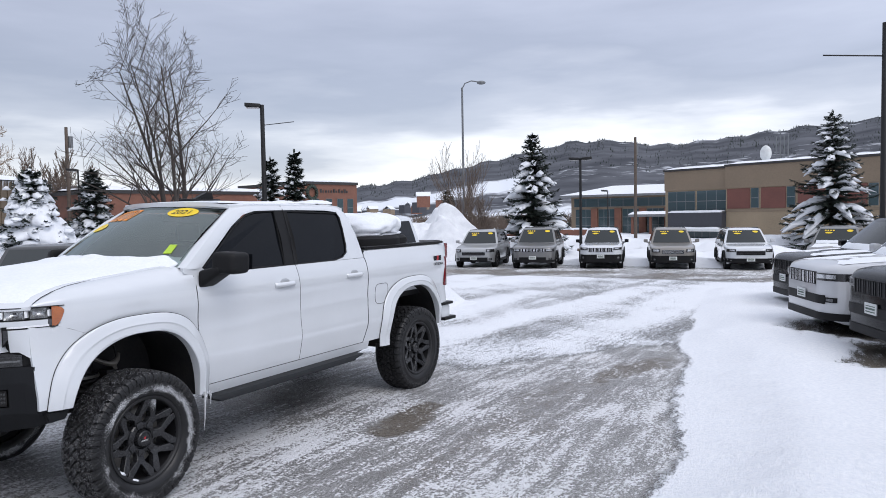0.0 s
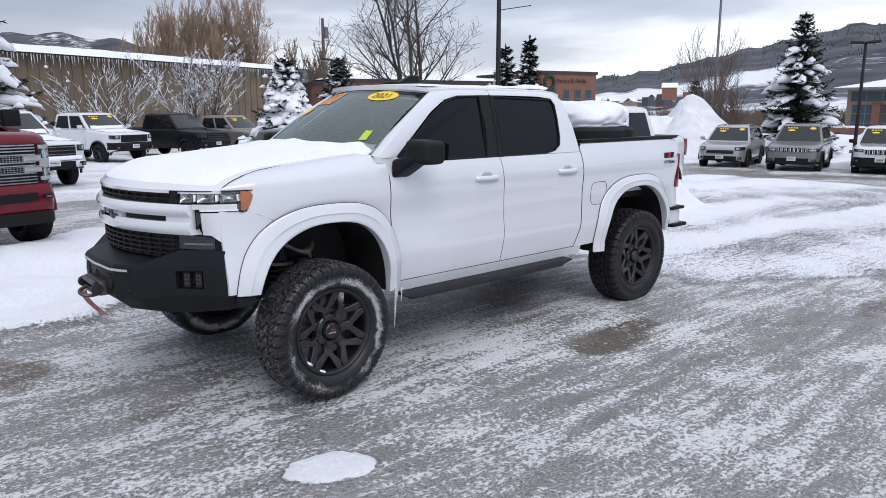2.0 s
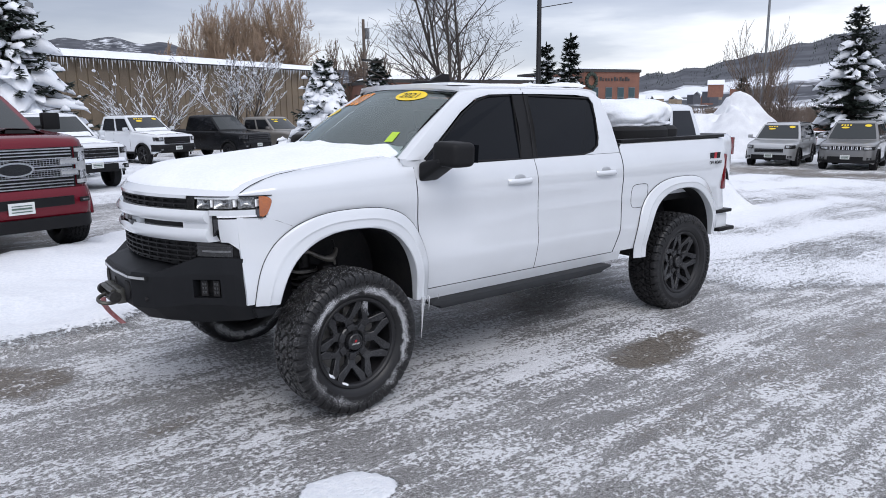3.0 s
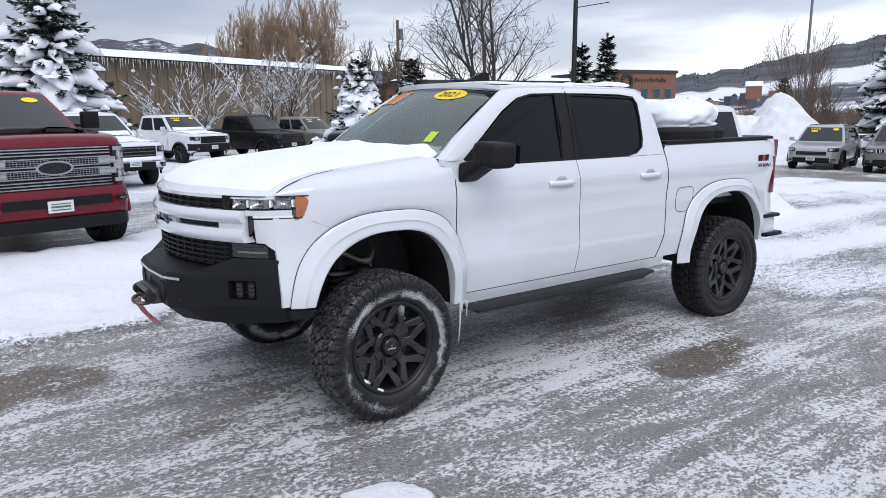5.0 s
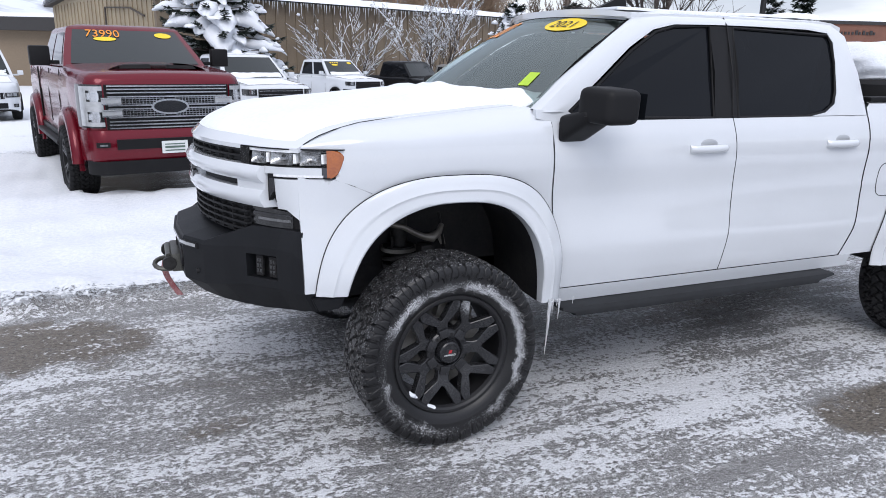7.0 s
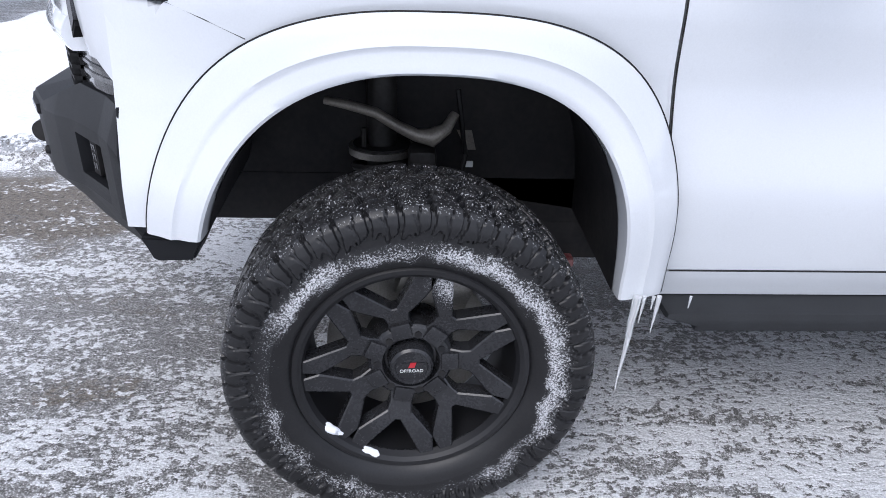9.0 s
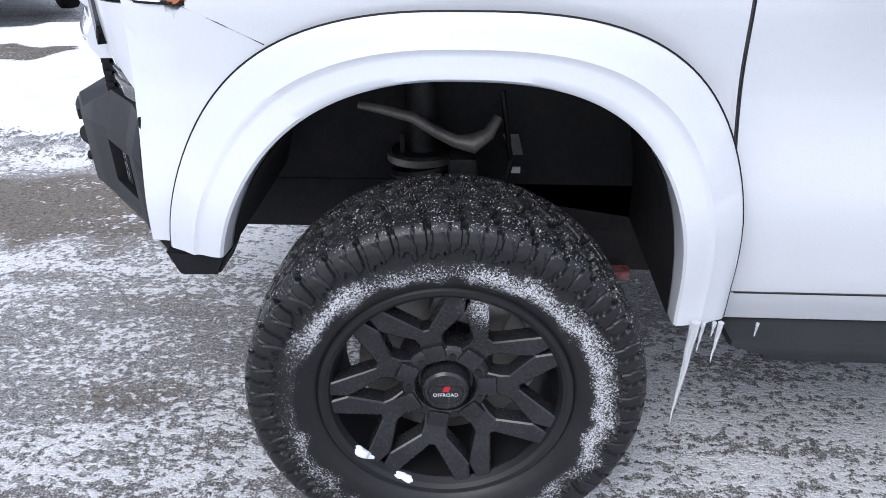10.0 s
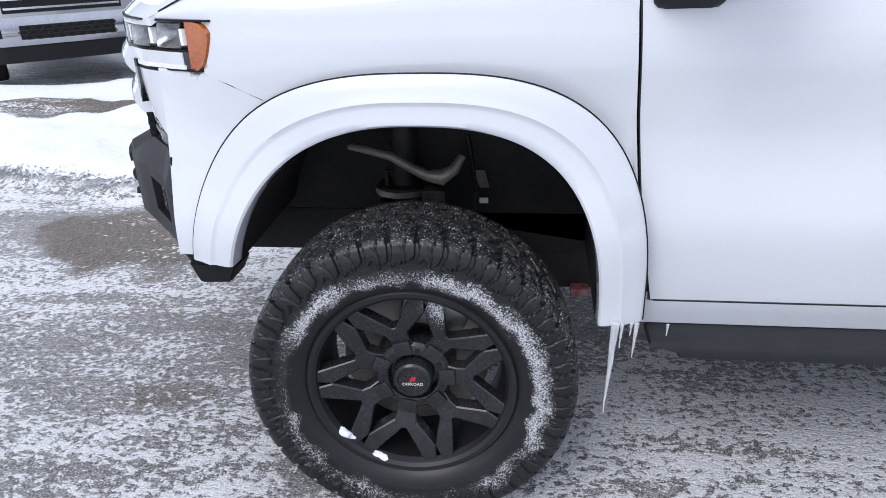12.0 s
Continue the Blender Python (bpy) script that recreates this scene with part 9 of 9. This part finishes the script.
for i, (x, y, h, sd) in enumerate(((33.0, 55.4, 9.6, 44), (37.0, 57.5, 8.8, 45), (4.0, 62.0, 8.0, 47))):
    bare_tree(x, y, h, "leafless brown tree behind the warehouse", sd, 4, 0.42, 0.09, r=0.12, depth=3, kids=1.2, mt=M_BROWNTWIG, trunk=0.16, lean=0.4, minr=0.015)

# ploughed snow heaps


def heap(x, y, rx, ry, h, label, seed, ang=0.0):
    bm = bmesh.new()
    n, k = 40, 14
    off = Vector((seed * 5.1, 0, 0))
    rows = []
    for i in range(k + 1):
        r = i / k
        row = []
        for j in range(n):
            a = 2 * math.pi * j / n
            p = Vector((math.cos(a) * r, math.sin(a) * r, 0))
            nz = noise.noise(p * 2.3 + off) * 0.45 + noise.noise(p * 5.5 + off) * 0.22 + noise.noise(p * 13 + off) * 0.08
            rr = 1 + 0.25 * noise.noise(Vector((math.cos(a), math.sin(a), seed)) * 1.3)
            row.append((p.x * rx * rr, p.y * ry * rr, h * max(0, (1 - r ** 2)) ** 1.2 * (1 + nz) - 0.15 * r))
        rows.append(row)
    top = bm.verts.new((0, 0, rows[0][0][2]))
    vs = [[bm.verts.new(p) for p in row] for row in rows[1:]]
    for j in range(n):
        bm.faces.new((top, vs[0][j], vs[0][(j + 1) % n]))
    for a, b in zip(vs, vs[1:]):
        for j in range(n):
            bm.faces.new((a[j], b[j], b[(j + 1) % n], a[(j + 1) % n]))
    ob = mesh_ob("snow_mound", bm, M_SNOWDIRTY, angle=80)
    ob.matrix_world = Matrix.Translation((x, y, fall(np.float64(x), np.float64(y)))) @ Matrix.Rotation(radians(ang), 4, "Z")
    return tagged(ob, label, "snow heap")


heap(31.7, 15.1, 3.9, 2.8, 2.5, "high ploughed heap of old snow", 1, -60)
heap(32.5, 13.0, 3.5, 2.6, 1.2, "low ploughed snow bank behind the cars", 2, -60)

# ---- hills ----


def hill_material():
    """Wooded slopes: dark leafless scrub and conifers over snow, open white fields between."""
    m = bpy.data.materials.new("wooded_snowy_hill")
    m.use_nodes = True
    n, l = m.node_tree.nodes, m.node_tree.links
    b = n["Principled BSDF"]
    tc = n.new("ShaderNodeTexCoord")
    mp = n.new("ShaderNodeMapping")
    mp.inputs["Scale"].default_value = (0.35, 0.35, 2.2)
    l.new(tc.outputs["Object"], mp.inputs[0])

    def nz(scale, det):
        q = n.new("ShaderNodeTexNoise")
        q.inputs["Scale"].default_value, q.inputs["Detail"].default_value = scale, det
        l.new(mp.outputs[0], q.inputs["Vector"])
        return q.outputs["Fac"]
    at = n.new("ShaderNodeAttribute")
    at.attribute_name = "cover"
    sp = n.new("ShaderNodeSeparateColor")
    l.new(at.outputs["Color"], sp.inputs[0])
    a1 = n.new("ShaderNodeMath")
    a1.operation = "MULTIPLY_ADD"
    a1.inputs[1].default_value = 0.9
    l.new(nz(0.16, 6), a1.inputs[0])
    l.new(sp.outputs[0], a1.inputs[2])
    r1 = n.new("ShaderNodeMapRange")
    r1.inputs[1].default_value, r1.inputs[2].default_value = 0.72, 0.95
    l.new(a1.outputs[0], r1.inputs[0])
    r2 = n.new("ShaderNodeValToRGB")
    e = r2.color_ramp.elements
    e[0].position, e[0].color = 0.35, (0.055, 0.059, 0.070, 1)
    e[1].position, e[1].color = 0.68, (0.125, 0.131, 0.148, 1)
    l.new(nz(0.05, 8), r2.inputs[0])
    mx = n.new("ShaderNodeMixRGB")
    mx.inputs[2].default_value = (0.72, 0.75, 0.80, 1)
    l.new(r1.outputs[0], mx.inputs[0])
    l.new(r2.outputs[0], mx.inputs[1])
    l.new(mx.outputs[0], b.inputs["Base Color"])
    b.inputs["Roughness"].default_value = 0.95
    b.inputs["Specular IOR Level"].default_value = 0.1
    return m


M_HILL = hill_material()


def hill(name, label, az0, az1, dist, depth, ridge, field, seed, naz=160, nd=36):
    """A ridge seen from the lot: ridge(azimuth) gives its height at its distance; field(azimuth, k) its open snow."""
    V, C, F = [], [], []
    for i in range(naz + 1):
        az = az0 + (az1 - az0) * i / naz
        for j in range(nd + 1):
            k = j / nd
            d = dist + depth * (k - 1)
            h = ridge(az)
            p = Vector((az * 0.22, k * 3, seed))
            z = -6 + (h + 6) * (k ** 1.25) * (1 + 0.10 * noise.noise(p * 1.7) * (1 - k)) + h * 0.008 * noise.noise(Vector((az * 2.1, k * 6, seed)))
            if k == 1:
                z += 0
            a = radians(az)
            V.append((-3 + d * math.sin(a), -5 + d * math.cos(a), z))
            C.append(field(az, k))
    for i in range(naz):
        for j in range(nd):
            b = i * (nd + 1) + j
            F.append((b, b + nd + 1, b + nd + 2, b + 1))
    ob = raw(name, V, F, M_HILL)
    col = ob.data.color_attributes.new("cover", "FLOAT_COLOR", "POINT")
    col.data.foreach_set("color", np.array([[c, c, c, 1] for c in C], np.float32).ravel())
    return tagged(ob, label, "hill", kind="structure")


RIDGE = [(20, 10), (45, 20), (50, 26), (53.5, 38), (57, 44), (61, 58), (66, 74), (70, 88), (73, 89), (77, 80), (81, 84), (86, 92), (92, 97), (100, 90), (120, 60)]
main_hill = hill("backdrop_hill", "long wooded hill with snow fields under the clouds", 15, 125, 900, 620, lambda az: interp(az, RIDGE) * 1.0 + 1.5 * math.sin(az * 2.7) + 0.8 * math.sin(az * 7.3),
                 lambda az, k: 0.08 + 0.66 * math.exp(-((k - 0.42 - 0.006 * (az - 55)) / 0.10) ** 2) * (1 if az < 66 else 0.25) + 0.5 * math.exp(-((k - 0.12) / 0.10) ** 2) + (0.16 * max(0, k - 0.85) / 0.15 if az > 72 else 0), 1)
hill("backdrop_mountain", "distant wooded mountain with ski runs", -40, 40, 1900, 700, lambda az: interp(az, [(-40, 175), (-20, 175), (-5, 150), (2, 138), (8, 155), (13, 172), (18, 158), (24, 126), (32, 90), (40, 55)]) + 5 * math.sin(az * 1.9),
     lambda az, k: 0.16 + 0.34 * noise.noise(Vector((az * 0.55, k * 5, 3))) + 0.30 * max(0, noise.noise(Vector((az * 2.4, k * 1.2, 8)))) + 0.35 * max(0, 1 - k / 0.3), 2)
hill("backdrop_slope", "near snowy slope dotted with scrub", -60, 1, 320, 240, lambda az: interp(az, [(-60, 60), (-20, 52), (-8, 42), (-3, 30), (1, 8)]), lambda az, k: 0.48, 3, 90, 24)

# conifers along the ridge and scrub on the slopes
rnd = random.Random(77)
V, F = [], []
for k in range(5200):
    az = rnd.uniform(48, 100)
    kk = 1.0 if rnd.random() < 0.25 else rnd.uniform(0.3, 1.0) ** 0.5
    h = interp(az, RIDGE) + 1.5 * math.sin(az * 2.7) + 0.8 * math.sin(az * 7.3)
    if rnd.random() > 0.35 + 0.65 * (noise.noise(Vector((az * 0.9, kk * 4, 2))) > 0):
        continue
    d = 900 + 620 * (kk - 1) - 1
    z = -6 + (h + 6) * kk ** 1.25 - 1
    a = radians(az)
    x, y = -3 + d * math.sin(a), -5 + d * math.cos(a)
    t_ = rnd.uniform(1.2, 3.0)
    w_ = t_ * 0.16
    b = len(V)
    V += [(x - w_ * math.cos(a), y + w_ * math.sin(a), z), (x + w_ * math.cos(a), y - w_ * math.sin(a), z), (x + w_ * math.sin(a), y + w_ * math.cos(a), z), (x, y, z + t_)]
    F += [(b, b + 1, b + 3), (b + 1, b + 2, b + 3), (b + 2, b, b + 3)]
tagged(raw("far_conifers", V, F, M_NEEDLE, smooth=False), "dark conifers along the hill's ridge", "trees", kind="stuff")
# houses of the town below the hill
rnd = random.Random(78)
for k in range(16):
    az = rnd.uniform(52, 60)
    d = rnd.uniform(260, 420)
    a = radians(az)
    x, y = -3 + d * math.sin(a), -5 + d * math.cos(a)
    hs = thing("house", "small far house with a snowy roof", "house", "far houses", Matrix.Translation((x, y, rnd.uniform(-1, 8))) @ Matrix.Rotation(rnd.uniform(0, 3), 4, "Z") @ Matrix.Scale(0.62, 4))
    bbox("wall", hs, -4, 4, -3, 3, -4, 3, rnd.choice([M_TANBAND, M_BRICK, M_SLATE]))
    bm = bmesh.new()
    slab(bm, [(-4.5, -3.5, 2.8), (4.5, -3.5, 2.8), (4.5, 0, 5.2), (-4.5, 0, 5.2)], (0, 0, 0.4))
    slab(bm, [(-4.5, 3.5, 2.8), (4.5, 3.5, 2.8), (4.5, 0, 5.2), (-4.5, 0, 5.2)], (0, 0, 0.4))
    part("roof", bm, M_SNOW, hs, smooth=False)
# low bare scrub before the hill
rnd = random.Random(79)
segs = []
for k in range(260):
    az = rnd.uniform(50, 72)
    d = rnd.uniform(95, 150)
    a = radians(az)
    p = Vector((-3 + d * math.sin(a), -5 + d * math.cos(a), -1.4))
    for j in range(9):
        q = p + Vector((rnd.uniform(-1, 1), rnd.uniform(-1, 1), rnd.uniform(1.2, 3.2)))
        segs.append((p, q, 0.05, 0.02))
        for i in range(3):
            c = p.lerp(q, rnd.uniform(0.4, 0.9))
            segs.append((c, c + Vector((rnd.uniform(-0.8, 0.8), rnd.uniform(-0.8, 0.8), rnd.uniform(0.4, 1.2))), 0.03, 0.015))
V, F = tubes_mesh(segs, 3)
tagged(raw("far_scrub", V, F, M_BROWNTWIG), "leafless brown scrub beyond the road", "shrubs", kind="stuff")
